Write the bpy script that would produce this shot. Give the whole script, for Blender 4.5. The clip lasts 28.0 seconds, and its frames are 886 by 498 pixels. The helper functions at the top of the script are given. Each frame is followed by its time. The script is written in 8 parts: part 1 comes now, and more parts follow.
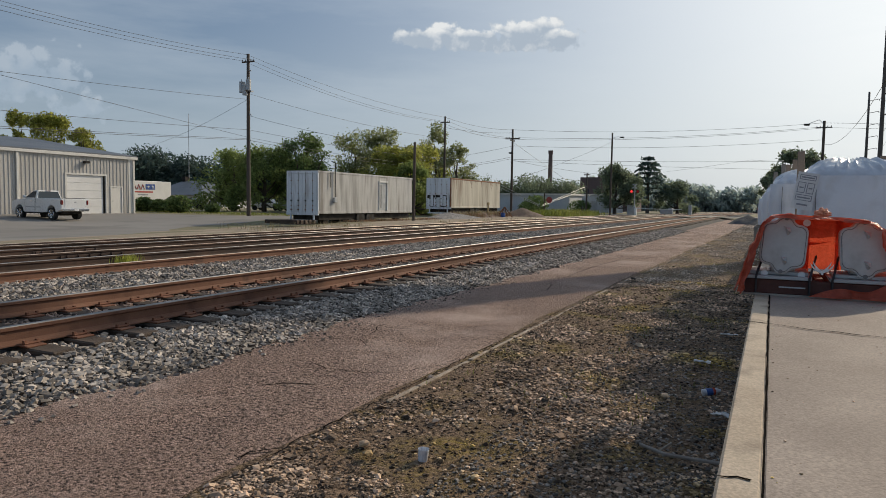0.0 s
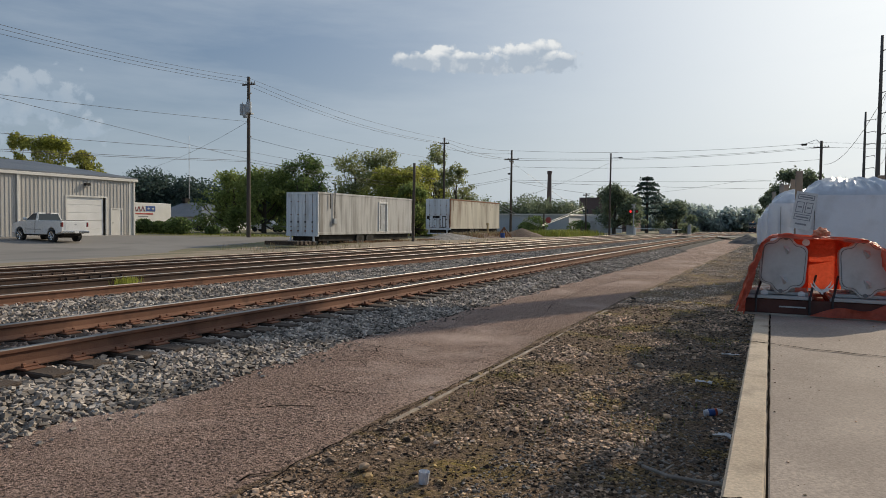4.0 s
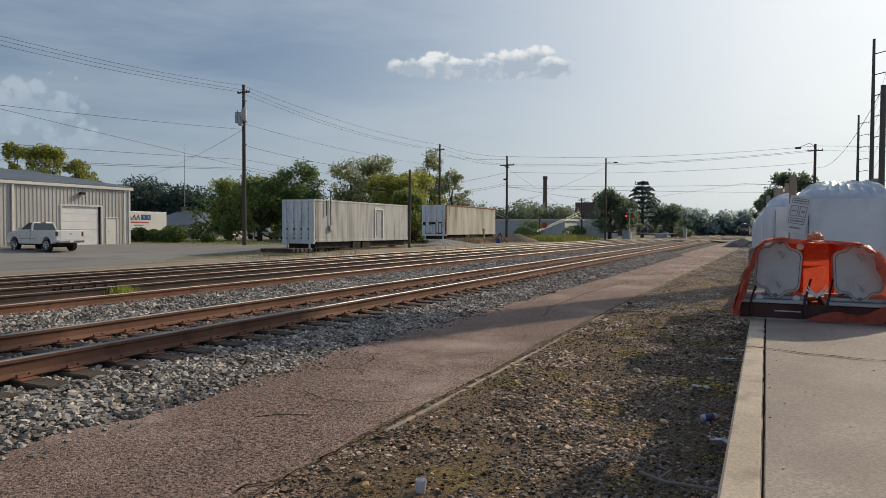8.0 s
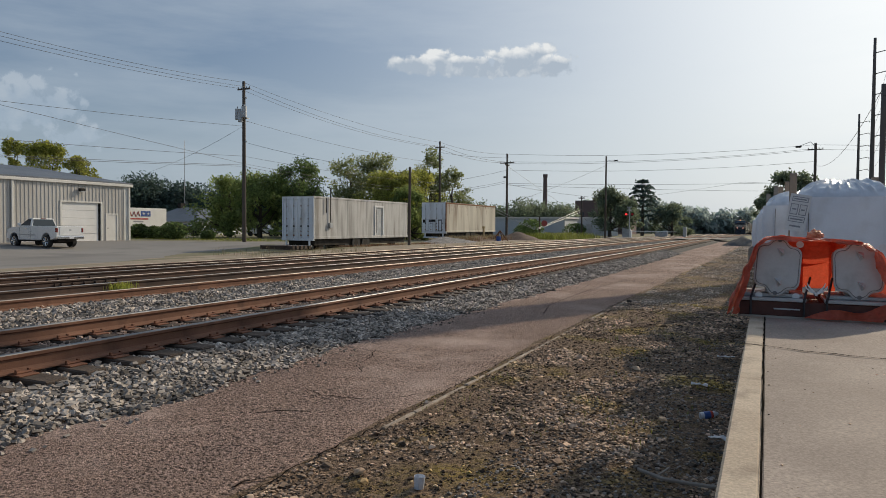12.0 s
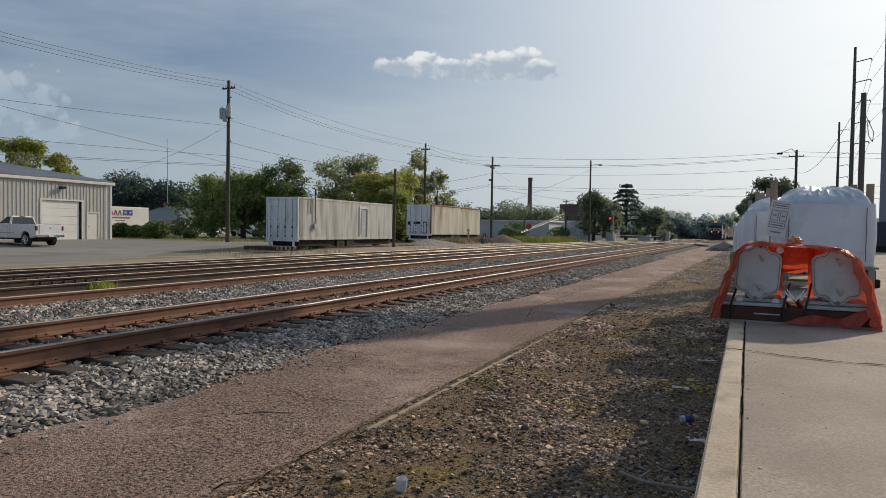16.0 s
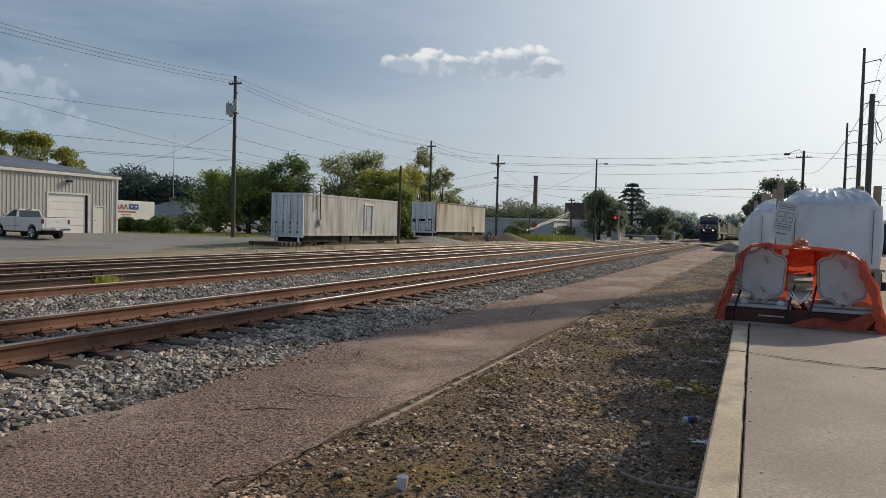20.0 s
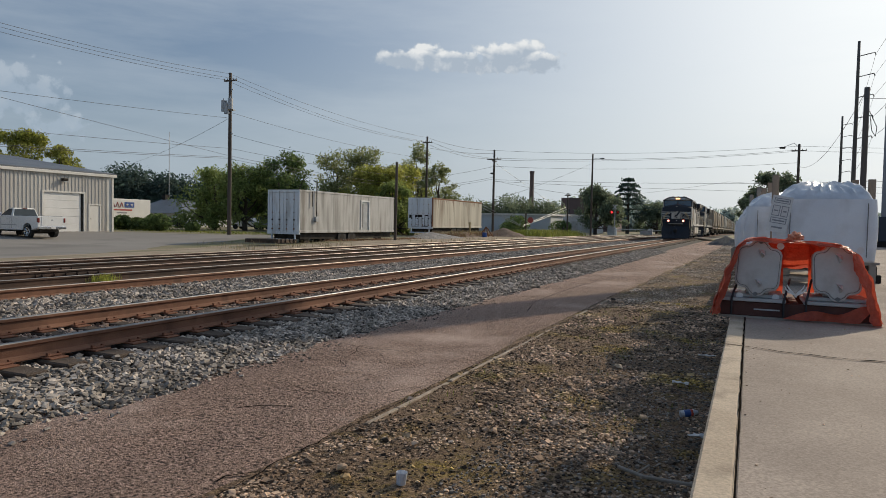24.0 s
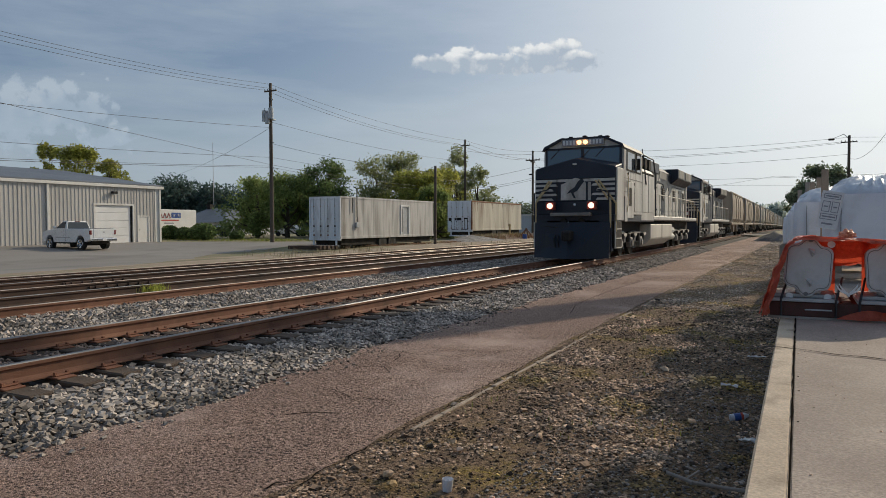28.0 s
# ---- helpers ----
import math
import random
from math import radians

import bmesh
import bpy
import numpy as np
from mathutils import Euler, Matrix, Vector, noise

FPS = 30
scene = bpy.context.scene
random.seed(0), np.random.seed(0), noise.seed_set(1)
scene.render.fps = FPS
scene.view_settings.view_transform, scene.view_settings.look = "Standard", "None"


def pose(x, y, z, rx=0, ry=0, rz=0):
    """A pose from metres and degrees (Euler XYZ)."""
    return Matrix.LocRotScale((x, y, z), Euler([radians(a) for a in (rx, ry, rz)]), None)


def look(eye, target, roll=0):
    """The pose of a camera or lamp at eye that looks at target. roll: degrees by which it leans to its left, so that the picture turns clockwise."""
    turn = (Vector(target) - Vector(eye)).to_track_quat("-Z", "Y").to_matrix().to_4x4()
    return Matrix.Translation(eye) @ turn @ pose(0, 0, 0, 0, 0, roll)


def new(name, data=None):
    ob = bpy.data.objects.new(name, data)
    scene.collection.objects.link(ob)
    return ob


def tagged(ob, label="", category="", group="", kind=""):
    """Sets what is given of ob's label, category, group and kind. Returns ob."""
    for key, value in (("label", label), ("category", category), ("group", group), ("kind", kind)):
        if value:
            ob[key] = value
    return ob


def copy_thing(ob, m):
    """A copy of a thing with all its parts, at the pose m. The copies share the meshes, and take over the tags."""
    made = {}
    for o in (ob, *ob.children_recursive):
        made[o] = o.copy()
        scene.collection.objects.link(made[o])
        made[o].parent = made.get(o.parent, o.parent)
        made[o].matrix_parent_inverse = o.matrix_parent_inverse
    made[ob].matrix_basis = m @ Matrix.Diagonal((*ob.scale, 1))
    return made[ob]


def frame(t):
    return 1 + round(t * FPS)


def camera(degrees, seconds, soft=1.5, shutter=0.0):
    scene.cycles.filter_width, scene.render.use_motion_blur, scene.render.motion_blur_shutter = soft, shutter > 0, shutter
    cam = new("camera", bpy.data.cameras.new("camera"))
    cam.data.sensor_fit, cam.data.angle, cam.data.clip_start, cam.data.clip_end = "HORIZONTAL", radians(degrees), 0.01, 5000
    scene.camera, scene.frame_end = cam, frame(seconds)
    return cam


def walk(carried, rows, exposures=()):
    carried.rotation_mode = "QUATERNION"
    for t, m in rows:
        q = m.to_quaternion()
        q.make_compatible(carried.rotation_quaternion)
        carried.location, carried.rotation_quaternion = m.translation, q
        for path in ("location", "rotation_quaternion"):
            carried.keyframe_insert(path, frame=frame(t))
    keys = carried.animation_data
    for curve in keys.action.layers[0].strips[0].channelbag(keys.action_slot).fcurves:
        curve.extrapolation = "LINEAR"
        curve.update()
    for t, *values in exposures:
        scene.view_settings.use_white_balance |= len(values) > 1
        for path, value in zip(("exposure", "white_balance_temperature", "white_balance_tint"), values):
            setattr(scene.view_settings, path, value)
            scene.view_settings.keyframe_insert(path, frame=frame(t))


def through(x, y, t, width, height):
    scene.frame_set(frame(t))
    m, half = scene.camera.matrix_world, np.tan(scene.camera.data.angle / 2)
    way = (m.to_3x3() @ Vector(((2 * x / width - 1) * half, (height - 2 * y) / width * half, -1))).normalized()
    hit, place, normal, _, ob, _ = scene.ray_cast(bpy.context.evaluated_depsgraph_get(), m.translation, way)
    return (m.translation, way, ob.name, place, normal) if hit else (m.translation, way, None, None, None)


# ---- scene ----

cam = camera(66.0, 28.0, soft=0.7)
PATH = [
    (0, (-0.008, 0.011, 1.623), (-0.873, 1.809, 1.487), 0.9),
    (0.5, (-0.01, -0.014, 1.619), (-0.866, 1.79, 1.507), 1.1),
    (1, (-0.007, 0.011, 1.621), (-0.857, 1.819, 1.513), 0.8),
    (1.5, (-0.003, 0.007, 1.619), (-0.873, 1.805, 1.515), 0.6),
    (2, (-0.001, 0.015, 1.622), (-0.861, 1.818, 1.532), 0.7),
    (2.5, (-0.005, 0.022, 1.623), (-0.861, 1.828, 1.532), 0.8),
    (3, (-0.006, 0.016, 1.623), (-0.863, 1.821, 1.543), 0.9),
    (3.5, (-0.008, 0.002, 1.624), (-0.875, 1.803, 1.547), 0.8),
    (5.5, (-0.002, 0.007, 1.627), (-0.858, 1.814, 1.557), 0.3),
    (6, (-0.006, -0.005, 1.629), (-0.867, 1.799, 1.562), 0.5),
    (6.5, (0.0, 0.004, 1.627), (-0.871, 1.804, 1.573), 0.6),
    (7, (0.003, 0.005, 1.628), (-0.858, 1.809, 1.574), 0.5),
    (7.5, (0.0, 0.006, 1.628), (-0.849, 1.815, 1.565), 0.4),
    (8, (0.0, 0.007, 1.634), (-0.857, 1.813, 1.576), 0.2),
    (8.5, (0.0, -0.003, 1.631), (-0.855, 1.805, 1.574), 0.4),
    (9, (0.003, 0.002, 1.63), (-0.857, 1.807, 1.573), 0.4),
    (9.5, (-0.001, -0.001, 1.629), (-0.863, 1.803, 1.576), 0.4),
    (10, (-0.001, -0.004, 1.633), (-0.859, 1.802, 1.586), 0.2),
    (10.5, (0.001, 0.001, 1.63), (-0.859, 1.806, 1.58), 0.2),
    (11, (-0.001, 0.0, 1.63), (-0.862, 1.804, 1.575), 0.4),
    (11.5, (0.004, 0.002, 1.636), (-0.861, 1.804, 1.58), 0.4),
    (12, (0.001, 0.013, 1.627), (-0.856, 1.82, 1.562), 0.4),
    (12.5, (-0.006, 0.003, 1.627), (-0.833, 1.823, 1.565), 0.7),
    (14.5, (0.001, 0.013, 1.632), (-0.819, 1.836, 1.564), 0.6),
    (15, (-0.001, 0.014, 1.632), (-0.81, 1.841, 1.564), 1.0),
    (15.5, (0.001, 0.012, 1.634), (-0.821, 1.835, 1.572), 0.9),
    (16, (0.004, 0.006, 1.629), (-0.812, 1.832, 1.571), 1.0),
    (16.5, (0.005, 0.01, 1.635), (-0.81, 1.836, 1.572), 0.6),
    (17, (0.007, 0.018, 1.635), (-0.803, 1.845, 1.573), 0.4),
    (17.5, (0.01, 0.012, 1.639), (-0.797, 1.841, 1.581), 0.3),
    (18, (0.007, 0.006, 1.635), (-0.805, 1.833, 1.586), 0.7),
    (18.5, (0.009, 0.01, 1.635), (-0.811, 1.834, 1.588), 0.7),
    (19, (0.007, 0.012, 1.637), (-0.818, 1.833, 1.576), 0.5),
    (19.5, (0.008, 0.026, 1.641), (-0.822, 1.843, 1.562), 1.0),
    (20, (0.008, 0.019, 1.635), (-0.82, 1.838, 1.569), 1.6),
    (20.5, (0.011, 0.003, 1.636), (-0.818, 1.821, 1.539), 1.4),
    (21, (0.002, 0.004, 1.643), (-0.795, 1.837, 1.563), 1.0),
    (21.5, (0.009, 0.007, 1.641), (-0.797, 1.836, 1.571), 1.0),
    (23.5, (0.014, 0.004, 1.642), (-0.8, 1.829, 1.56), 1.2),
    (24, (0.013, 0.001, 1.641), (-0.806, 1.824, 1.563), 1.2),
    (24.5, (0.014, 0.009, 1.639), (-0.796, 1.836, 1.556), 1.2),
    (25, (0.015, 0.004, 1.641), (-0.795, 1.831, 1.561), 0.9),
    (25.5, (0.015, 0.006, 1.646), (-0.798, 1.832, 1.564), 0.8),
    (26, (0.017, 0.0, 1.644), (-0.801, 1.823, 1.559), 0.7),
    (26.5, (0.019, 0.01, 1.644), (-0.814, 1.827, 1.562), 0.3),
    (27, (0.016, 0.005, 1.652), (-0.849, 1.807, 1.57), 0.0),
    (27.5, (0.02, -0.004, 1.652), (-0.882, 1.78, 1.585), 0.0),
    (28, (0.015, -0.014, 1.669), (-0.91, 1.758, 1.598), -0.2),
]
walk(cam, [(t, look(eye, target, roll)) for t, eye, target, roll in PATH], [(0, 0.0, 6300, 9), (28, 0.0, 6300, 9)])
# ---- world, sun, exposure ----
SUN_AZ, SUN_EL = 23.0, 28.0      # degrees to the right of the tracks' far end, degrees up

world = bpy.data.worlds.new("sky")
scene.world = world
world.use_nodes = True


def build_sky():
    nt = world.node_tree
    nt.nodes.clear()
    link = nt.links.new

    def node(kind, **kw):
        n = nt.nodes.new(kind)
        for k, v in kw.items():
            n.inputs[k].default_value = v
        return n

    def math_node(op, a, b=None):
        n = nt.nodes.new("ShaderNodeMath")
        n.operation = op
        for i, v in enumerate((a, b)):
            if v is None:
                continue
            if isinstance(v, (int, float)):
                n.inputs[i].default_value = v
            else:
                link(v, n.inputs[i])
        return n.outputs[0]

    def mix(fac, a, b):
        n = nt.nodes.new("ShaderNodeMix")
        n.data_type = "RGBA"
        for sock, v in ((n.inputs[0], fac), (n.inputs[6], a), (n.inputs[7], b)):
            if isinstance(v, (tuple, int, float)):
                sock.default_value = v
            else:
                link(v, sock)
        return n.outputs[2]

    sky = nt.nodes.new("ShaderNodeTexSky")
    sky.sky_type = "NISHITA"
    sky.sun_disc = False
    sky.sun_elevation, sky.sun_rotation = radians(SUN_EL), radians(SUN_AZ)
    sky.air_density, sky.dust_density, sky.ozone_density = 1.0, 2.6, 1.6
    co = nt.nodes.new("ShaderNodeTexCoord")
    sky_blue = mix(0.5, sky.outputs[0], (0.78, 1.62, 2.92, 1))
    # thin high veil: long streaks of cirrus
    stretch = node("ShaderNodeMapping", Scale=(1.2, 1.2, 7.0))
    link(co.outputs["Generated"], stretch.inputs[0])
    veil = node("ShaderNodeTexNoise", Scale=2.2, Detail=6.0, Roughness=0.6)
    link(stretch.outputs[0], veil.inputs["Vector"])
    ramp = node("ShaderNodeMapRange", **{"From Min": 0.40, "From Max": 0.72, "To Min": 0.05, "To Max": 0.44})
    link(veil.outputs[0], ramp.inputs[0])
    veiled = mix(ramp.outputs[0], sky_blue, (4.9, 5.5, 6.1, 1))

    def toward(v):
        d = nt.nodes.new("ShaderNodeVectorMath")
        d.operation = "DOT_PRODUCT"
        link(co.outputs["Generated"], d.inputs[0])
        d.inputs[1].default_value = v
        return math_node("MAXIMUM", d.outputs["Value"], 0.0)

    # haze: bright round the sun, pale along the horizon
    sun_way = Vector((math.sin(radians(SUN_AZ)) * math.cos(radians(SUN_EL)), math.cos(radians(SUN_AZ)) * math.cos(radians(SUN_EL)), math.sin(radians(SUN_EL))))
    low = node("ShaderNodeMapRange", **{"From Min": 0.0, "From Max": 0.26, "To Min": 0.62, "To Max": 0.0})
    low.interpolation_type = "SMOOTHSTEP"
    link(toward(Vector((0, 0, 1))), low.inputs[0])
    veiled = mix(low.outputs[0], veiled, (5.3, 6.0, 6.5, 1))
    near_sun = math_node("POWER", toward(sun_way), 4.2)
    veiled = mix(math_node("MULTIPLY", near_sun, 0.95), veiled, (10.4, 10.7, 10.6, 1))

    def cumulus(col, lobes, seed, white, grey, amount, ragged=1.0):
        """One small cloud: a cluster of puffs (azimuth, height, half width, half height in degrees) with crisp lit tops and a soft grey base."""

        def along(v):
            d = nt.nodes.new("ShaderNodeVectorMath")
            d.operation = "DOT_PRODUCT"
            link(co.outputs["Generated"], d.inputs[0])
            d.inputs[1].default_value = v
            return d.outputs["Value"]

        def around(az, el):
            c = Vector((math.sin(radians(az)) * math.cos(radians(el)), math.cos(radians(az)) * math.cos(radians(el)), math.sin(radians(el))))
            a = Vector((math.cos(radians(az)), -math.sin(radians(az)), 0))
            return c, a, a.cross(c)

        shift = node("ShaderNodeMapping", Location=(seed, seed * 0.7, 0))
        link(co.outputs["Generated"], shift.inputs[0])
        puff = node("ShaderNodeTexNoise", Scale=46.0, Detail=8.0, Roughness=0.62)
        link(shift.outputs[0], puff.inputs["Vector"])
        knob = node("ShaderNodeTexVoronoi", Scale=62.0)
        knob.feature = "SMOOTH_F1"
        link(shift.outputs[0], knob.inputs["Vector"])
        body, lit = None, None
        for az, el, wide, high in lobes:
            c, a, up = around(az, el)
            u, v = math_node("DIVIDE", along(a), radians(wide)), math_node("DIVIDE", along(up), radians(high))
            r = math_node("SQRT", math_node("ADD", math_node("MULTIPLY", u, u), math_node("MULTIPLY", v, v)))
            inside = math_node("SUBTRACT", 1.0, r)
            body = inside if body is None else math_node("MAXIMUM", body, inside)
            glow_top = math_node("MULTIPLY", math_node("MINIMUM", math_node("MAXIMUM", math_node("MULTIPLY", inside, 4.0), 0.0), 1.0), v)
            if wide < 2 * lobes[0][2]:          # the long base stays grey
                lit = glow_top if lit is None else math_node("MAXIMUM", lit, glow_top)
        rough = math_node("MULTIPLY", math_node("SUBTRACT", puff.outputs[0], 0.5), 1.5 * ragged)
        rough = math_node("SUBTRACT", rough, math_node("MULTIPLY", math_node("SUBTRACT", knob.outputs["Distance"], 0.4), 0.7 * ragged))
        body = math_node("ADD", body, rough)
        edge = node("ShaderNodeMapRange", **{"From Min": 0.06, "From Max": 0.06 + 0.26 * ragged, "To Min": 0.0, "To Max": amount})
        edge.interpolation_type = "SMOOTHSTEP"
        link(body, edge.inputs[0])
        front = math_node("GREATER_THAN", along(around(*lobes[0][:2])[0]), 0.5)
        fac = math_node("MULTIPLY", edge.outputs[0], front)
        shade = node("ShaderNodeMapRange", **{"From Min": 0.05, "From Max": 0.62, "To Min": 0.0, "To Max": 1.0})
        link(math_node("ADD", lit, math_node("MULTIPLY", rough, 0.75)), shade.inputs[0])
        return mix(fac, col, mix(shade.outputs[0], grey, white))

    col = cumulus(veiled, PUFFS_A, 3.1, (9.0, 8.9, 8.6, 1), (4.4, 5.0, 5.7, 1), 0.9, 1.1)
    col = cumulus(col, PUFFS_B, 8.3, (5.9, 6.4, 6.9, 1), (4.4, 5.2, 6.1, 1), 0.42, 1.5)
    bg = nt.nodes.new("ShaderNodeBackground")
    bg.inputs["Strength"].default_value = SKY_STRENGTH
    link(col, bg.inputs["Color"])
    out = nt.nodes.new("ShaderNodeOutputWorld")
    link(bg.outputs[0], out.inputs[0])


PUFFS_A = [(-27.3, 13.2, 3.0, 1.05), (-26.1, 13.6, 2.0, 1.0), (-23.0, 13.3, 3.1, 0.84), (-20.0, 13.5, 2.8, 1.31), (-18.1, 13.7, 2.6, 1.4), (-16.3, 13.1, 1.9, 1.04), (-21.9, 12.8, 6.2, 0.62)]
PUFFS_B = [(-56.5, 8.6, 3.4, 2.2), (-60.0, 7.6, 3.6, 2.6), (-53.6, 6.6, 2.2, 1.2)]
SKY_STRENGTH = 0.094
build_sky()

sun = new("sun", bpy.data.lights.new("sun", "SUN"))
sun.data.energy, sun.data.angle, sun.data.color = 2.95, radians(0.6), (1.0, 0.83, 0.60)
sun.matrix_world = look((0, 0, 60), Vector((0, 0, 60)) - Vector((math.sin(radians(SUN_AZ)) * math.cos(radians(SUN_EL)),
                        math.cos(radians(SUN_AZ)) * math.cos(radians(SUN_EL)), math.sin(radians(SUN_EL)))))


# ---- helpers of this scene ----
def part(name, bm, material, parent=None, label="", smooth=False):
    me = bpy.data.meshes.new(name)
    bm.to_mesh(me)
    bm.free()
    if smooth:
        me.polygons.foreach_set("use_smooth", [True] * len(me.polygons))
    me.materials.append(material)
    ob = new(name, me)
    if parent is not None:
        ob.parent = parent
    if label:
        ob["label"] = label
    return ob


def raw(name, verts, faces, material, parent=None, smooth=False):
    me = bpy.data.meshes.new(name)
    me.from_pydata(verts, [], faces)
    me.update()
    if smooth:
        me.polygons.foreach_set("use_smooth", [True] * len(me.polygons))
    me.materials.append(material)
    ob = new(name, me)
    if parent is not None:
        ob.parent = parent
    return ob


def share(ob, name, parent, m):
    o = new(name, ob.data)
    o.parent = parent
    o.matrix_basis = m
    return o


def thing(name, label, category, m=None, group="", kind=""):
    e = new(name)
    e.empty_display_size = 0.2
    if m is not None:
        e.matrix_basis = m
    return tagged(e, label, category, group, kind)


def box(x0, x1, y0, y1, z0, z1, bevel=0.0, bm=None, seg=1):
    b = bmesh.new()
    vs = [b.verts.new((x, y, z)) for z in (z0, z1) for y in (y0, y1) for x in (x0, x1)]
    for f in ((0, 2, 3, 1), (4, 5, 7, 6), (0, 1, 5, 4), (2, 6, 7, 3), (0, 4, 6, 2), (1, 3, 7, 5)):
        b.faces.new([vs[i] for i in f])
    if bevel:
        bmesh.ops.bevel(b, geom=b.edges[:], offset=bevel, segments=seg, affect="EDGES", profile=0.6)
    if bm is None:
        return b
    merge(bm, b)
    return bm


def merge(bm, b):
    vm = [bm.verts.new(v.co) for v in b.verts]
    b.verts.index_update()
    for f in b.faces:
        bm.faces.new([vm[v.index] for v in f.verts])
    b.free()


def tube(bm, p0, p1, r0, r1=None, n=8, caps=True):
    p0, p1 = Vector(p0), Vector(p1)
    r1 = r0 if r1 is None else r1
    q = (p1 - p0).to_track_quat("Z", "Y")
    rings = []
    for p, r in ((p0, r0), (p1, r1)):
        rings.append([bm.verts.new(p + q @ Vector((r * math.cos(2 * math.pi * i / n), r * math.sin(2 * math.pi * i / n), 0))) for i in range(n)])
    for i in range(n):
        bm.faces.new([rings[0][i], rings[0][(i + 1) % n], rings[1][(i + 1) % n], rings[1][i]])
    if caps:
        bm.faces.new(rings[0][::-1])
        bm.faces.new(rings[1])
    return bm


def bar(bm, points, r, n=6):
    for a, b in zip(points[:-1], points[1:]):
        tube(bm, a, b, r, r, n)
    return bm


def prism(outline, axis, a, b, bevel=0.0, bm=None):
    """A flat outline (pairs) pushed along an axis from a to b. axis x: pairs are y, z; y: x, z; z: x, y."""
    t = bmesh.new()

    def at(p, d):
        return {"x": (d, p[0], p[1]), "y": (p[0], d, p[1]), "z": (p[0], p[1], d)}[axis]

    lo, hi = [t.verts.new(at(p, a)) for p in outline], [t.verts.new(at(p, b)) for p in outline]
    n = len(outline)
    t.faces.new(lo[::-1])
    t.faces.new(hi)
    for i in range(n):
        t.faces.new([lo[i], lo[(i + 1) % n], hi[(i + 1) % n], hi[i]])
    bmesh.ops.recalc_face_normals(t, faces=t.faces[:])
    if bevel:
        bmesh.ops.bevel(t, geom=t.edges[:], offset=bevel, segments=1, affect="EDGES")
    if bm is None:
        return t
    merge(bm, t)
    return bm


def lerp(x, table):
    return float(np.interp(x, [p[0] for p in table], [p[1] for p in table]))


# ---- materials ----
def surf(name, c1, c2, rough=0.8, scale=3.0, fine=40.0, bump=0.15, metal=0.0, stain=None, streak=1.0, dist=0.02, island=0.0, rand=0.0, coat=0.0, spread=(0.35, 0.65), speck=0.07, spec=0.5):
    """Two tones by a large noise, darkened and lightened by a fine one; stain: (colour, amount, scale) patches; streak > 1 draws them out downwards."""
    m = bpy.data.materials.new(name)
    m.use_nodes = True
    nt = m.node_tree
    link = nt.links.new
    p = nt.nodes["Principled BSDF"]
    co = nt.nodes.new("ShaderNodeTexCoord").outputs["Object"]

    def noise_of(s, detail, sz=1.0):
        mp = nt.nodes.new("ShaderNodeMapping")
        mp.inputs["Scale"].default_value = (1, 1, 1 / sz)
        link(co, mp.inputs[0])
        n = nt.nodes.new("ShaderNodeTexNoise")
        n.inputs["Scale"].default_value, n.inputs["Detail"].default_value = s, detail
        link(mp.outputs[0], n.inputs["Vector"])
        return n.outputs[0]

    def ranged(v, a, b, c, d):
        r = nt.nodes.new("ShaderNodeMapRange")
        for i, k in enumerate((a, b, c, d)):
            r.inputs[i + 1].default_value = k
        link(v, r.inputs[0])
        return r.outputs[0]

    def mixed(fac, a, b, kind="MIX"):
        n = nt.nodes.new("ShaderNodeMix")
        n.data_type, n.blend_type = "RGBA", kind
        for sock, v in ((n.inputs[0], fac), (n.inputs[6], a), (n.inputs[7], b)):
            if isinstance(v, (tuple, list)):
                sock.default_value = (*v, 1)
            elif isinstance(v, (int, float)):
                sock.default_value = v
            else:
                link(v, sock)
        return n.outputs[2]

    big, small = noise_of(scale, 5.0, streak), noise_of(fine, 4.0)
    col = mixed(ranged(big, spread[0], spread[1], 0, 1), c1, c2)
    if stain:
        col = mixed(ranged(noise_of(stain[2], 6.0, streak), 0.52, 0.68, 0, stain[1]), col, stain[0])
    tone = ranged(small, 0.25, 0.75, 1 - speck, 1 + speck)
    grey = nt.nodes.new("ShaderNodeCombineColor")
    for i in range(3):
        link(tone, grey.inputs[i])
    col = mixed(1.0, col, grey.outputs[0], "MULTIPLY")
    if island or rand:
        src = nt.nodes.new("ShaderNodeNewGeometry").outputs["Random Per Island"] if island else nt.nodes.new("ShaderNodeObjectInfo").outputs["Random"]
        k = island or rand
        tint = nt.nodes.new("ShaderNodeCombineColor")
        for i in range(3):
            link(ranged(src, 0, 1, 1 - k, 1 + k), tint.inputs[i])
        col = mixed(1.0, col, tint.outputs[0], "MULTIPLY")
    link(col, p.inputs["Base Color"])
    link(ranged(small, 0.2, 0.8, max(0.05, rough - 0.12), min(1.0, rough + 0.12)), p.inputs["Roughness"])
    p.inputs["Metallic"].default_value = metal
    p.inputs["Specular IOR Level"].default_value = spec
    p.inputs["Coat Weight"].default_value = coat
    if bump:
        b = nt.nodes.new("ShaderNodeBump")
        b.inputs["Strength"].default_value, b.inputs["Distance"].default_value = bump, dist
        link(small, b.inputs["Height"])
        link(b.outputs[0], p.inputs["Normal"])
    return m


def glow(name, colour, strength):
    m = bpy.data.materials.new(name)
    m.use_nodes = True
    p = m.node_tree.nodes["Principled BSDF"]
    p.inputs["Base Color"].default_value = (*colour, 1)
    p.inputs["Emission Color"].default_value = (*colour, 1)
    p.inputs["Emission Strength"].default_value = strength
    return m


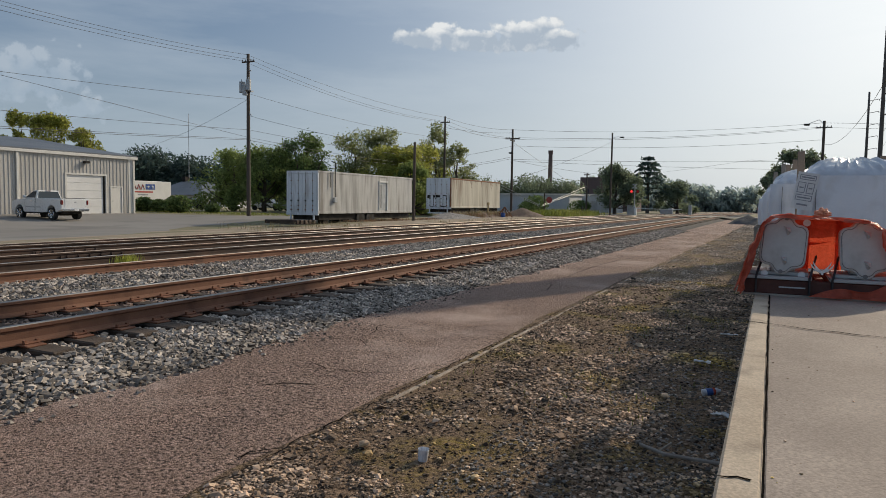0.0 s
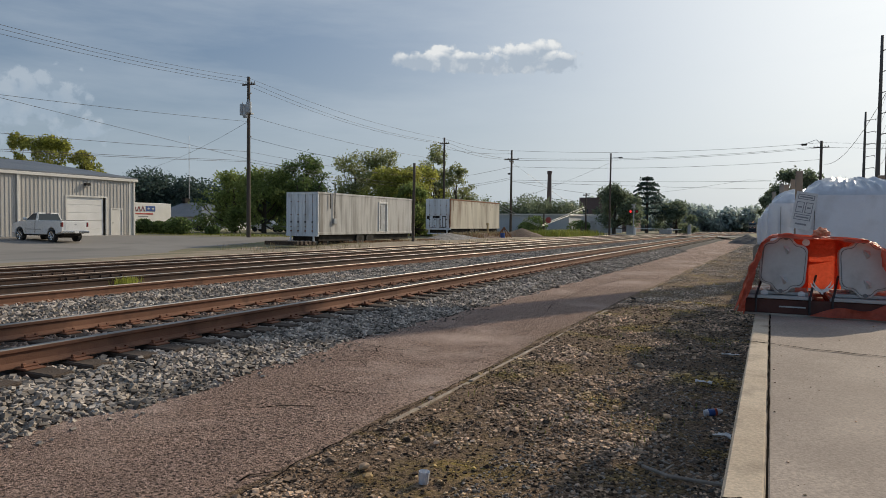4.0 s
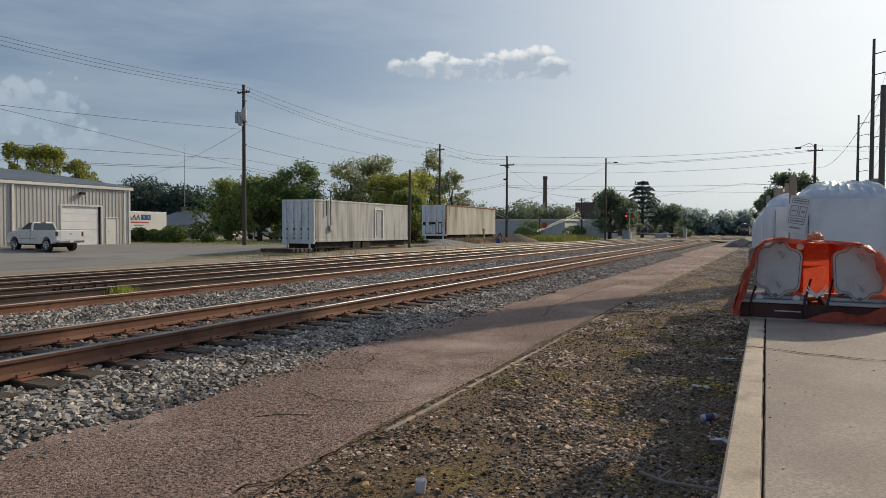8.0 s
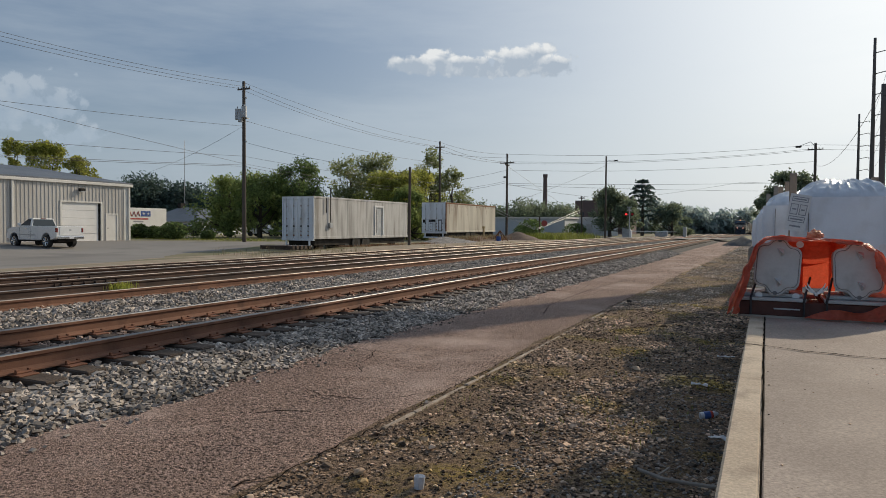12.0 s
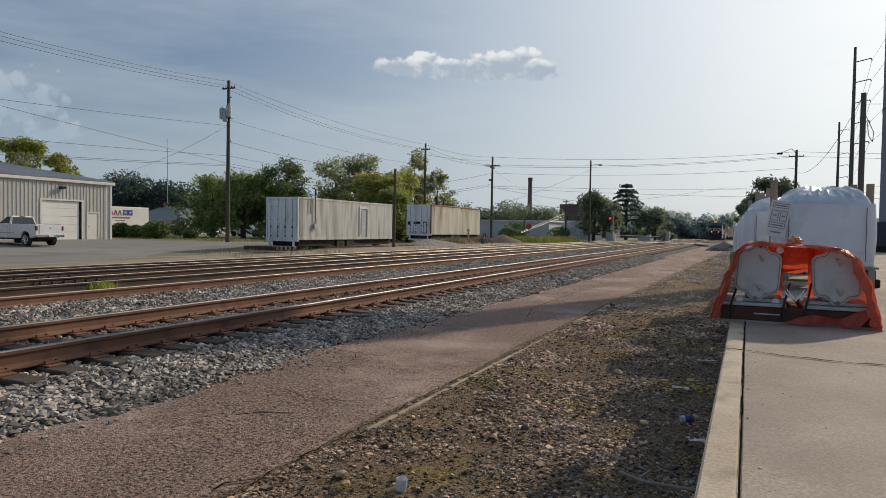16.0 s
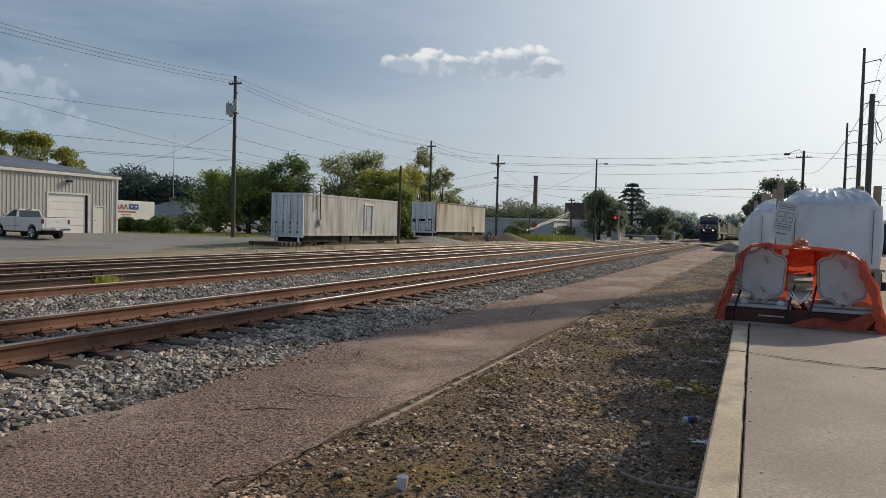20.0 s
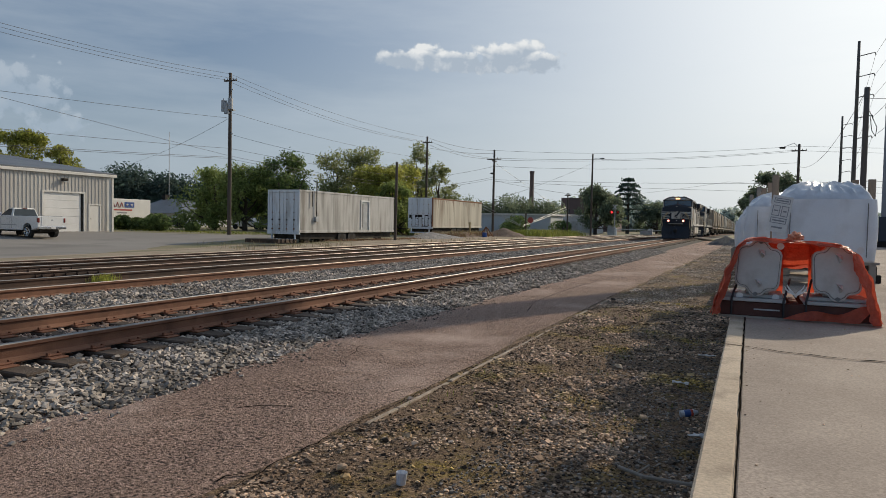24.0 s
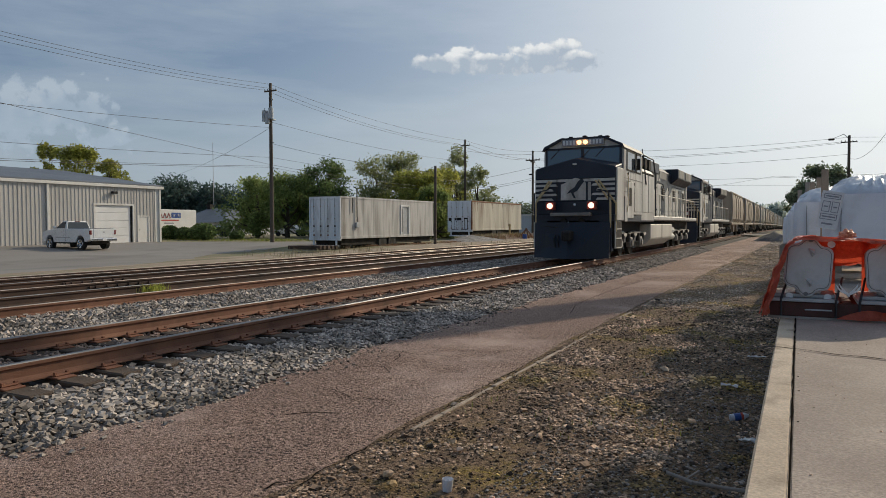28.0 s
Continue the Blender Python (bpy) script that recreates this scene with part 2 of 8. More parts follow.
def glass(name, colour=(0.05, 0.06, 0.07), rough=0.05):
    m = bpy.data.materials.new(name)
    m.use_nodes = True
    p = m.node_tree.nodes["Principled BSDF"]
    p.inputs["Base Color"].default_value = (*colour, 1)
    p.inputs["Roughness"].default_value = rough
    p.inputs["IOR"].default_value = 1.5
    p.inputs["Specular IOR Level"].default_value = 0.7
    return m


def leaves(name, c1, c2, through=0.35, island=0.45):
    """Foliage: the tone changes from leaf to leaf and over the crown; some light comes through."""
    m = surf(name, c1, c2, rough=0.62, scale=0.35, fine=1.5, bump=0.0, island=island)
    nt = m.node_tree
    p = nt.nodes["Principled BSDF"]
    tr = nt.nodes.new("ShaderNodeBsdfTranslucent")
    nt.links.new(p.inputs["Base Color"].links[0].from_socket, tr.inputs["Color"])
    mx = nt.nodes.new("ShaderNodeMixShader")
    mx.inputs[0].default_value = through
    nt.links.new(p.outputs[0], mx.inputs[1])
    nt.links.new(tr.outputs[0], mx.inputs[2])
    nt.links.new(mx.outputs[0], nt.nodes["Material Output"].inputs[0])
    return m


def gritty(name, tones, cell, pit, worn=None, moss=None, patch=0.5, rough=0.92, dist=0.006, fine=0.25):
    """A surface of small grains: each has its own tone, and the shade in the hollows between is put into the colour;
    worn: a smoother paler tone in patches; moss: (tone, amount, scale).
    """
    m = bpy.data.materials.new(name)
    m.use_nodes = True
    nt = m.node_tree
    link = nt.links.new
    p = nt.nodes["Principled BSDF"]
    co = nt.nodes.new("ShaderNodeTexCoord").outputs["Object"]

    def tex(kind, **kw):
        n = nt.nodes.new(kind)
        link(co, n.inputs["Vector"])
        for k, v in kw.items():
            n.inputs[k].default_value = v
        return n

    def ranged(v, a, b, c, d):
        r = nt.nodes.new("ShaderNodeMapRange")
        for i, k in enumerate((a, b, c, d)):
            r.inputs[i + 1].default_value = k
        link(v, r.inputs[0])
        return r.outputs[0]

    def times(a, b):
        n = nt.nodes.new("ShaderNodeMath")
        n.operation = "MULTIPLY"
        link(a, n.inputs[0])
        link(b, n.inputs[1])
        return n.outputs[0]

    def mixed(fac, a, b, kind="MIX"):
        n = nt.nodes.new("ShaderNodeMix")
        n.data_type, n.blend_type = "RGBA", kind
        for sock, v in ((n.inputs[0], fac), (n.inputs[6], a), (n.inputs[7], b)):
            if isinstance(v, tuple):
                sock.default_value = (*v, 1)
            elif isinstance(v, (int, float)):
                sock.default_value = v
            else:
                link(v, sock)
        return n.outputs[2]

    grain = tex("ShaderNodeTexVoronoi", Scale=1 / cell)
    split = nt.nodes.new("ShaderNodeSeparateColor")
    link(grain.outputs["Color"], split.inputs[0])
    large = tex("ShaderNodeTexNoise", Scale=patch, Detail=6.0, Roughness=0.6).outputs[0]
    mid = tex("ShaderNodeTexNoise", Scale=patch * 9, Detail=5.0, Roughness=0.7).outputs[0]
    col = mixed(split.outputs[0], tones[0], tones[1])
    col = mixed(ranged(mid, 0.40, 0.70, 0.0, 0.75), col, tones[2])
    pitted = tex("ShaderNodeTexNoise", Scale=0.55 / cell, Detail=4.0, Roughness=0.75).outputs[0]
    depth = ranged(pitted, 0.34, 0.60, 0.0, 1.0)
    smooth = ranged(large, 0.50, 0.66, 0.0, 0.8)
    if moss:
        col = mixed(times(ranged(tex("ShaderNodeTexNoise", Scale=moss[2], Detail=6.0, Roughness=0.7).outputs[0], 0.50, 0.64, 0, moss[1]), ranged(split.outputs[1], 0.2, 0.6, 0.3, 1.0)), col, moss[0])
    # hollows are darkened in the colour too, standing in for their shade
    pit_shade = mixed(ranged(depth, 0.25, 0.60, 1.0, 0.0), (1.0, 1.0, 1.0), (pit, pit, pit))
    dark = mixed(1.0, col, pit_shade, "MULTIPLY")
    if worn:
        dark = mixed(times(smooth, ranged(split.outputs[2], 0.0, 1.0, 0.5, 0.95)), dark, worn)
    tiny = tex("ShaderNodeTexNoise", Scale=2.5 / cell, Detail=2.0).outputs[0]
    tone = nt.nodes.new("ShaderNodeCombineColor")
    for i in range(3):
        link(ranged(tiny, 0.25, 0.75, 1 - fine, 1 + fine), tone.inputs[i])
    link(mixed(1.0, dark, tone.outputs[0], "MULTIPLY"), p.inputs["Base Color"])
    p.inputs["Roughness"].default_value = rough
    p.inputs["Specular IOR Level"].default_value = 0.3
    b = nt.nodes.new("ShaderNodeBump")
    b.inputs["Distance"].default_value = dist
    link(ranged(smooth, 0, 1, 1.0, 0.35), b.inputs["Strength"]) if worn else None
    link(depth, b.inputs["Height"])
    link(b.outputs[0], p.inputs["Normal"])
    return m


M = dict(
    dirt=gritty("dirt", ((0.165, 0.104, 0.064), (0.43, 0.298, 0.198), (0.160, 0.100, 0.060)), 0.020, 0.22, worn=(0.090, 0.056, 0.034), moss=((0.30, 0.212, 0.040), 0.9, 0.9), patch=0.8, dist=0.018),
    far_ground=surf("dry_grass", (0.17, 0.15, 0.075), (0.23, 0.20, 0.12), 0.95, 0.12, 2.5, 0.4, stain=((0.10, 0.12, 0.035), 0.6, 0.2), speck=0.3),
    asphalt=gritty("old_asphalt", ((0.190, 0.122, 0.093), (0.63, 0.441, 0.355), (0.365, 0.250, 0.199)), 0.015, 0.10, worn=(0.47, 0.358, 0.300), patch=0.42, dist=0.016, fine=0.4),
    parking=surf("parking_asphalt", (0.205, 0.188, 0.170), (0.27, 0.25, 0.228), 0.9, 0.12, 8, 0.2, stain=((0.15, 0.14, 0.13), 0.7, 0.25)),
    road=surf("road_asphalt", (0.22, 0.20, 0.18), (0.28, 0.26, 0.235), 0.85, 0.2, 8, 0.2),
    concrete=surf("slab_concrete", (0.275, 0.218, 0.180), (0.37, 0.300, 0.250), 0.88, 1.6, 110, 0.4, stain=((0.235, 0.185, 0.155), 0.7, 1.3), dist=0.004, speck=0.42),
    kerb=surf("kerb_concrete", (0.41, 0.320, 0.232), (0.54, 0.440, 0.332), 0.85, 3.5, 90, 0.4, stain=((0.22, 0.168, 0.122), 0.75, 5.0), dist=0.004, speck=0.28),
    wall_concrete=surf("dock_face", (0.26, 0.24, 0.22), (0.34, 0.31, 0.28), 0.9, 1.0, 30, 0.4, stain=((0.15, 0.14, 0.12), 0.6, 1.5), streak=3),
    rail_side=surf("rusty_rail", (0.135, 0.062, 0.037), (0.215, 0.105, 0.064), 0.85, 1.5, 60, 0.25, stain=((0.075, 0.036, 0.024), 0.7, 3.0)),
    rail_head=surf("polished_rail", (0.16, 0.157, 0.157), (0.23, 0.226, 0.226), 0.48, 2, 60, 0.05, metal=1.0),
    rail_worn=surf("dull_rail_head", (0.30, 0.24, 0.20), (0.46, 0.40, 0.35), 0.46, 2, 60, 0.05, metal=0.7, stain=((0.16, 0.09, 0.06), 0.7, 1.2)),
    plate=surf("rusty_plate", (0.15, 0.062, 0.035), (0.21, 0.09, 0.05), 0.85, 6, 80, 0.3),
    tie=surf("creosoted_tie", (0.048, 0.033, 0.024), (0.095, 0.068, 0.050), 0.9, 3, 50, 0.6, rand=0.35),
    ballast=surf("ballast_stone", (0.165, 0.139, 0.115), (0.43, 0.373, 0.320), 0.85, 3, 90, 0.25, island=0.66, speck=0.14, dist=0.004),
    rail_dark=surf("dark_rusty_rail", (0.040, 0.025, 0.019), (0.085, 0.047, 0.032), 0.85, 1.5, 60, 0.25, stain=((0.03, 0.02, 0.016), 0.7, 3.0)),
    dock_grit=surf("dock_grit", (0.13, 0.112, 0.095), (0.31, 0.27, 0.235), 0.9, 2.0, 60, 0.25, island=0.65, speck=0.2, dist=0.004),
    crack=surf("crack_dirt", (0.010, 0.008, 0.007), (0.018, 0.015, 0.012), 1.0, 3, 30, 0.0, spec=0.0),
    ballast_rust=surf("rust_stained_stone", (0.17, 0.115, 0.088), (0.33, 0.25, 0.20), 0.88, 2, 60, 0.3, island=0.55, speck=0.2),
    # near black, so that the gaps between stones look shaded
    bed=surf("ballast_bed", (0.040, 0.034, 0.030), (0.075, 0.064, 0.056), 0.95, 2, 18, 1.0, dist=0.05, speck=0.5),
    siding_dirt=surf("siding_dirt", (0.165, 0.118, 0.088), (0.29, 0.225, 0.175), 0.95, 1.3, 22, 0.8, stain=((0.12, 0.075, 0.05), 0.7, 0.9), dist=0.04, speck=0.5),
    chips=surf("gravel_and_chips", (0.165, 0.107, 0.067), (0.58, 0.415, 0.292), 0.9, 1.6, 40, 0.3, island=0.95, stain=((0.34, 0.240, 0.045), 0.85, 0.9), speck=0.3),
    clods=surf("dark_clods", (0.035, 0.023, 0.015), (0.085, 0.056, 0.036), 0.95, 2.0, 40, 0.3, island=0.5, speck=0.3),
    # paler copy of the chips: grazing sunlight put into the colour
    chips_sunlit=surf("sunlit_chips", (0.30, 0.225, 0.165), (0.66, 0.54, 0.43), 0.9, 1.0, 30, 0.3, island=0.6, stain=((0.24, 0.175, 0.09), 0.7, 0.6), speck=0.3),
    ballast_single=surf("ballast_stone_single", (0.165, 0.139, 0.115), (0.43, 0.373, 0.320), 0.85, 3, 90, 0.25, rand=0.6, speck=0.14, dist=0.004),
    pile=surf("grey_gravel_pile", (0.05, 0.052, 0.058), (0.08, 0.083, 0.09), 0.95, 1.5, 14, 0.9, dist=0.08, speck=0.4),
    earth=surf("brown_earth_pile", (0.135, 0.092, 0.068), (0.205, 0.145, 0.11), 0.95, 1.0, 8, 0.8, dist=0.1, speck=0.4),
    pole=surf("pole_wood", (0.075, 0.058, 0.046), (0.12, 0.095, 0.075), 0.85, 0.8, 20, 0.3, streak=8),
    steel_pole=surf("weathering_steel", (0.09, 0.08, 0.075), (0.13, 0.115, 0.105), 0.7, 0.5, 10, 0.1, streak=4),
    wire=surf("wire", (0.07, 0.065, 0.055), (0.11, 0.10, 0.085), 0.45, 1, 5, 0),
    galv=surf("galvanised", (0.36, 0.37, 0.38), (0.46, 0.47, 0.48), 0.5, 3, 40, 0.1, metal=0.4),
    trailer=surf("trailer_white", (0.30, 0.29, 0.275), (0.68, 0.67, 0.65), 0.6, 1.3, 30, 0.05, stain=((0.17, 0.150, 0.130), 0.85, 1.3), streak=7, speck=0.12),
    trailer_door=surf("trailer_doors", (0.72, 0.75, 0.80), (0.80, 0.82, 0.85), 0.5, 0.9, 20, 0.06, stain=((0.42, 0.39, 0.36), 0.5, 2.6), streak=4),
    trailer_b=surf("trailer_cream", (0.42, 0.385, 0.31), (0.60, 0.56, 0.465), 0.65, 0.9, 30, 0.05, stain=((0.19, 0.125, 0.085), 0.9, 1.0), streak=8),
    rust=surf("rust", (0.16, 0.07, 0.035), (0.26, 0.12, 0.06), 0.85, 3, 30, 0.3),
    under=surf("dark_underframe", (0.022, 0.020, 0.018), (0.05, 0.043, 0.037), 0.85, 2, 20, 0.2, spec=0.2, speck=0.2),
    siding=surf("ribbed_siding", (0.44, 0.42, 0.395), (0.51, 0.49, 0.46), 0.6, 0.3, 10, 0.04, stain=((0.42, 0.38, 0.34), 0.5, 0.7), streak=6),
    trim=surf("pale_trim", (0.62, 0.60, 0.56), (0.70, 0.68, 0.64), 0.6, 1, 20, 0.04),
    shed_roof=surf("grey_metal_roof", (0.12, 0.13, 0.145), (0.17, 0.18, 0.195), 0.5, 0.4, 8, 0.05, metal=0.3),
    white_paint=surf("white_paint", (0.72, 0.71, 0.69), (0.80, 0.79, 0.77), 0.45, 0.8, 15, 0.02),
    car_white=surf("car_white", (0.72, 0.72, 0.71), (0.78, 0.78, 0.77), 0.3, 1, 10, 0.0, coat=0.4, speck=0.01),
    car_dark=surf("car_dark_blue", (0.002, 0.005, 0.011), (0.004, 0.008, 0.016), 0.12, 1, 10, 0.0, spec=0.35, speck=0.0),
    chrome=surf("chrome", (0.6, 0.6, 0.6), (0.7, 0.7, 0.7), 0.18, 2, 20, 0, metal=1.0),
    rubber=surf("tyre_rubber", (0.018, 0.018, 0.018), (0.03, 0.03, 0.03), 0.85, 4, 40, 0.2),
    black=surf("black_paint", (0.010, 0.011, 0.014), (0.018, 0.019, 0.023), 0.5, 0.8, 12, 0.04, stain=((0.04, 0.036, 0.032), 0.5, 1.0), streak=3, spec=0.25),
    loco_black=surf("locomotive_black", (0.015, 0.019, 0.029), (0.026, 0.031, 0.044), 0.45, 0.6, 10, 0.03, stain=((0.045, 0.043, 0.042), 0.4, 0.9), streak=3, spec=0.3),
    loco_white=surf("locomotive_white", (0.44, 0.42, 0.38), (0.60, 0.58, 0.53), 0.5, 1.1, 16, 0.06, stain=((0.26, 0.22, 0.175), 0.7, 1.6), streak=5, speck=0.14),
    loco_grey=surf("underframe_grey", (0.17, 0.158, 0.14), (0.29, 0.272, 0.24), 0.65, 1.2, 14, 0.1, stain=((0.07, 0.06, 0.05), 0.6, 1.5)),
    brass=surf("dull_gold_paint", (0.46, 0.34, 0.17), (0.56, 0.43, 0.24), 0.5, 2, 20, 0.02),
    hopper=surf("hopper_tan", (0.28, 0.225, 0.165), (0.35, 0.29, 0.22), 0.65, 0.5, 10, 0.05, stain=((0.20, 0.155, 0.115), 0.65, 0.8), streak=7),
    hopper_grey=surf("hopper_grey", (0.36, 0.34, 0.31), (0.45, 0.43, 0.39), 0.65, 0.5, 10, 0.05, stain=((0.24, 0.20, 0.16), 0.6, 0.8), streak=7),
    glass=glass("dark_glass"),
    brick=surf("brick_far", (0.135, 0.095, 0.09), (0.18, 0.125, 0.115), 0.9, 0.3, 5, 0.1),
    pale_wall=surf("pale_wall", (0.46, 0.48, 0.50), (0.54, 0.56, 0.58), 0.7, 0.2, 4, 0.05),
    blue_base=surf("navy_base", (0.022, 0.030, 0.048), (0.035, 0.044, 0.065), 0.6, 0.5, 8, 0.05),
    grey_wall=surf("grey_blue_wall", (0.19, 0.21, 0.25), (0.23, 0.25, 0.29), 0.7, 0.3, 6, 0.05),
    bag=surf("woven_bag_white", (0.72, 0.74, 0.79), (0.80, 0.82, 0.86), 0.6, 2, 120, 0.25, stain=((0.52, 0.51, 0.50), 0.4, 3), dist=0.004),
    film=surf("clear_film", (0.56, 0.58, 0.63), (0.70, 0.72, 0.77), 0.22, 7, 9, 0.55, coat=0.3, speck=0.1),
    cast=surf("grey_casting", (0.48, 0.47, 0.465), (0.55, 0.54, 0.53), 0.5, 3, 60, 0.02, stain=((0.31, 0.295, 0.28), 0.5, 6), speck=0.05),
    cast_dark=surf("casting_shadow_line", (0.13, 0.13, 0.135), (0.18, 0.18, 0.185), 0.6, 4, 60, 0.1),
    pallet=surf("dark_pallet", (0.055, 0.020, 0.015), (0.105, 0.038, 0.028), 0.75, 4, 40, 0.3),
    grey_wood=surf("grey_timber", (0.24, 0.21, 0.18), (0.33, 0.29, 0.25), 0.85, 3, 40, 0.3, streak=5),
    strap=surf("black_strap", (0.015, 0.015, 0.018), (0.025, 0.025, 0.03), 0.5, 4, 50, 0.0),
    label=surf("white_label", (0.66, 0.66, 0.66), (0.72, 0.72, 0.72), 0.5, 4, 40, 0.0),
    ink=surf("grey_print", (0.22, 0.23, 0.26), (0.28, 0.29, 0.32), 0.6, 4, 40, 0.0),
    red=surf("red_lens", (0.45, 0.02, 0.015), (0.5, 0.03, 0.02), 0.3, 4, 40, 0),
    red_print=surf("red_print", (0.40, 0.07, 0.06), (0.45, 0.09, 0.08), 0.5, 4, 40, 0),
    blue_print=surf("blue_print", (0.03, 0.08, 0.28), (0.04, 0.10, 0.33), 0.5, 4, 40, 0),
    leaf_dark=leaves("dark_leaves", (0.095, 0.15, 0.055), (0.17, 0.23, 0.08), 0.62),
    leaf_mid=leaves("green_leaves", (0.18, 0.24, 0.075), (0.30, 0.355, 0.12), 0.64),
    leaf_light=leaves("light_leaves", (0.24, 0.27, 0.05), (0.42, 0.41, 0.10), 0.62),
    leaf_dry=leaves("thin_dry_leaves", (0.22, 0.25, 0.10), (0.36, 0.38, 0.18), 0.6),
    # pale blue-grey: the haze of distance is put into this leaf colour
    leaf_hazed=leaves("hazed_far_leaves", (0.33, 0.40, 0.38), (0.44, 0.50, 0.47), 0.6),
    bark=surf("bark", (0.06, 0.048, 0.038), (0.10, 0.082, 0.065), 0.95, 2, 20, 0.6, streak=4),
    verge=surf("sandy_gravel", (0.27, 0.21, 0.145), (0.37, 0.30, 0.22), 0.95, 0.5, 9, 0.5, stain=((0.20, 0.155, 0.085), 0.7, 0.4), speck=0.3),
    # lifted and blued: some haze is mixed into this dark foliage
    hazed_wood=leaves("hazed_dark_leaves", (0.062, 0.102, 0.088), (0.11, 0.155, 0.13), 0.52),
    grass=leaves("yellow_green_grass", (0.16, 0.20, 0.035), (0.26, 0.27, 0.06), 0.4),
    weeds=leaves("dry_weeds", (0.22, 0.18, 0.10), (0.32, 0.27, 0.15), 0.3),
)
M["post_wood"] = surf("rough_timber", (0.24, 0.182, 0.137), (0.34, 0.268, 0.205), 0.85, 3, 40, 0.3, streak=5)
M["edging"] = surf("worn_edging", (0.27, 0.215, 0.165), (0.40, 0.33, 0.26), 0.9, 4.0, 70, 0.5, stain=((0.16, 0.115, 0.075), 0.8, 5.0), dist=0.006, speck=0.3)
M["bright_grass"] = leaves("bright_grass", (0.24, 0.30, 0.04), (0.36, 0.38, 0.07), 0.45)
M["tank"] = surf("beige_tank", (0.52, 0.48, 0.41), (0.62, 0.58, 0.50), 0.55, 0.6, 10, 0.03, stain=((0.34, 0.28, 0.22), 0.6, 0.9), streak=4)
# the red stands in for the glow spreading round the ditch lights
M["halo_case"] = surf("halo_red_case", (0.16, 0.03, 0.022), (0.22, 0.045, 0.03), 0.5, 4, 30, 0.05)
M["car_glass"] = glass("dark_car_glass", (0.055, 0.068, 0.08), 0.05)
M["car_glass"].node_tree.nodes["Principled BSDF"].inputs["IOR"].default_value = 1.3
M["lens_red"] = surf("dark_red_lens", (0.16, 0.012, 0.010), (0.20, 0.018, 0.014), 0.3, 4, 40, 0)
# greyed green, with haze mixed in, for trees past the crossing
M["hazed_leaves"] = leaves("hazed_leaves", (0.145, 0.19, 0.125), (0.23, 0.27, 0.17), 0.6)
M["orange_pale"] = surf("pale_orange_plastic", (0.70, 0.20, 0.09), (0.80, 0.34, 0.20), 0.35, 14, 60, 0.6, speck=0.2)
M["lamp_on"] = glow("headlight", (1.0, 0.50, 0.20), 3.2)
M["ditch_on"] = glow("ditch_light", (1.0, 0.44, 0.30), 3.0)
# the blue base colour imitates sky reflected in the windscreen
M["screen_glass"] = glass("sky_reflecting_glass", (0.04, 0.095, 0.16), 0.12)
M["rubble"] = surf("pale_rubble", (0.17, 0.16, 0.15), (0.30, 0.28, 0.26), 0.95, 2.5, 10, 0.9, dist=0.1, speck=0.7)
M["brown_weeds"] = leaves("brown_weeds", (0.17, 0.10, 0.055), (0.28, 0.17, 0.10), 0.3)
M["red_on"] = glow("red_signal_light", (1.0, 0.05, 0.05), 0.9)
M["tail_on"] = glow("tail_light", (1.0, 0.06, 0.04), 0.26)


def orange_film():
    """Thin orange plastic: half of the light comes through."""
    m = surf("orange_plastic", (0.50, 0.082, 0.042), (0.66, 0.150, 0.085), rough=0.38, scale=9, fine=38, bump=1.0, dist=0.02, speck=0.25)
    nt = m.node_tree
    p = nt.nodes["Principled BSDF"]
    tr = nt.nodes.new("ShaderNodeBsdfTranslucent")
    tr.inputs["Color"].default_value = (0.66, 0.105, 0.05, 1)
    mx = nt.nodes.new("ShaderNodeMixShader")
    mx.inputs[0].default_value = 0.42
    nt.links.new(p.outputs[0], mx.inputs[1])
    nt.links.new(tr.outputs[0], mx.inputs[2])
    nt.links.new(mx.outputs[0], nt.nodes["Material Output"].inputs[0])
    return m


M["orange"] = orange_film()


# ---- the ground ----
TRACK_X = -7.17                 # centre line of the track on which the train comes
RAIL_TOP = 0.40
TIE_Y0, TIE_STEP = -20.0, 0.50
TRACKS = [(-7.17, True), (-11.75, False), (-14.75, False)]


def dip(y):
    d = min(max(0.0, y - 60.0), 300.0)
    return -1.7e-5 * d * d


PROFILE = [(-200, 0.36), (-18.8, 0.30), (-17.9, 0.27), (-10.5, 0.19), (-10.0, 0.12), (-9.6, 0.12), (-8.9, 0.14), (-5.95, 0.135), (-4.98, -0.01), (-4.6, -0.02), (-3.3, -0.12), (6, -0.12), (60, 0.0), (200, 0.0)]


def swale(x, y):
    """The yard sinks a little where cars drive in."""
    return lerp(x, [(-60, 0), (-47, -0.02), (-43, -0.15), (-36, -0.40), (-31, -0.44), (-25, -0.27), (-20, -0.03), (-19.5, 0)]) * lerp(y, [(-200, 1), (28, 1), (40, 0), (400, 0)])


def hollow(x, y):
    """The ground lies lower under the white trailer."""
    return -0.20 * lerp(x, [(-32, 0), (-29.5, 1), (-25.4, 1), (-23.6, 0)]) * lerp(y, [(32, 0), (36, 1), (49, 1), (52, 0)])


def ground_z(x, y):
    return lerp(x, PROFILE) + dip(y) + swale(x, y) + hollow(x, y)


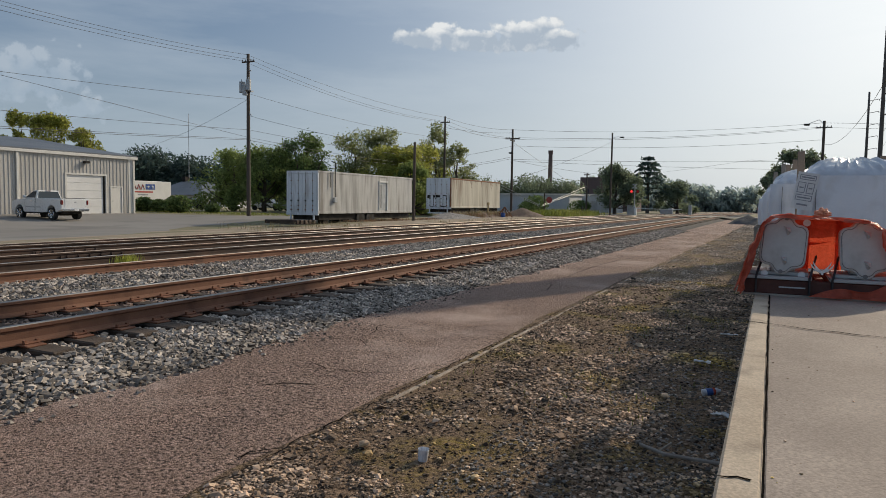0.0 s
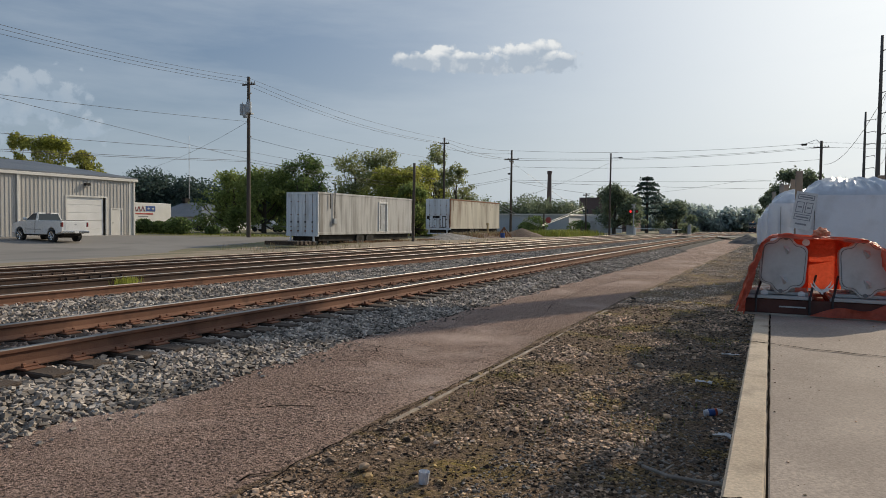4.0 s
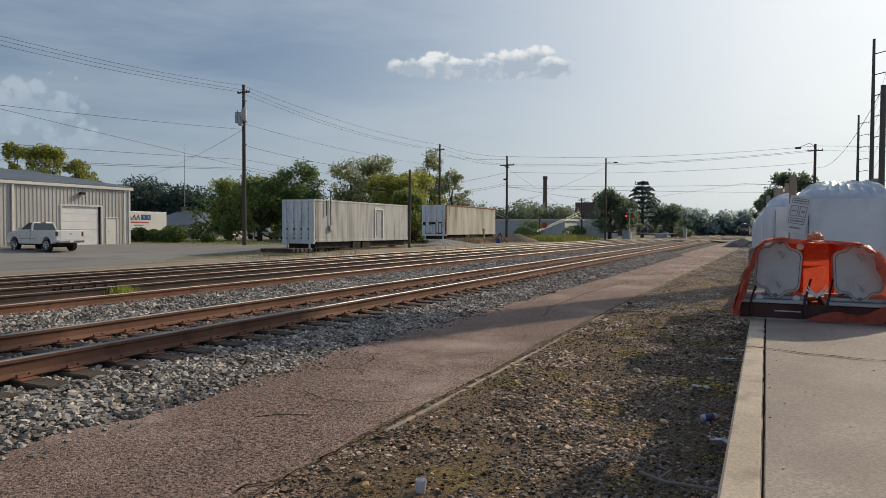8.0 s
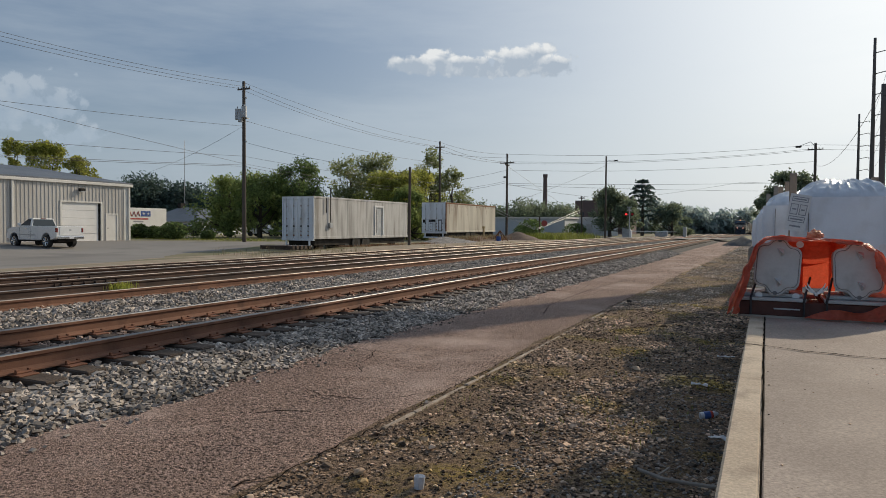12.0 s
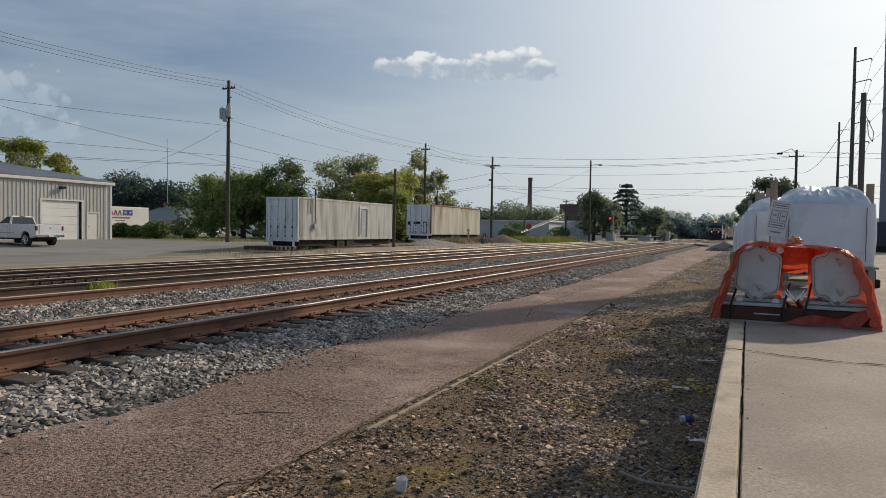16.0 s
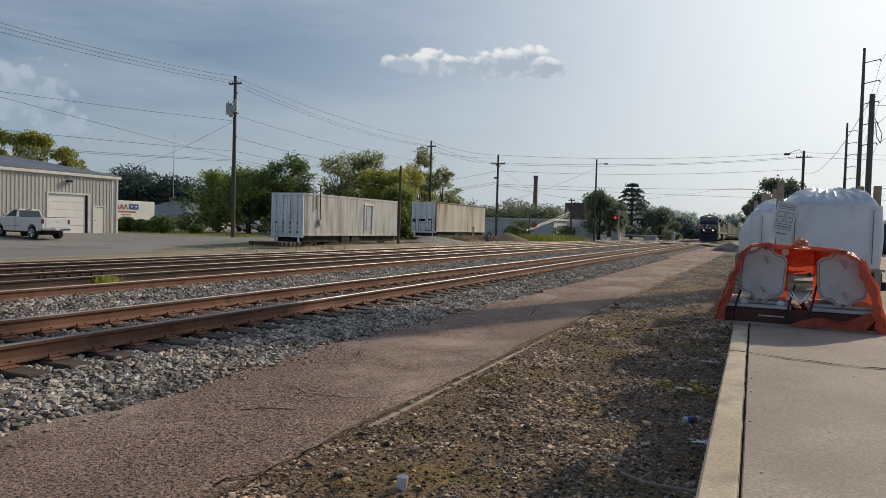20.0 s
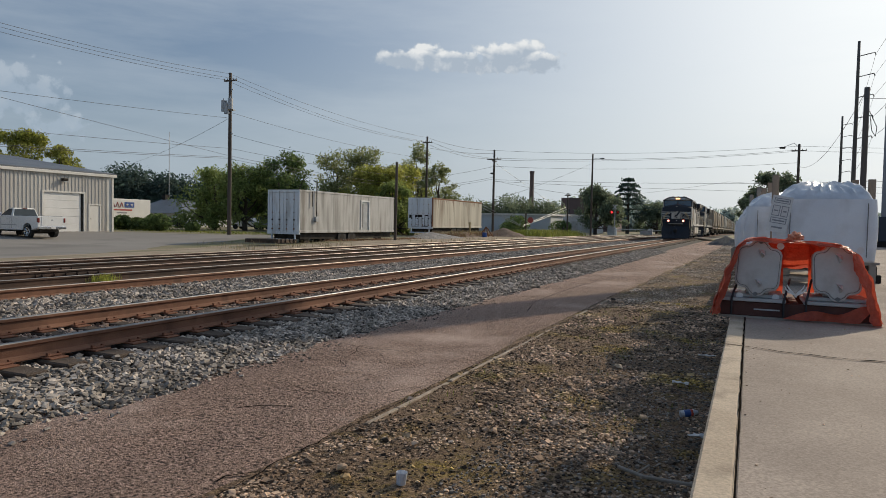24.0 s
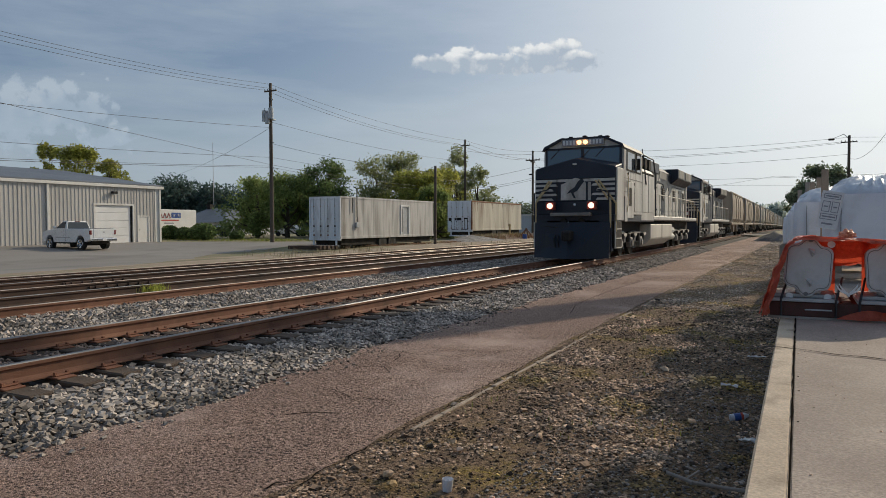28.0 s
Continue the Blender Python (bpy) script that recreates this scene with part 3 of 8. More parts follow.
def sheet(name, xs, ys, material, lift=0.0, rough=0.0, z=None):
    nx, ny = len(xs), len(ys)
    verts = []
    for y in ys:
        for x in xs:
            h = (ground_z(x, y) if z is None else z) + lift
            if rough:
                h += rough * (noise.noise((x * 1.3, y * 1.3, 3.0)) + 0.5 * noise.noise((x * 5, y * 5, 9.0)))
            verts.append((x, y, h))
    faces = [(j * nx + i, j * nx + i + 1, (j + 1) * nx + i + 1, (j + 1) * nx + i) for j in range(ny - 1) for i in range(nx - 1)]
    return raw(name, verts, faces, material, smooth=True)


def spans(*parts):
    out = []
    for a, b, s in parts:
        n = max(1, round((b - a) / s))
        out += [a + (b - a) * i / n for i in range(n)]
    return out + [parts[-1][1]]


ground = sheet("ground", spans((-2400, -200, 400), (-200, -60, 20), (-60, -20, 4), (-20, -18, 0.5), (-18, -10.5, 1.5), (-10.5, -4.5, 0.15), (-4.5, 6, 1), (6, 200, 20), (200, 2400, 400)),
               spans((-1500, -60, 200), (-60, 0, 8), (0, 80, 2), (80, 400, 10), (400, 3600, 200)), M["far_ground"])
tagged(ground, "flat dry ground with patchy grass", "ground", kind="structure")

def dirt_z(x, y):
    """The lumpy dirt between the path and the dock."""
    edge = min(1.0, max(0.0, (x + 2.78) / 0.25)) if x > -2.78 else 0.0
    lumps = 0.026 * noise.noise((x * 1.3, y * 1.3, 3.0)) + 0.020 * noise.noise((x * 4.1, y * 4.1, 9.0)) + 0.012 * noise.noise((x * 11, y * 11, 5.0))
    return 0.014 + lumps * edge + dip(y)


def dirt_sheet():
    xs, ys = spans((-3.2, 0.0, 0.05)), spans((-30, 1.6, 2), (1.6, 12, 0.05), (12, 40, 0.2), (40, 120, 1.0))
    n = len(xs)
    verts = [(x, y, dirt_z(x, y)) for y in ys for x in xs]
    faces = [(j * n + i, j * n + i + 1, (j + 1) * n + i + 1, (j + 1) * n + i) for j in range(len(ys) - 1) for i in range(n - 1)]
    return raw("dirt_strip", verts, faces, M["dirt"], smooth=True)


dirt = dirt_sheet()
tagged(dirt, "bare brown dirt strewn with gravel and moss", "ground", kind="structure")


# the shade between the stones is painted as this sheet's dark colour
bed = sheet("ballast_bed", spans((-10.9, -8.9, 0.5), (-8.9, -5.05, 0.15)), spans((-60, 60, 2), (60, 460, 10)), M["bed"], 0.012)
tagged(bed, "ballast bed under the tracks, darkened for the shade between stones", "ballast bed", kind="structure")
siding_bed = sheet("siding_bed", spans((-18.2, -10.9, 0.6)), spans((-60, 60, 2), (60, 300, 10)), M["siding_dirt"], 0.008)
tagged(siding_bed, "rusty brown dirt between the sidings", "ground", kind="structure")
verge = sheet("gravel_verge", spans((-27.5, -18.2, 0.9)), spans((-60, -20, 4), (-20, 80, 1.2)), M["verge"], 0.008, 0.012)
tagged(verge, "sandy gravel verge between yard and sidings", "ground", kind="structure")


def edge_asphalt_left(y):
    return lerp(y, ASPHALT_LEFT)


ASPHALT_LEFT = [(-2, -5.1), (2.8, -4.95), (4.2, -4.78), (5, -4.84), (6.3, -4.92), (8.1, -5.0), (9.6, -5.03), (12.3, -4.99), (16, -4.92), (22, -4.85), (40, -4.8), (90, -4.7)]
ASPHALT_RIGHT = [(-2, -2.75), (3, -2.76), (9, -2.78), (12, -2.82), (18, -2.80), (30, -2.6), (60, -2.2), (90, -1.8)]


def path_strip():
    """The old asphalt path: one sheet with ragged edges and a slight crown."""
    ys = spans((-30, -2, 1.0), (-2, 30, 0.22), (30, 92, 1.0))
    verts, faces, n = [], [], 13
    for y in ys:
        a = edge_asphalt_left(y) - 0.35
        b = lerp(y, ASPHALT_RIGHT) + 0.035 * noise.noise((y * 2.1, 4.0, 0)) + 0.035 * noise.noise((y * 7.1, 1.0, 0))
        for i in range(n):
            k = i / (n - 1)
            x = a + (b - a) * k
            z = 0.03 + 0.012 * noise.noise((x * 0.9, y * 0.6, 0)) - (0.022 if i == n - 1 else 0)
            verts.append((x, y, z + dip(y)))
    for j in range(len(ys) - 1):
        for i in range(n - 1):
            faces.append((j * n + i, j * n + i + 1, (j + 1) * n + i + 1, (j + 1) * n + i))
    ob = raw("asphalt_path", verts, faces, M["asphalt"], smooth=True)
    tagged(ob, "cracked old reddish-grey asphalt path beside the track", "path", kind="structure")
    return ob


path = path_strip()


def yard_sheet():
    """The worn asphalt yard, its edge towards the sidings ragged."""
    edge = [(-90, -20.9), (14, -21.3), (21, -24.2), (29.5, -29.8), (38, -30.6), (52, -31.0)]
    far = [(-90, -130), (38, -130), (39, -49), (41, -36.5), (52, -34.5)]
    verts, faces, n = [], [], 26
    ys = spans((-90, 0, 6), (0, 52, 0.8))
    for y in ys:
        b = lerp(y, edge) + 0.35 * noise.noise((y * 0.5, 2.0, 0)) + 0.12 * noise.noise((y * 2.3, 5.0, 0))
        a = lerp(y, far)
        for i in range(n):
            k = (i / (n - 1)) ** 0.4
            x = a + (b - a) * k
            verts.append((x, y, ground_z(x, y) + (0.028 if i < n - 1 else -0.03)))
    m = len(ys)
    faces = [(j * n + i, j * n + i + 1, (j + 1) * n + i + 1, (j + 1) * n + i) for j in range(m - 1) for i in range(n - 1)]
    return raw("parking_lot", verts, faces, M["parking"], smooth=True)


parking = yard_sheet()
tagged(parking, "pale worn asphalt yard in front of the shed", "parking lot", kind="structure")

crossing_road = raw("crossing_road", [(-90, 92, 0.34 + dip(92)), (14, 92, 0.34 + dip(92)), (14, 101, 0.34 + dip(101)), (-90, 101, 0.34 + dip(101))], [(0, 1, 2, 3)], M["road"])
tagged(crossing_road, "pale road that crosses the tracks", "road", kind="structure")


# ---- the dock ----
SLAB = 0.95
dock = thing("loading_dock", "long tan concrete loading dock with a pale kerb edge", "dock", kind="structure")


def build_dock():
    joints = [-30.0, -12.0, 10.9, 17.4, 23.9, 30.4, 36.9, 43.4]
    for a, b in zip(joints[:-1], joints[1:]):
        part("slab", box(0.003, 14.0, a + 0.004, b - 0.004, 0.0, SLAB, 0.004), M["concrete"], dock)
        part("kerb", box(-0.105, -0.003, a + 0.004, b - 0.004, SLAB - 0.30, SLAB + 0.004, 0.008), M["kerb"], dock, "pale concrete kerb, worn")
    part("dock_face", box(-0.085, 0.0, -30, 43.4, -0.1, SLAB - 0.30), M["wall_concrete"], dock)
    part("joint", box(-0.012, 0.012, -30, 43.4, SLAB - 0.2, SLAB - 0.012), M["under"], dock)


build_dock()


# ---- the tracks ----
RAIL_OUTLINE = [(-0.070, 0.0), (0.070, 0.0), (0.070, 0.012), (0.022, 0.030), (0.010, 0.045), (0.010, 0.128), (0.034, 0.142), (0.036, 0.172), (0.026, 0.180), (-0.026, 0.180), (-0.036, 0.172), (-0.034, 0.142), (-0.010, 0.128), (-0.010, 0.045), (-0.022, 0.030), (-0.070, 0.012)]


def rail(x, ys, track, head, side, name="rail", zoff=0.0):
    """One rail laid along the ground's fall, with its bright head as a part of its own."""
    verts, faces = [], []
    n = len(RAIL_OUTLINE)
    for y in ys:
        xx = x(y) if callable(x) else x
        for px, pz in RAIL_OUTLINE:
            verts.append((xx + px, y, RAIL_TOP - 0.18 + pz + dip(y) + zoff))
    for j in range(len(ys) - 1):
        for i in range(n):
            k = (i + 1) % n
            faces.append((j * n + i, j * n + k, (j + 1) * n + k, (j + 1) * n + i))
    ob = raw(name, verts, faces, side, track)
    hv, hf = [], []
    for y in ys:
        xx = x(y) if callable(x) else x
        for px, pz in ((-0.034, 0.1735), (-0.026, 0.183), (0.026, 0.183), (0.034, 0.1735)):
            hv.append((xx + px, y, RAIL_TOP - 0.18 + pz + dip(y) + zoff))
    for j in range(len(ys) - 1):
        for i in range(3):
            hf.append((j * 4 + i, j * 4 + i + 1, (j + 1) * 4 + i + 1, (j + 1) * 4 + i))
    raw("rail_head", hv, hf, head, ob)
    return ob


def tie_mesh():
    b = box(-1.30, 1.30, -0.115, 0.115, -0.16, 0.0, 0.014)
    for v in b.verts:
        v.co.z += 0.008 * noise.noise(v.co * 4)
    return part("tie", b, M["tie"])


def plate_mesh():
    b = box(-0.19, 0.19, -0.10, 0.10, 0.0, 0.02, 0.006)
    for sx in (-1, 1):
        for sy in (-0.06, 0.06):
            box(sx * 0.095 - 0.016, sx * 0.095 + 0.016, sy - 0.016, sy + 0.016, 0.018, 0.062, 0.005, b)
        tube(b, (sx * 0.10, -0.07, 0.03), (sx * 0.10, 0.07, 0.03), 0.018, 0.018, 6)
    return part("tie_plate", b, M["plate"])


def build_tracks():
    ys = spans((-60, 60, 6), (60, 460, 10))
    rng = random.Random(5)
    tie0 = plate0 = None
    for cx, main in TRACKS:
        label = "main railway track with polished rails on timber ties" if main else "rusty railway siding half buried in dirt"
        track = thing("railway_track", label, "railway track", group="parallel railway tracks", kind="structure")
        for s in (-0.765, 0.765):
            head = M["rail_head"] if main or s < 0 else M["rail_worn"]
            rail(cx + s, ys, track, head, M["rail_side"] if main or (cx > -12 and s > 0) else M["rail_dark"])
        y, last = -20.0, 96.0 if main else 60.0
        while y < last:
            m = pose(cx + rng.uniform(-0.05, 0.05), y + rng.uniform(-0.03, 0.03), RAIL_TOP - 0.200 + dip(y) - (0.0 if main else 0.012), rz=rng.uniform(-1.2, 1.2))
            if tie0 is None:
                tie0 = tie_mesh()
                tie0.parent, tie0.matrix_basis = track, m
            else:
                share(tie0, "tie", track, m)
            if y < 40:
                for s in (-0.765, 0.765):
                    if main or s > 0:
                        pm = pose(cx + s, y, RAIL_TOP - 0.200 + dip(y))
                        if plate0 is None:
                            plate0 = plate_mesh()
                            plate0.parent, plate0.matrix_basis = track, pm
                        else:
                            share(plate0, "tie_plate", track, pm)
            y += 0.50 + rng.uniform(-0.02, 0.02)
    # a dull rail left of the sidings that bends away as the leg of a turnout
    spur = thing("spur_track", "old rusty spur rails sunk in the dirt", "railway track", group="parallel railway tracks", kind="structure")
    rail(lambda y: -17.55, spans((-6, 90, 8)), spur, M["rail_worn"], M["rail_dark"])
    rail(lambda y: -16.05 - 1.4 * max(0, 1 - y / 40) ** 2, spans((2, 70, 3)), spur, M["rail_worn"], M["rail_dark"])
    # joint bars of the siding
    for x, y in ((-14.0, 10.6), (-15.45, 11.0)):
        for s in (-1, 1):
            b = box(x + s * 0.05 - 0.016, x + s * 0.05 + 0.016, y - 0.85, y + 0.85, RAIL_TOP - 0.13, RAIL_TOP - 0.07, 0.006)
            for k in range(6):
                tube(b, (x + s * 0.05, y - 0.7 + k * 0.28, RAIL_TOP - 0.095), (x + s * 0.11, y - 0.7 + k * 0.28, RAIL_TOP - 0.095), 0.035, 0.03, 6)
            part("joint_bar", b, M["rail_dark"], spur, "dark bolted joint bar")


build_tracks()


# ---- loose stone ----
def stones(name, places, sizes, material, label, flat=0.85, seed=1, category="gravel"):
    """Many small crushed stones in one mesh: lopsided blocks, turned at random."""
    rng = np.random.default_rng(seed)
    base = np.array([(-0.75, -0.7, -0.6), (0.8, -0.65, -0.7), (0.7, 0.75, -0.55), (-0.7, 0.65, -0.65), (-0.6, -0.75, 0.65), (0.65, -0.6, 0.6), (0.75, 0.6, 0.5), (-0.55, 0.7, 0.75)], float)
    bm = bmesh.new()
    for p in base:
        bm.verts.new(p)
    bmesh.ops.convex_hull(bm, input=bm.verts[:])
    bm.verts.index_update()
    tri = np.array([[v.index for v in f.verts] for f in bm.faces if len(f.verts) == 3])
    bm.free()
    n, k = len(places), len(base)
    places = np.asarray(places, float)
    sizes = np.asarray(sizes, float)[:, None, None]
    q = rng.normal(size=(n, 4))
    q /= np.linalg.norm(q, axis=1, keepdims=True)
    w, x, y, z = q.T
    rot = np.stack([np.stack([1 - 2 * (y * y + z * z), 2 * (x * y - z * w), 2 * (x * z + y * w)], -1),
                    np.stack([2 * (x * y + z * w), 1 - 2 * (x * x + z * z), 2 * (y * z - x * w)], -1),
                    np.stack([2 * (x * z - y * w), 2 * (y * z + x * w), 1 - 2 * (x * x + y * y)], -1)], 1)
    pts = base[None] * rng.uniform(0.78, 1.12, (n, k, 1)) * rng.uniform(0.68, 1.25, (n, 1, 3)) * sizes
    pts = np.einsum("nij,nkj->nki", rot, pts)
    pts[:, :, 2] *= flat
    pts += places[:, None]
    verts = pts.reshape(-1, 3)
    faces = (tri[None] + (np.arange(n) * k)[:, None, None]).reshape(-1, 3)
    me = bpy.data.meshes.new(name)
    me.vertices.add(len(verts))
    me.vertices.foreach_set("co", verts.ravel())
    me.loops.add(faces.size)
    me.loops.foreach_set("vertex_index", faces.ravel().astype(np.int32))
    me.polygons.add(len(faces))
    me.polygons.foreach_set("loop_start", np.arange(0, faces.size, 3, dtype=np.int32))
    me.polygons.foreach_set("loop_total", np.full(len(faces), 3, dtype=np.int32))
    me.update(calc_edges=True)
    me.validate()
    me.shade_flat()
    me.materials.append(material)
    return tagged(new(name, me), label, category, kind="stuff")


def packed(rng, x0, x1, y0, y1, pitch, jitter=0.42):
    """Places side by side on a strip, a little out of line."""
    xs, ys = np.arange(x0, x1, pitch), np.arange(y0, y1, pitch)
    gx, gy = np.meshgrid(xs, ys)
    gx = gx + (np.arange(len(ys)) % 2)[:, None] * pitch * 0.5
    n = gx.size
    return gx.ravel() + rng.uniform(-jitter, jitter, n) * pitch, gy.ravel() + rng.uniform(-jitter, jitter, n) * pitch


def single_stones(x, y, z, s):
    """The stones that lie nearest, each a piece of its own on the ballast bed; a dozen shapes in turn."""
    rng = random.Random(21)
    shapes = []
    for k in range(12):
        b = bmesh.new()
        for i in range(9):
            d = Vector((rng.gauss(0, 1), rng.gauss(0, 1), rng.gauss(0, 1))).normalized()
            b.verts.new(Vector((d.x * 1.15, d.y * 0.95, d.z * 0.75)) * rng.uniform(0.9, 1.15))
        out = bmesh.ops.convex_hull(b, input=b.verts[:])
        loose = [g for g in out["geom_interior"] if isinstance(g, bmesh.types.BMVert)]
        bmesh.ops.delete(b, geom=loose, context="VERTS")
        me = bpy.data.meshes.new("stone")
        b.to_mesh(me)
        b.free()
        me.materials.append(M["ballast_single"])
        shapes.append(me)
    for i in range(len(x)):
        o = new("stone", shapes[i % 12])
        o.parent = bed
        o.matrix_basis = pose(x[i], y[i], z[i], rng.uniform(-30, 30), rng.uniform(-30, 30), rng.uniform(0, 360)) @ Matrix.Scale(float(s[i]) * 1.05, 4)


def build_stone():
    rng = np.random.default_rng(11)
    gz = np.vectorize(ground_z)
    dz = np.vectorize(dip)
    table = np.array(ASPHALT_LEFT)

    def on_tie(x, y):
        return (x < TRACK_X + 1.32) & (x > TRACK_X - 1.32) & (np.abs((y - TIE_Y0 + TIE_STEP / 2) % TIE_STEP - TIE_STEP / 2) < 0.10)

    # the shoulder towards the path: a lower layer and stones on top of it
    for y0, y1, pitch, seed in ((2.4, 15.0, 0.053, 2), (15.0, 46.0, 0.070, 12)):
        px, py, ps, pz = [], [], [], []
        for layer in (0, 1):
            x, y = packed(rng, -6.32, -4.5, y0, y1, pitch)
            foot = np.interp(y, table[:, 0], table[:, 1]) + 0.045 * np.sin(y * 3.1) + 0.03 * np.sin(y * 8.3) + rng.normal(size=len(x)) * 0.02
            keep = (x < foot - 0.05 * layer) & ((rng.random(len(x)) < 0.72) | (layer == 0)) & ~(on_tie(x, y) & (rng.random(len(x)) < 0.9))
            x, y, foot = x[keep], y[keep], foot[keep]
            s = pitch * (0.42 + 0.42 * rng.random(len(x)) ** 1.6)
            z = 0.160 - 0.135 * np.clip((x + 5.72) / (foot + 5.72), 0, 1) + dz(y) + layer * pitch * 0.42 * rng.random(len(x))
            px.append(x), py.append(y), ps.append(s), pz.append(z)
        x, y, s, z = (np.concatenate(v) for v in (px, py, ps, pz))
        if y0 < 10:
            near = (y > 3.05) & (y < 3.62) & (z > 0.02)
            single_stones(x[near][:300], y[near][:300], z[near][:300], s[near][:300])
            taken = np.zeros(len(x), bool)
            taken[np.flatnonzero(near)[:300]] = True
            x, y, s, z = x[~taken], y[~taken], s[~taken], z[~taken]
        n = 140 if y0 < 10 else 60
        yy = y0 + (y1 - y0) * rng.random(n)
        xx = np.interp(yy, table[:, 0], table[:, 1]) + np.abs(rng.normal(size=n)) * 0.16
        x, y, s, z = np.append(x, xx), np.append(y, yy), np.append(s, rng.uniform(0.010, 0.026, n)), np.append(z, 0.040 + dz(yy))
        stones("ballast_shoulder", np.column_stack([x, y, z]), s, M["ballast"], "crushed pale grey stone ballast", seed=seed, category="ballast", flat=0.66)
    # between the rails of the main track
    x, y = packed(rng, -7.90, -6.42, 2.5, 42.0, 0.058)
    keep = ~on_tie(x, y) | (rng.random(len(x)) < 0.12)
    x, y = x[keep], y[keep]
    s = 0.058 * rng.uniform(0.42, 0.72, len(x))
    stones("ballast_crib", np.column_stack([x, y, 0.165 + rng.uniform(0, 0.03, len(x))]), s, M["ballast_rust"], "rust-stained stone between the ties", seed=3, category="ballast")
    # between the main track and the sidings
    for y0, y1, pitch, seed in ((3.0, 24.0, 0.066, 4), (24.0, 66.0, 0.10, 14)):
        x, y = packed(rng, -10.95, -8.02, y0, y1, pitch)
        keep = ~(on_tie(x, y) & (rng.random(len(x)) < 0.8))
        x, y = x[keep], y[keep]
        z = np.interp(x, [-10.9, -10.4, -9.9, -9.5, -8.9, -8.0], [0.205, 0.20, 0.165, 0.165, 0.195, 0.18]) + dz(y) + rng.uniform(0, 0.03, len(x))
        s = pitch * rng.uniform(0.42, 0.72, len(x))
        stones("ballast_between", np.column_stack([x, y, z]), s, M["ballast"], "crushed grey stone between two tracks", seed=seed, category="ballast")
    # sidings: sparse stone
    n = 15000
    y = 2 + 50 * rng.random(n) ** 1.4
    x = rng.uniform(-17.8, -11.1, n)
    s = rng.uniform(0.012, 0.034, n)
    stones("siding_gravel", np.column_stack([x, y, gz(x, y) + 0.008]), s, M["ballast_rust"], "scattered rusty gravel between old rails", seed=5)
    # chips on the dirt, thicker in patches
    n = 34000
    y = 14 + 58 * rng.random(n) ** 1.4
    x = np.interp(y, [14, 30, 60, 75], [-2.75, -2.55, -2.15, -2.0]) + rng.random(n) * np.interp(y, [14, 30, 60, 75], [2.65, 2.45, 2.05, 1.9])
    thick = np.array([noise.noise((a * 0.8, b * 0.35, 7.0)) + 0.6 * noise.noise((a * 2.0, b * 0.9, 2.0)) for a, b in zip(x, y)])
    keep = rng.random(n) < np.clip(0.5 + 1.5 * thick, 0.05, 1)
    x, y = x[keep], y[keep]
    s = rng.uniform(0.012, 0.024, len(x)) * (1 + 0.022 * (y - 14))
    z = np.array([dirt_z(a, b) for a, b in zip(x, y)])
    # the far stretch is coloured paler, as if the low sun grazed it
    stones("dirt_gravel", np.column_stack([x, y, z + s * 0.2]), s, M["chips_sunlit"], "gravel and chips on the dirt farther off, paled for the grazing sun", flat=0.5, seed=16)
    n = 70000
    y = 2.2 + 13 * rng.random(n) ** 1.8
    x = rng.uniform(-2.78, -0.1, n)
    thick = np.array([noise.noise((a * 0.9, b * 0.9, 7.0)) + 0.6 * noise.noise((a * 2.7, b * 2.7, 2.0)) for a, b in zip(x, y)])
    keep = rng.random(n) < np.clip(0.45 + 1.7 * thick, 0.05, 1)
    x, y = x[keep], y[keep]
    n = len(x)
    s = (0.0058 + 0.0120 * rng.random(n) ** 2.2) * (1 + 0.06 * (y - 2.2)) * np.where(rng.random(n) < 0.018, 2.2, 1.0)
    z = np.array([dirt_z(a, b) for a, b in zip(x, y)])
    stones("dirt_gravel", np.column_stack([x, y, z + s * 0.25]), s, M["chips"], "small gravel, bark chips and dry leaves on dirt", flat=0.5, seed=6)
    n = 5500
    y = 2.2 + 13 * rng.random(n) ** 1.7
    x = rng.uniform(-2.76, -0.6, n)
    s = 0.006 + 0.014 * rng.random(n) ** 2.5
    z = np.array([dirt_z(a, b) for a, b in zip(x, y)])
    stones("earth_clods", np.column_stack([x, y, z + s * 0.2]), s, M["clods"], "crumbs of dark damp earth", flat=0.7, seed=17)
    n = 17000
    y = 2.2 + 14 * rng.random(n) ** 1.8
    x = -0.1 - 1.6 * rng.random(n) ** 1.5
    s = 0.004 + 0.012 * rng.random(n) ** 1.7
    z = np.array([dirt_z(a, b) for a, b in zip(x, y)])
    stones("dock_gravel", np.column_stack([x, y, z + s * 0.3]), s, M["dock_grit"], "grey gravel along the foot of the dock", flat=0.6, seed=7)
    # grit blown onto the slab
    n = 260
    y = 1.6 + 9 * rng.random(n) ** 1.4
    x = 0.02 + 1.8 * rng.random(n) ** 1.6
    s = rng.uniform(0.0015, 0.0055, n)
    stones("slab_grit", np.column_stack([x, y, SLAB + s * 0.4]), s, M["chips"], "specks of grit and leaf scraps on the concrete", flat=0.5, seed=8)


build_stone()


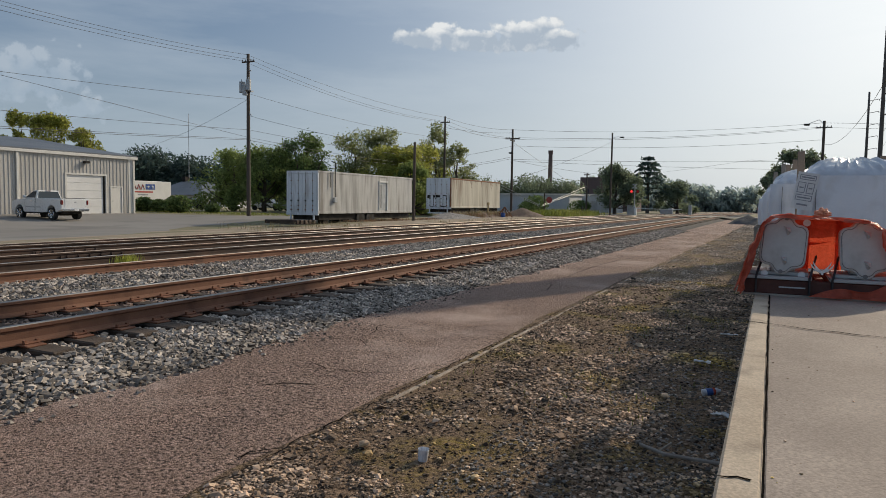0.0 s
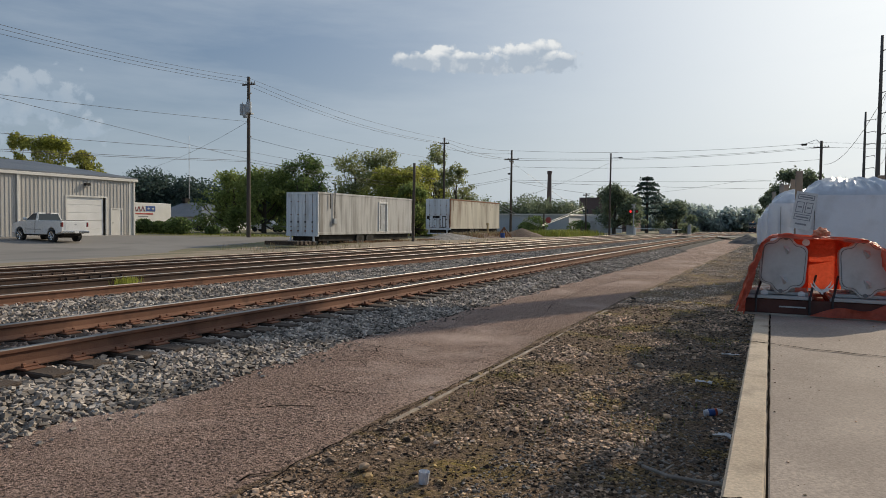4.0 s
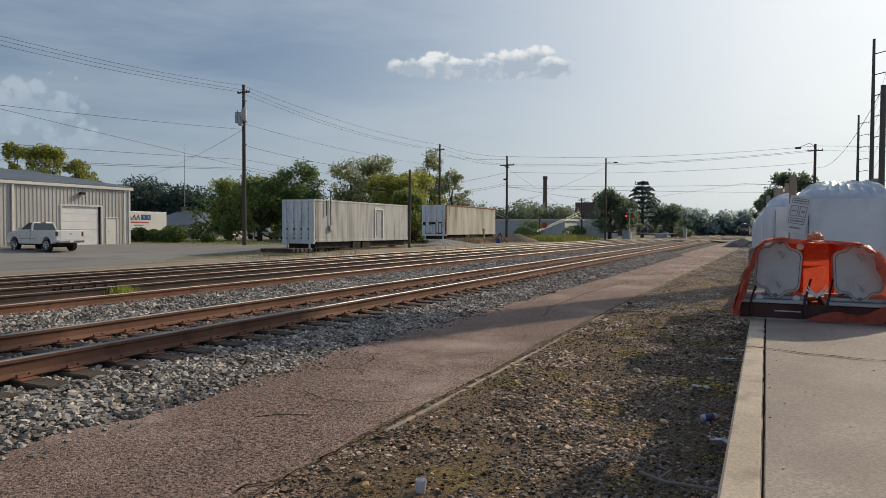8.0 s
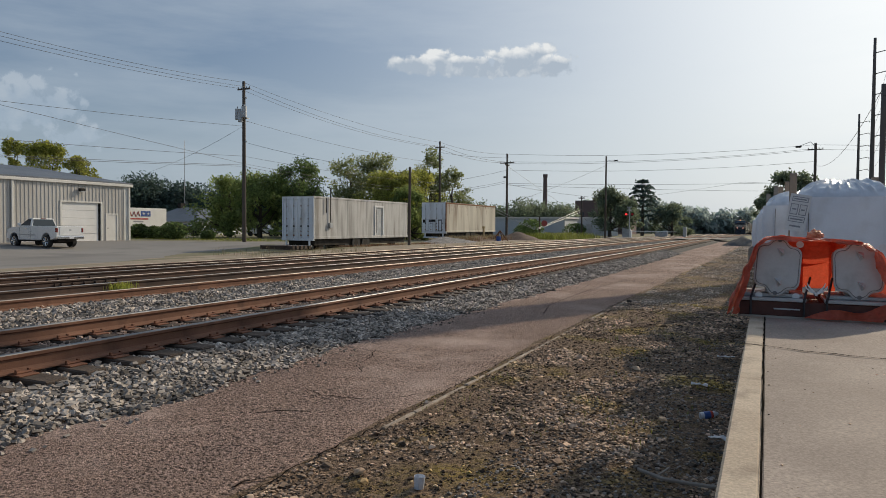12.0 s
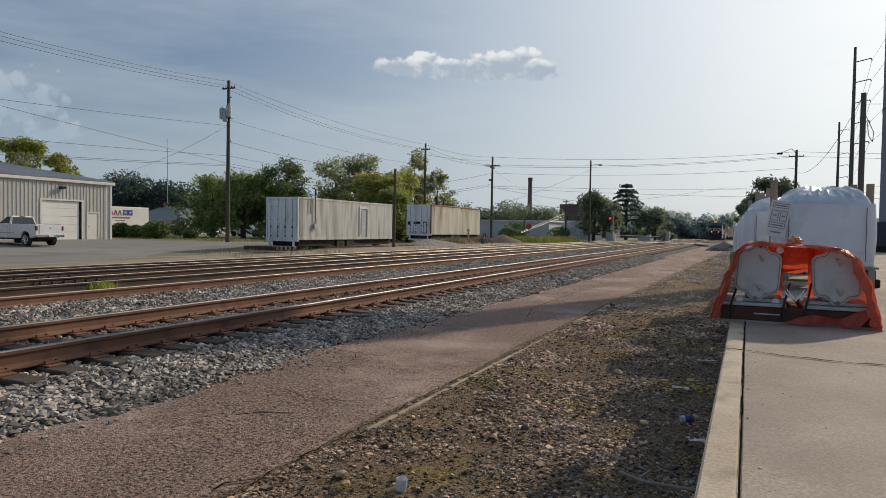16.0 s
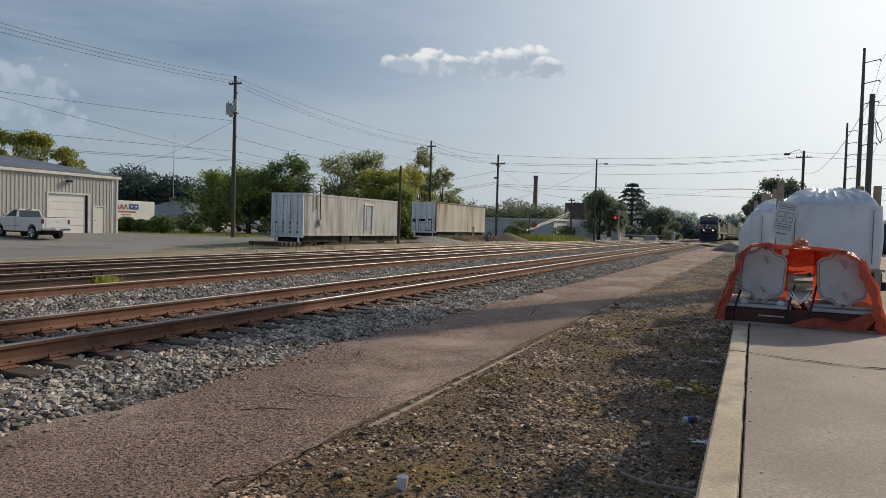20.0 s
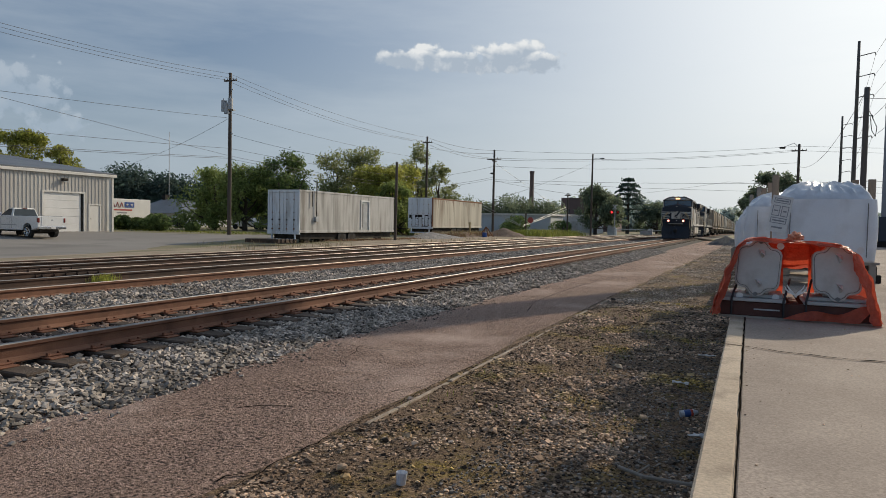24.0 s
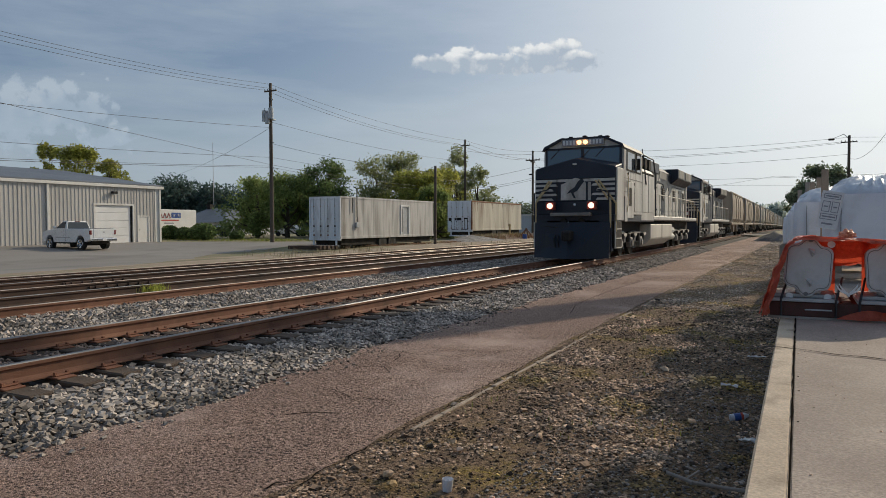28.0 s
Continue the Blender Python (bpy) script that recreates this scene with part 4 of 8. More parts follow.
# ---- the shed ----
def ribbed_wall(x, y0, y1, z0, z1, holes, pitch=0.30, depth=0.035):
    """Vertical-rib siding on a plane of constant x facing +x; holes: (y0, y1, z0, z1)."""
    verts, faces = [], []

    def strip(ya, yb, za, zb):
        n = max(1, int(round((yb - ya) / pitch)))
        step = (yb - ya) / n
        pts = [(ya, 0)]
        for i in range(n):
            a = ya + i * step
            pts += [(a + step * 0.62, 0), (a + step * 0.70, depth), (a + step * 0.92, depth), (a + step, 0)]
        k = len(verts)
        for yy, d in pts:
            verts.append((x + d, yy, za))
            verts.append((x + d, yy, zb))
        for j in range(len(pts) - 1):
            faces.append((k + 2 * j, k + 2 * j + 2, k + 2 * j + 3, k + 2 * j + 1))

    cuts = sorted({y0, y1, *[h[0] for h in holes], *[h[1] for h in holes]})
    for a, b in zip(cuts[:-1], cuts[1:]):
        over = [h for h in holes if h[0] < (a + b) / 2 < h[1]]
        if not over:
            strip(a, b, z0, z1)
        for h in over:
            if h[3] < z1:
                strip(a, b, h[3], z1)
            if h[2] > z0 + 0.05:
                strip(a, b, z0, h[2])
    return verts, faces


def build_shed():
    shed = thing("metal_shed", "long beige ribbed metal shed with a low grey roof", "shed")
    X, y0, y1, zg, ze = -48.0, -14.0, 40.2, 0.30, 4.95
    holes = [(34.15, 37.5, zg, 3.3), (38.0, 39.0, zg, 2.45)]
    v, f = ribbed_wall(X, y0, y1, zg, ze, holes)
    raw("front_wall", v, f, M["siding"], shed)
    part("backing", box(X - 0.30, X - 0.06, y0, 34.1, zg, ze), M["siding"], shed)
    part("side_wall", box(X - 26.0, X - 0.02, y1 - 0.12, y1 - 0.02, zg, ze), M["siding"], shed)
    prism([(X - 26, ze), (X, ze), (X - 13, ze + 1.75)], "y", y1 - 0.14, y1 - 0.04, bm=(g := bmesh.new()))
    part("gable", g, M["siding"], shed)
    roof = prism([(X + 0.18, ze - 0.02), (X - 13, ze + 1.78), (X - 26.2, ze - 0.02), (X - 26.2, ze + 0.10), (X - 13, ze + 1.90), (X + 0.18, ze + 0.10)], "y", y0, y1 + 0.22)
    part("roof", roof, M["shed_roof"], shed, "grey metal roof")
    part("eave_trim", box(X + 0.02, X + 0.22, y0, y1 + 0.24, ze - 0.22, ze + 0.0, 0.02), M["trim"], shed, "pale metal eave trim")
    for y in (30.45, 40.15, 20.0, 10.0):
        part("downspout", box(X + 0.045, X + 0.15, y - 0.14, y + 0.05, zg, ze - 0.22, 0.02), M["trim"], shed)
    part("corner_trim", box(X + 0.0, X + 0.05, y1 - 0.55, y1 - 0.15, zg, ze - 0.22), M["trim"], shed)
    # roller door
    door = part("garage_door", box(X - 0.16, X - 0.10, 34.15, 37.5, zg, 3.3), M["white_paint"], shed, "closed white sectional garage door")
    for i in range(5):
        z = zg + i * 0.6
        part("panel", box(X - 0.10, X - 0.075, 34.2, 37.31, z + 0.012, z + 0.588, 0.01), M["white_paint"], door)
    part("door_frame", prism([(34.02, zg), (34.15, zg), (34.15, 3.3), (37.5, 3.3), (37.5, zg), (37.63, zg), (37.63, 3.43), (34.02, 3.43)], "x", X - 0.08, X + 0.06), M["trim"], shed)
    part("dark_gap", box(X - 0.098, X - 0.07, 37.34, 37.5, zg, 3.3), M["under"], shed)
    pd = part("side_door", box(X - 0.05, X + 0.005, 38.03, 38.97, zg, 2.42, 0.01), M["trim"], shed, "plain pale steel door")
    part("handle", box(X + 0.005, X + 0.06, 38.1, 38.16, 1.3, 1.36, 0.01), M["under"], pd)
    part("door_frame", prism([(37.92, zg), (38.03, zg), (38.03, 2.42), (38.97, 2.42), (38.97, zg), (39.08, zg), (39.08, 2.52), (37.92, 2.52)], "x", X - 0.02, X + 0.055), M["trim"], shed)
    lamp = part("wall_lamp", box(X + 0.04, X + 0.35, 35.5, 35.95, 4.18, 4.40, 0.05), M["under"], shed, "dark floodlight over the garage door")
    part("lens", box(X + 0.1, X + 0.38, 35.52, 35.93, 4.14, 4.19), M["galv"], lamp)


build_shed()


# ---- the trailers ----
def build_trailer(name, x1, y0, length, z0, h, skin, door_skin, label, side_door=None, rusty=False, under=True):
    """A box trailer body; x1 is its side towards the tracks, y0 its rear doors."""
    w = 2.55
    x0 = x1 - w
    t = thing(name, label, "trailer", pose(0, 0, 0), "old trailers beside the sidings")
    body = part("body", box(x0 + 0.03, x1 - 0.03, y0 + 0.06, y0 + length, z0, z0 + h, 0.02), skin, t)
    rng = random.Random(int(length * 100))
    # side panels with seams, posts at the seams
    n = int(length / 1.22)
    step = (length - 0.3) / n
    for i in range(n):
        a = y0 + 0.2 + i * step
        if side_door and a < side_door[1] and a + step > side_door[0]:
            for aa, bb in ((a, side_door[0]), (side_door[1], a + step)):
                if bb - aa > 0.06:
                    part("side_panel", box(x1 - 0.03, x1 - 0.012, aa + 0.006, bb - 0.006, z0 + 0.12, z0 + h - 0.10), skin, t)
            continue
        part("side_panel", box(x1 - 0.03, x1 - 0.010 + rng.uniform(-0.004, 0.004), a + 0.006, a + step - 0.006, z0 + 0.12, z0 + h - 0.10), skin, t)
    part("top_rail", box(x1 - 0.04, x1 + 0.012, y0, y0 + length, z0 + h - 0.11, z0 + h + 0.01, 0.012), M["rust"] if rusty else skin, t)
    part("bottom_rail", box(x1 - 0.04, x1 + 0.012, y0, y0 + length, z0 - 0.04, z0 + 0.13, 0.012), skin, t)
    part("roof", box(x0 + 0.02, x1 - 0.02, y0, y0 + length, z0 + h, z0 + h + 0.03), skin, t)
    for x in (x0, x1 - 0.11):
        part("rear_post", box(x, x + 0.11, y0 - 0.01, y0 + 0.08, z0 - 0.02, z0 + h, 0.015), M["rust"] if rusty and x > x0 else door_skin, t)
    part("rear_header", box(x0 + 0.11, x1 - 0.11, y0 - 0.005, y0 + 0.08, z0 + h - 0.16, z0 + h, 0.01), door_skin, t)
    for k in (0, 1):
        a = x0 + 0.12 + k * (w - 0.24) / 2
        d = part("rear_door", box(a + 0.01, a + (w - 0.24) / 2 - 0.01, y0 + 0.005, y0 + 0.06, z0 + 0.06, z0 + h - 0.17, 0.012), door_skin, t)
        for px in (0.28, 0.85):
            b = bmesh.new()
            tube(b, (a + px, y0 - 0.02, z0 + 0.0), (a + px, y0 - 0.02, z0 + h - 0.1), 0.018, 0.018, 8)
            part("lock_rod", b, M["galv"], d)
            part("hinge_bracket", box(a + px - 0.05, a + px + 0.05, y0 - 0.045, y0 + 0.005, z0 + 0.75, z0 + 0.86, 0.01), M["under"], d)
            for hz in (0.45, 1.25, 2.1):
                part("hinge_bracket", box(a + px - 0.035, a + px + 0.035, y0 - 0.04, y0 + 0.005, z0 + hz, z0 + hz + 0.06, 0.008), M["rust"], d)
            part("hinge_bracket", box(a + px - 0.05, a + px + 0.05, y0 - 0.045, y0 + 0.005, z0 + 0.16, z0 + 0.26, 0.01), M["rust"], d)
    part("rear_sill", box(x0, x1, y0 - 0.03, y0 + 0.10, z0 - 0.14, z0 + 0.06, 0.01), door_skin, t)
    if under:
        # solid dark box added to fill the shadow below the trailer floor
        part("underframe", box(x0 + 0.25, x1 - 0.22, y0 + 0.4, y0 + length - 0.2, z0 - 0.46, z0 - 0.02), M["under"], t)
        for s in (x0 + 0.35, x1 - 0.42):
            part("frame_rail", box(s, s + 0.07, y0 + 0.3, y0 + length - 0.4, z0 - 0.30, z0 - 0.02), M["under"], t)
        b = box(x0 + 0.3, x0 + 0.4, y0 - 0.02, y0 + 0.06, z0 - 0.5, z0 - 0.1)
        box(x1 - 0.4, x1 - 0.3, y0 - 0.02, y0 + 0.06, z0 - 0.5, z0 - 0.1, bm=b)
        box(x0 + 0.2, x1 - 0.2, y0 - 0.05, y0 + 0.05, z0 - 0.56, z0 - 0.44, bm=b)
        part("bumper", b, door_skin, t, "white underride bumper, bent")
        zg = ground_z(x1, y0)
        for yy in (y0 + 5.2, y0 + 6.5):
            for xx in (x1 - 0.34, x0 + 0.06):
                r = (z0 - zg) * 0.5 + 0.12
                wb = tube(bmesh.new(), (xx, yy, zg + r - 0.08), (xx + 0.28, yy, zg + r - 0.08), r, r, 18)
                wh = part("wheel", wb, M["rubber"], t, "flat worn tyre")
                part("rim", tube(bmesh.new(), (xx + 0.282, yy, zg + r - 0.08), (xx + 0.29, yy, zg + r - 0.08), r * 0.5, r * 0.45, 12), M["under"], wh)
        for k in range(3):
            part("support_block", box(x1 - 0.75, x1 - 0.30, y0 + 1.0 + k * 4.9, y0 + 1.5 + k * 4.9, zg - 0.05, z0 - 0.2, 0.02), M["tie"], t, "stacked timber block")
    if rusty:
        # bare lower frame under the smooth upper end, and rust runs below the top rail
        part("lower_end", box(x0 + 0.12, x1 - 0.12, y0 - 0.005, y0 + 0.004, z0 + 0.05, z0 + 1.15), M["under"], t, "dark stripped lower end")
        for k in range(7):
            a = x0 + 0.13 + k * 0.33
            part("end_rib", box(a, a + rng.uniform(0.26, 0.32), y0 - 0.03, y0 - 0.005, z0 - 0.02 + rng.random() ** 3 * 0.5, z0 + 1.16 - rng.random() ** 4 * 0.4, 0.008), door_skin, t)
        part("end_sheet", box(x0 + 0.1, x1 - 0.1, y0 - 0.02, y0 + 0.0, z0 + 1.2, z0 + h - 0.14, 0.008), door_skin, t, "smooth pale upper end")
        for k in range(26):
            a = y0 + 0.4 + rng.random() * (length - 1.0)
            w_, d = rng.uniform(0.02, 0.09), rng.uniform(0.2, 1.5) * rng.random()
            part("rust_run", prism([(a, z0 + h - 0.11), (a + w_, z0 + h - 0.11), (a + w_ * 0.6, z0 + h - 0.2 - d), (a + w_ * 0.4, z0 + h - 0.2 - d)], "x", x1 - 0.006, x1 - 0.002), M["rust"], t)
    if side_door:
        a, b_, zz0, zz1 = side_door
        fr = part("side_door", box(x1 - 0.05, x1 - 0.022, a, b_, zz0, zz1), M["galv"], t, "narrow door in a pale frame")
        part("door_frame", prism([(a - 0.10, zz0), (a, zz0), (a, zz1), (b_, zz1), (b_, zz0), (b_ + 0.10, zz0), (b_ + 0.10, zz1 + 0.12), (a - 0.10, zz1 + 0.12)], "x", x1 - 0.02, x1 + 0.05), M["white_paint"], fr)
        part("dark_panel", box(x1 - 0.021, x1 - 0.012, a + 0.08, a + 0.30, zz0 + 0.15, zz1 - 0.15), M["cast_dark"], fr)
    return t


trailer_a = build_trailer("box_trailer", -26.55, 36.4, 12.85, 0.80, 2.74, M["trailer"], M["trailer_door"], "long weathered white box trailer resting low on the ground", side_door=(44.1, 45.15, 0.98, 3.05))
pipe = bmesh.new()
bar(pipe, [(-26.47, 38.2, 1.5), (-26.47, 38.2, 4.15), (-26.75, 38.2, 4.25)], 0.035, 8)
part("conduit", pipe, M["under"], trailer_a, "dark electric conduit up the side")
part("meter_box", box(-26.56, -26.40, 38.05, 38.4, 1.5, 1.85, 0.02), M["galv"], trailer_a)
pipe = bmesh.new()
bar(pipe, [(-26.47, 37.7, 2.5), (-26.47, 37.7, 3.5)], 0.03, 8)
part("conduit", pipe, M["under"], trailer_a)
trailer_b = build_trailer("box_trailer", -26.7, 57.0, 12.6, 1.15, 2.72, M["trailer_b"], M["trailer_door"], "rust-streaked cream box trailer with a dented side", rusty=True)


# ---- poles and wires ----
def pole(name, x, y, top, r0, r1, material, label, category="utility pole", base=None, lean=(0, 0)):
    z0 = ground_z(x, y) - 0.2 if base is None else base
    t = thing(name, label, category, pose(x, y, 0), "poles along the railway")
    b = bmesh.new()
    rings, n = [], 6
    for i in range(n + 1):
        k = i / n
        r = r0 + (r1 - r0) * k
        rings.append([b.verts.new((lean[0] * k + r * math.cos(j * math.pi / 6), lean[1] * k + r * math.sin(j * math.pi / 6), z0 + (top - z0) * k)) for j in range(12)])
    for p, q in zip(rings[:-1], rings[1:]):
        for j in range(12):
            b.faces.new([p[j], p[(j + 1) % 12], q[(j + 1) % 12], q[j]])
    b.faces.new(rings[-1])
    part("shaft", b, material, t, smooth=True)
    return t


def wires(name, a, b, sag, r=0.012, label="thin black overhead wire", n=14):
    a, b = Vector(a), Vector(b)
    pts = [a.lerp(b, i / n) - Vector((0, 0, sag * 4 * (i / n) * (1 - i / n))) for i in range(n + 1)]
    bm = bmesh.new()
    rings = []
    across = (b - a).cross(Vector((0, 0, 1))).normalized()
    for p in pts:
        rings.append([bm.verts.new(p + across * r * math.cos(k * 1.2566) + Vector((0, 0, r * math.sin(k * 1.2566)))) for k in range(5)])
    for p, q in zip(rings[:-1], rings[1:]):
        for k in range(5):
            bm.faces.new([p[k], p[(k + 1) % 5], q[(k + 1) % 5], q[k]])
    ob = part(name, bm, M["wire"])
    return tagged(ob, label, "wire", group="overhead wires")


def crossarm(t, z, half, axis="x", r=0.055, mat=None):
    b = box(-half, half, -r, r, z - r, z + r, 0.01) if axis == "x" else box(-r, r, -half, half, z - r, z + r, 0.01)
    for k in (-0.92, -0.45, 0.45, 0.92):
        p = (half * k, 0, z) if axis == "x" else (0, half * k, z)
        tube(b, (p[0], p[1], z + r), (p[0], p[1], z + r + 0.14), 0.035, 0.025, 6)
    part("crossarm", b, mat or M["pole"], t)


def build_poles():
    p1 = pole("utility_pole", -37.4, 42.1, 12.95, 0.17, 0.12, M["pole"], "tall dark wooden utility pole carrying two grey transformers")
    crossarm(p1, 12.35, 0.62)
    for dx, z in ((-0.36, 10.35), (0.30, 10.5), (-0.05, 10.15)):
        b = bmesh.new()
        tube(b, (dx, -0.32, z - 0.42), (dx, -0.32, z + 0.42), 0.20, 0.20, 12)
        tube(b, (dx, -0.32, z + 0.42), (dx, -0.32, z + 0.62), 0.05, 0.03, 6)
        part("transformer", b, M["galv"], p1, "grey can transformer")
    part("bracket", box(-0.5, 0.45, -0.2, 0.1, 10.0, 10.08), M["galv"], p1)
    for z in (11.6, 8.2, 6.2):
        part("insulator", box(-0.05, 0.3, -0.05, 0.05, z, z + 0.1, 0.02), M["galv"], p1)
    p2 = pole("utility_pole", -32.6, 67.8, 11.0, 0.15, 0.10, M["pole"], "dark wooden utility pole behind the cream trailer")
    crossarm(p2, 10.35, 0.55)
    slim = pole("wooden_post", -23.05, 42.95, 5.86, 0.11, 0.09, M["pole"], "short leaning dark post beside the white trailer", lean=(0.05, 0))
    p3 = pole("utility_pole", -28.3, 77.5, 10.45, 0.16, 0.11, M["pole"], "dark wooden utility pole with a double crossarm")
    crossarm(p3, 9.35, 0.9, "x")
    crossarm(p3, 9.1, 0.7, "y")
    part("lamp", box(-0.45, -0.1, -0.1, 0.1, 7.55, 7.75, 0.05), M["under"], p3)
    p4 = pole("street_lamp", -18.65, 87.65, 10.75, 0.14, 0.10, M["pole"], "dark wooden pole with a short street lamp arm", "street lamp")
    b = bmesh.new()
    bar(b, [(0.05, 0, 10.1), (0.6, 0.1, 10.25), (1.1, 0.15, 10.2)], 0.03)
    part("arm", b, M["galv"], p4)
    part("lamp_head", box(0.95, 1.45, 0.02, 0.28, 10.1, 10.24, 0.05), M["under"], p4)
    p5 = pole("street_lamp", 4.6, 84.4, 11.0, 0.17, 0.13, M["pole"], "dark pole with cobra-head lamp and crossarm", "street lamp")
    crossarm(p5, 10.3, 0.75)
    b = bmesh.new()
    bar(b, [(0, 0, 10.6), (-0.5, 0, 11.15), (-1.1, 0, 10.9), (-1.5, 0, 10.75)], 0.03)
    part("arm", b, M["galv"], p5)
    part("lamp_head", box(-1.95, -1.35, -0.14, 0.14, 10.55, 10.76, 0.06), M["under"], p5)
    p6 = pole("concrete_pole", 5.65, 44.3, 9.6, 0.17, 0.14, M["steel_pole"], "thick dark wooden pole with looped cable")
    b = bmesh.new()
    bar(b, [(0.15, 0, 8.3), (0.55, 0.1, 7.4), (0.5, 0.1, 6.9), (0.3, 0, 7.2), (0.2, 0, 8.0)], 0.02)
    part("cable_loop", b, M["wire"], p6)
    for nm, x, y, top, r0, r1, n, gap in (("transmission_pole", 9.5, 81.5, 21.0, 0.26, 0.13, 5, 2.1), ("transmission_pole", 13.6, 133.6, 21.0, 0.30, 0.15, 6, 2.0)):
        t = pole(nm, x, y, top, r0, r1, M["steel_pole"], "tall dark steel transmission pole with stub arms", "transmission pole", base=-0.3)
        for i in range(n):
            z = top - 1.4 - i * gap
            b = bmesh.new()
            bar(b, [(0.1, 0, z - 0.1), (1.4, -0.1, z + 0.15), (1.5, -0.1, z - 0.1)], 0.05)
            part("arm", b, M["steel_pole"], t)
    ant = pole("antenna_mast", -92.6, 89.1, 16.4, 0.07, 0.04, M["galv"], "thin grey radio mast behind the shed", "antenna")
    part("crossbar", box(-0.6, 0.6, -0.04, 0.04, 5.3, 5.38), M["galv"], ant)
    # wires
    W = [((-37.4, 2, 13.1), (-37.5, 42.1, 12.9), 1.05), ((-37.9, 2, 12.6), (-37.9, 42.1, 12.45), 0.95), ((-36.9, 2, 12.6), (-36.9, 42.1, 12.45), 0.95),
         ((-37.4, 2, 7.5), (-37.4, 42.1, 9.45), 0.3), ((-37.4, 2, 9.9), (-37.4, 42.1, 6.5), 0.08), ((-37.4, 2, 5.7), (-37.4, 42.1, 7.09), 0.25), ((-37.4, 2, 4.6), (-37.4, 42.1, 6.4), 0.22), ((-37.4, 2, 4.5), (-37.4, 42.1, 6.3), 0.22),
         ((-37.4, 42.1, 7.09), (-32.6, 67.8, 6.45), 0.3), ((-37.4, 42.1, 6.5), (-32.6, 67.8, 5.55), 0.3), ((-37.4, 42.1, 6.3), (-32.6, 67.8, 5.35), 0.4),
         ((-32.6, 67.8, 6.45), (-28.3, 77.5, 8.49), 0.1), ((-32.6, 67.8, 5.55), (-28.3, 77.5, 7.21), 0.15), ((-32.6, 67.8, 5.35), (-28.3, 77.5, 7.0), 0.15), ((-33.1, 67.8, 9.9), (-28.3, 77.5, 10.05), 0.25), ((-18.65, 87.65, 9.6), (-30.5, 82, 4.4), 0.25),
         ((-37.6, 42.1, 9.4), (-66, 55, 6.9), 0.5),
         ((-37.5, 42.1, 12.9), (-32.6, 67.8, 10.9), 0.55), ((-37.0, 42.1, 12.4), (-32.2, 67.8, 10.4), 0.75), ((-37.8, 42.1, 12.4), (-33.1, 67.8, 10.4), 0.7),
         ((-37.4, 42.1, 9.9), (-32.6, 67.8, 8.6), 0.4), ((-37.4, 42.1, 8.2), (-23.05, 42.95, 5.4), 0.25),
         ((-32.6, 67.8, 10.9), (-28.3, 77.5, 10.4), 0.35), ((-32.1, 67.8, 10.4), (-27.6, 77.5, 9.4), 0.4), ((-33.1, 67.8, 10.4), (-29.0, 77.5, 9.4), 0.4),
         ((-28.3, 77.5, 10.4), (4.6, 84.4, 10.8), 0.55), ((-27.6, 77.5, 9.45), (4.0, 84.4, 10.35), 0.5), ((-29.0, 77.5, 9.3), (5.2, 84.4, 10.3), 0.55),
         ((-28.3, 77.5, 8.5), (4.6, 84.4, 9.0), 0.5), ((-28.3, 77.5, 6.9), (40, 100, 9.0), 0.9), ((-28.3, 77.5, 6.7), (40, 112, 7.2), 0.7),
         ((-28.3, 77.5, 9.0), (-22.0, 92, 2.6), 0.1), ((-28.3, 77.5, 6.8), (-18.65, 87.65, 5.4), 0.2),
         ((-34, 140, 7.0), (-3.2, 109.5, 8.5), 0.35), ((-3.2, 109.5, 8.5), (24, 92, 6.6), 0.3),
         ((4.6, 84.4, 10.8), (60, 92, 11.0), 0.7), ((4.6, 84.4, 10.3), (60, 92, 10.4), 0.7),
         ((4.6, 84.4, 8.6), (5.5, 44.3, 9.2), 1.4), ((5.5, 44.3, 9.0), (16, 30, 9.2), 0.9)]
    for i in range(5):
        z = 19.6 - i * 2.1
        W.append(((11.0, 81.5, z), (9.4, 20, z + 1.5), 0.8))
        W.append(((15.1, 133.6, z), (11.0, 81.5, z), 0.8))
    for a, b, s in W:
        wires("overhead_wire", a, b, s, r=0.012 if a[1] < 60 else 0.015)


build_poles()


# ---- trees ----
def quads(name, centres, sizes, normals_rng, material, parent=None, droop=0.0, long=1.0):
    """Leaves or clumps of leaves: small bent quads turned at random, in one mesh."""
    n = len(centres)
    rng = normals_rng
    a = rng.normal(size=(n, 3))
    a /= np.linalg.norm(a, axis=1, keepdims=True)
    b = np.cross(a, rng.normal(size=(n, 3)))
    b /= np.linalg.norm(b, axis=1, keepdims=True)
    c = np.cross(a, b)
    s = np.asarray(sizes)[:, None]
    corner = [-a * s * long, -b * s * 0.55 + c * s * 0.2, a * s * long, b * s * 0.55 + c * s * 0.2]
    verts = np.stack([centres + k for k in corner], 1).reshape(-1, 3)
    faces = np.arange(4 * n).reshape(-1, 4)
    me = bpy.data.meshes.new(name)
    me.vertices.add(len(verts))
    me.vertices.foreach_set("co", verts.ravel())
    me.loops.add(faces.size)
    me.loops.foreach_set("vertex_index", faces.ravel().astype(np.int32))
    me.polygons.add(n)
    me.polygons.foreach_set("loop_start", np.arange(0, faces.size, 4, dtype=np.int32))
    me.polygons.foreach_set("loop_total", np.full(n, 4, dtype=np.int32))
    me.update(calc_edges=True)
    me.materials.append(material)
    ob = new(name, me)
    if parent is not None:
        ob.parent = parent
    return ob


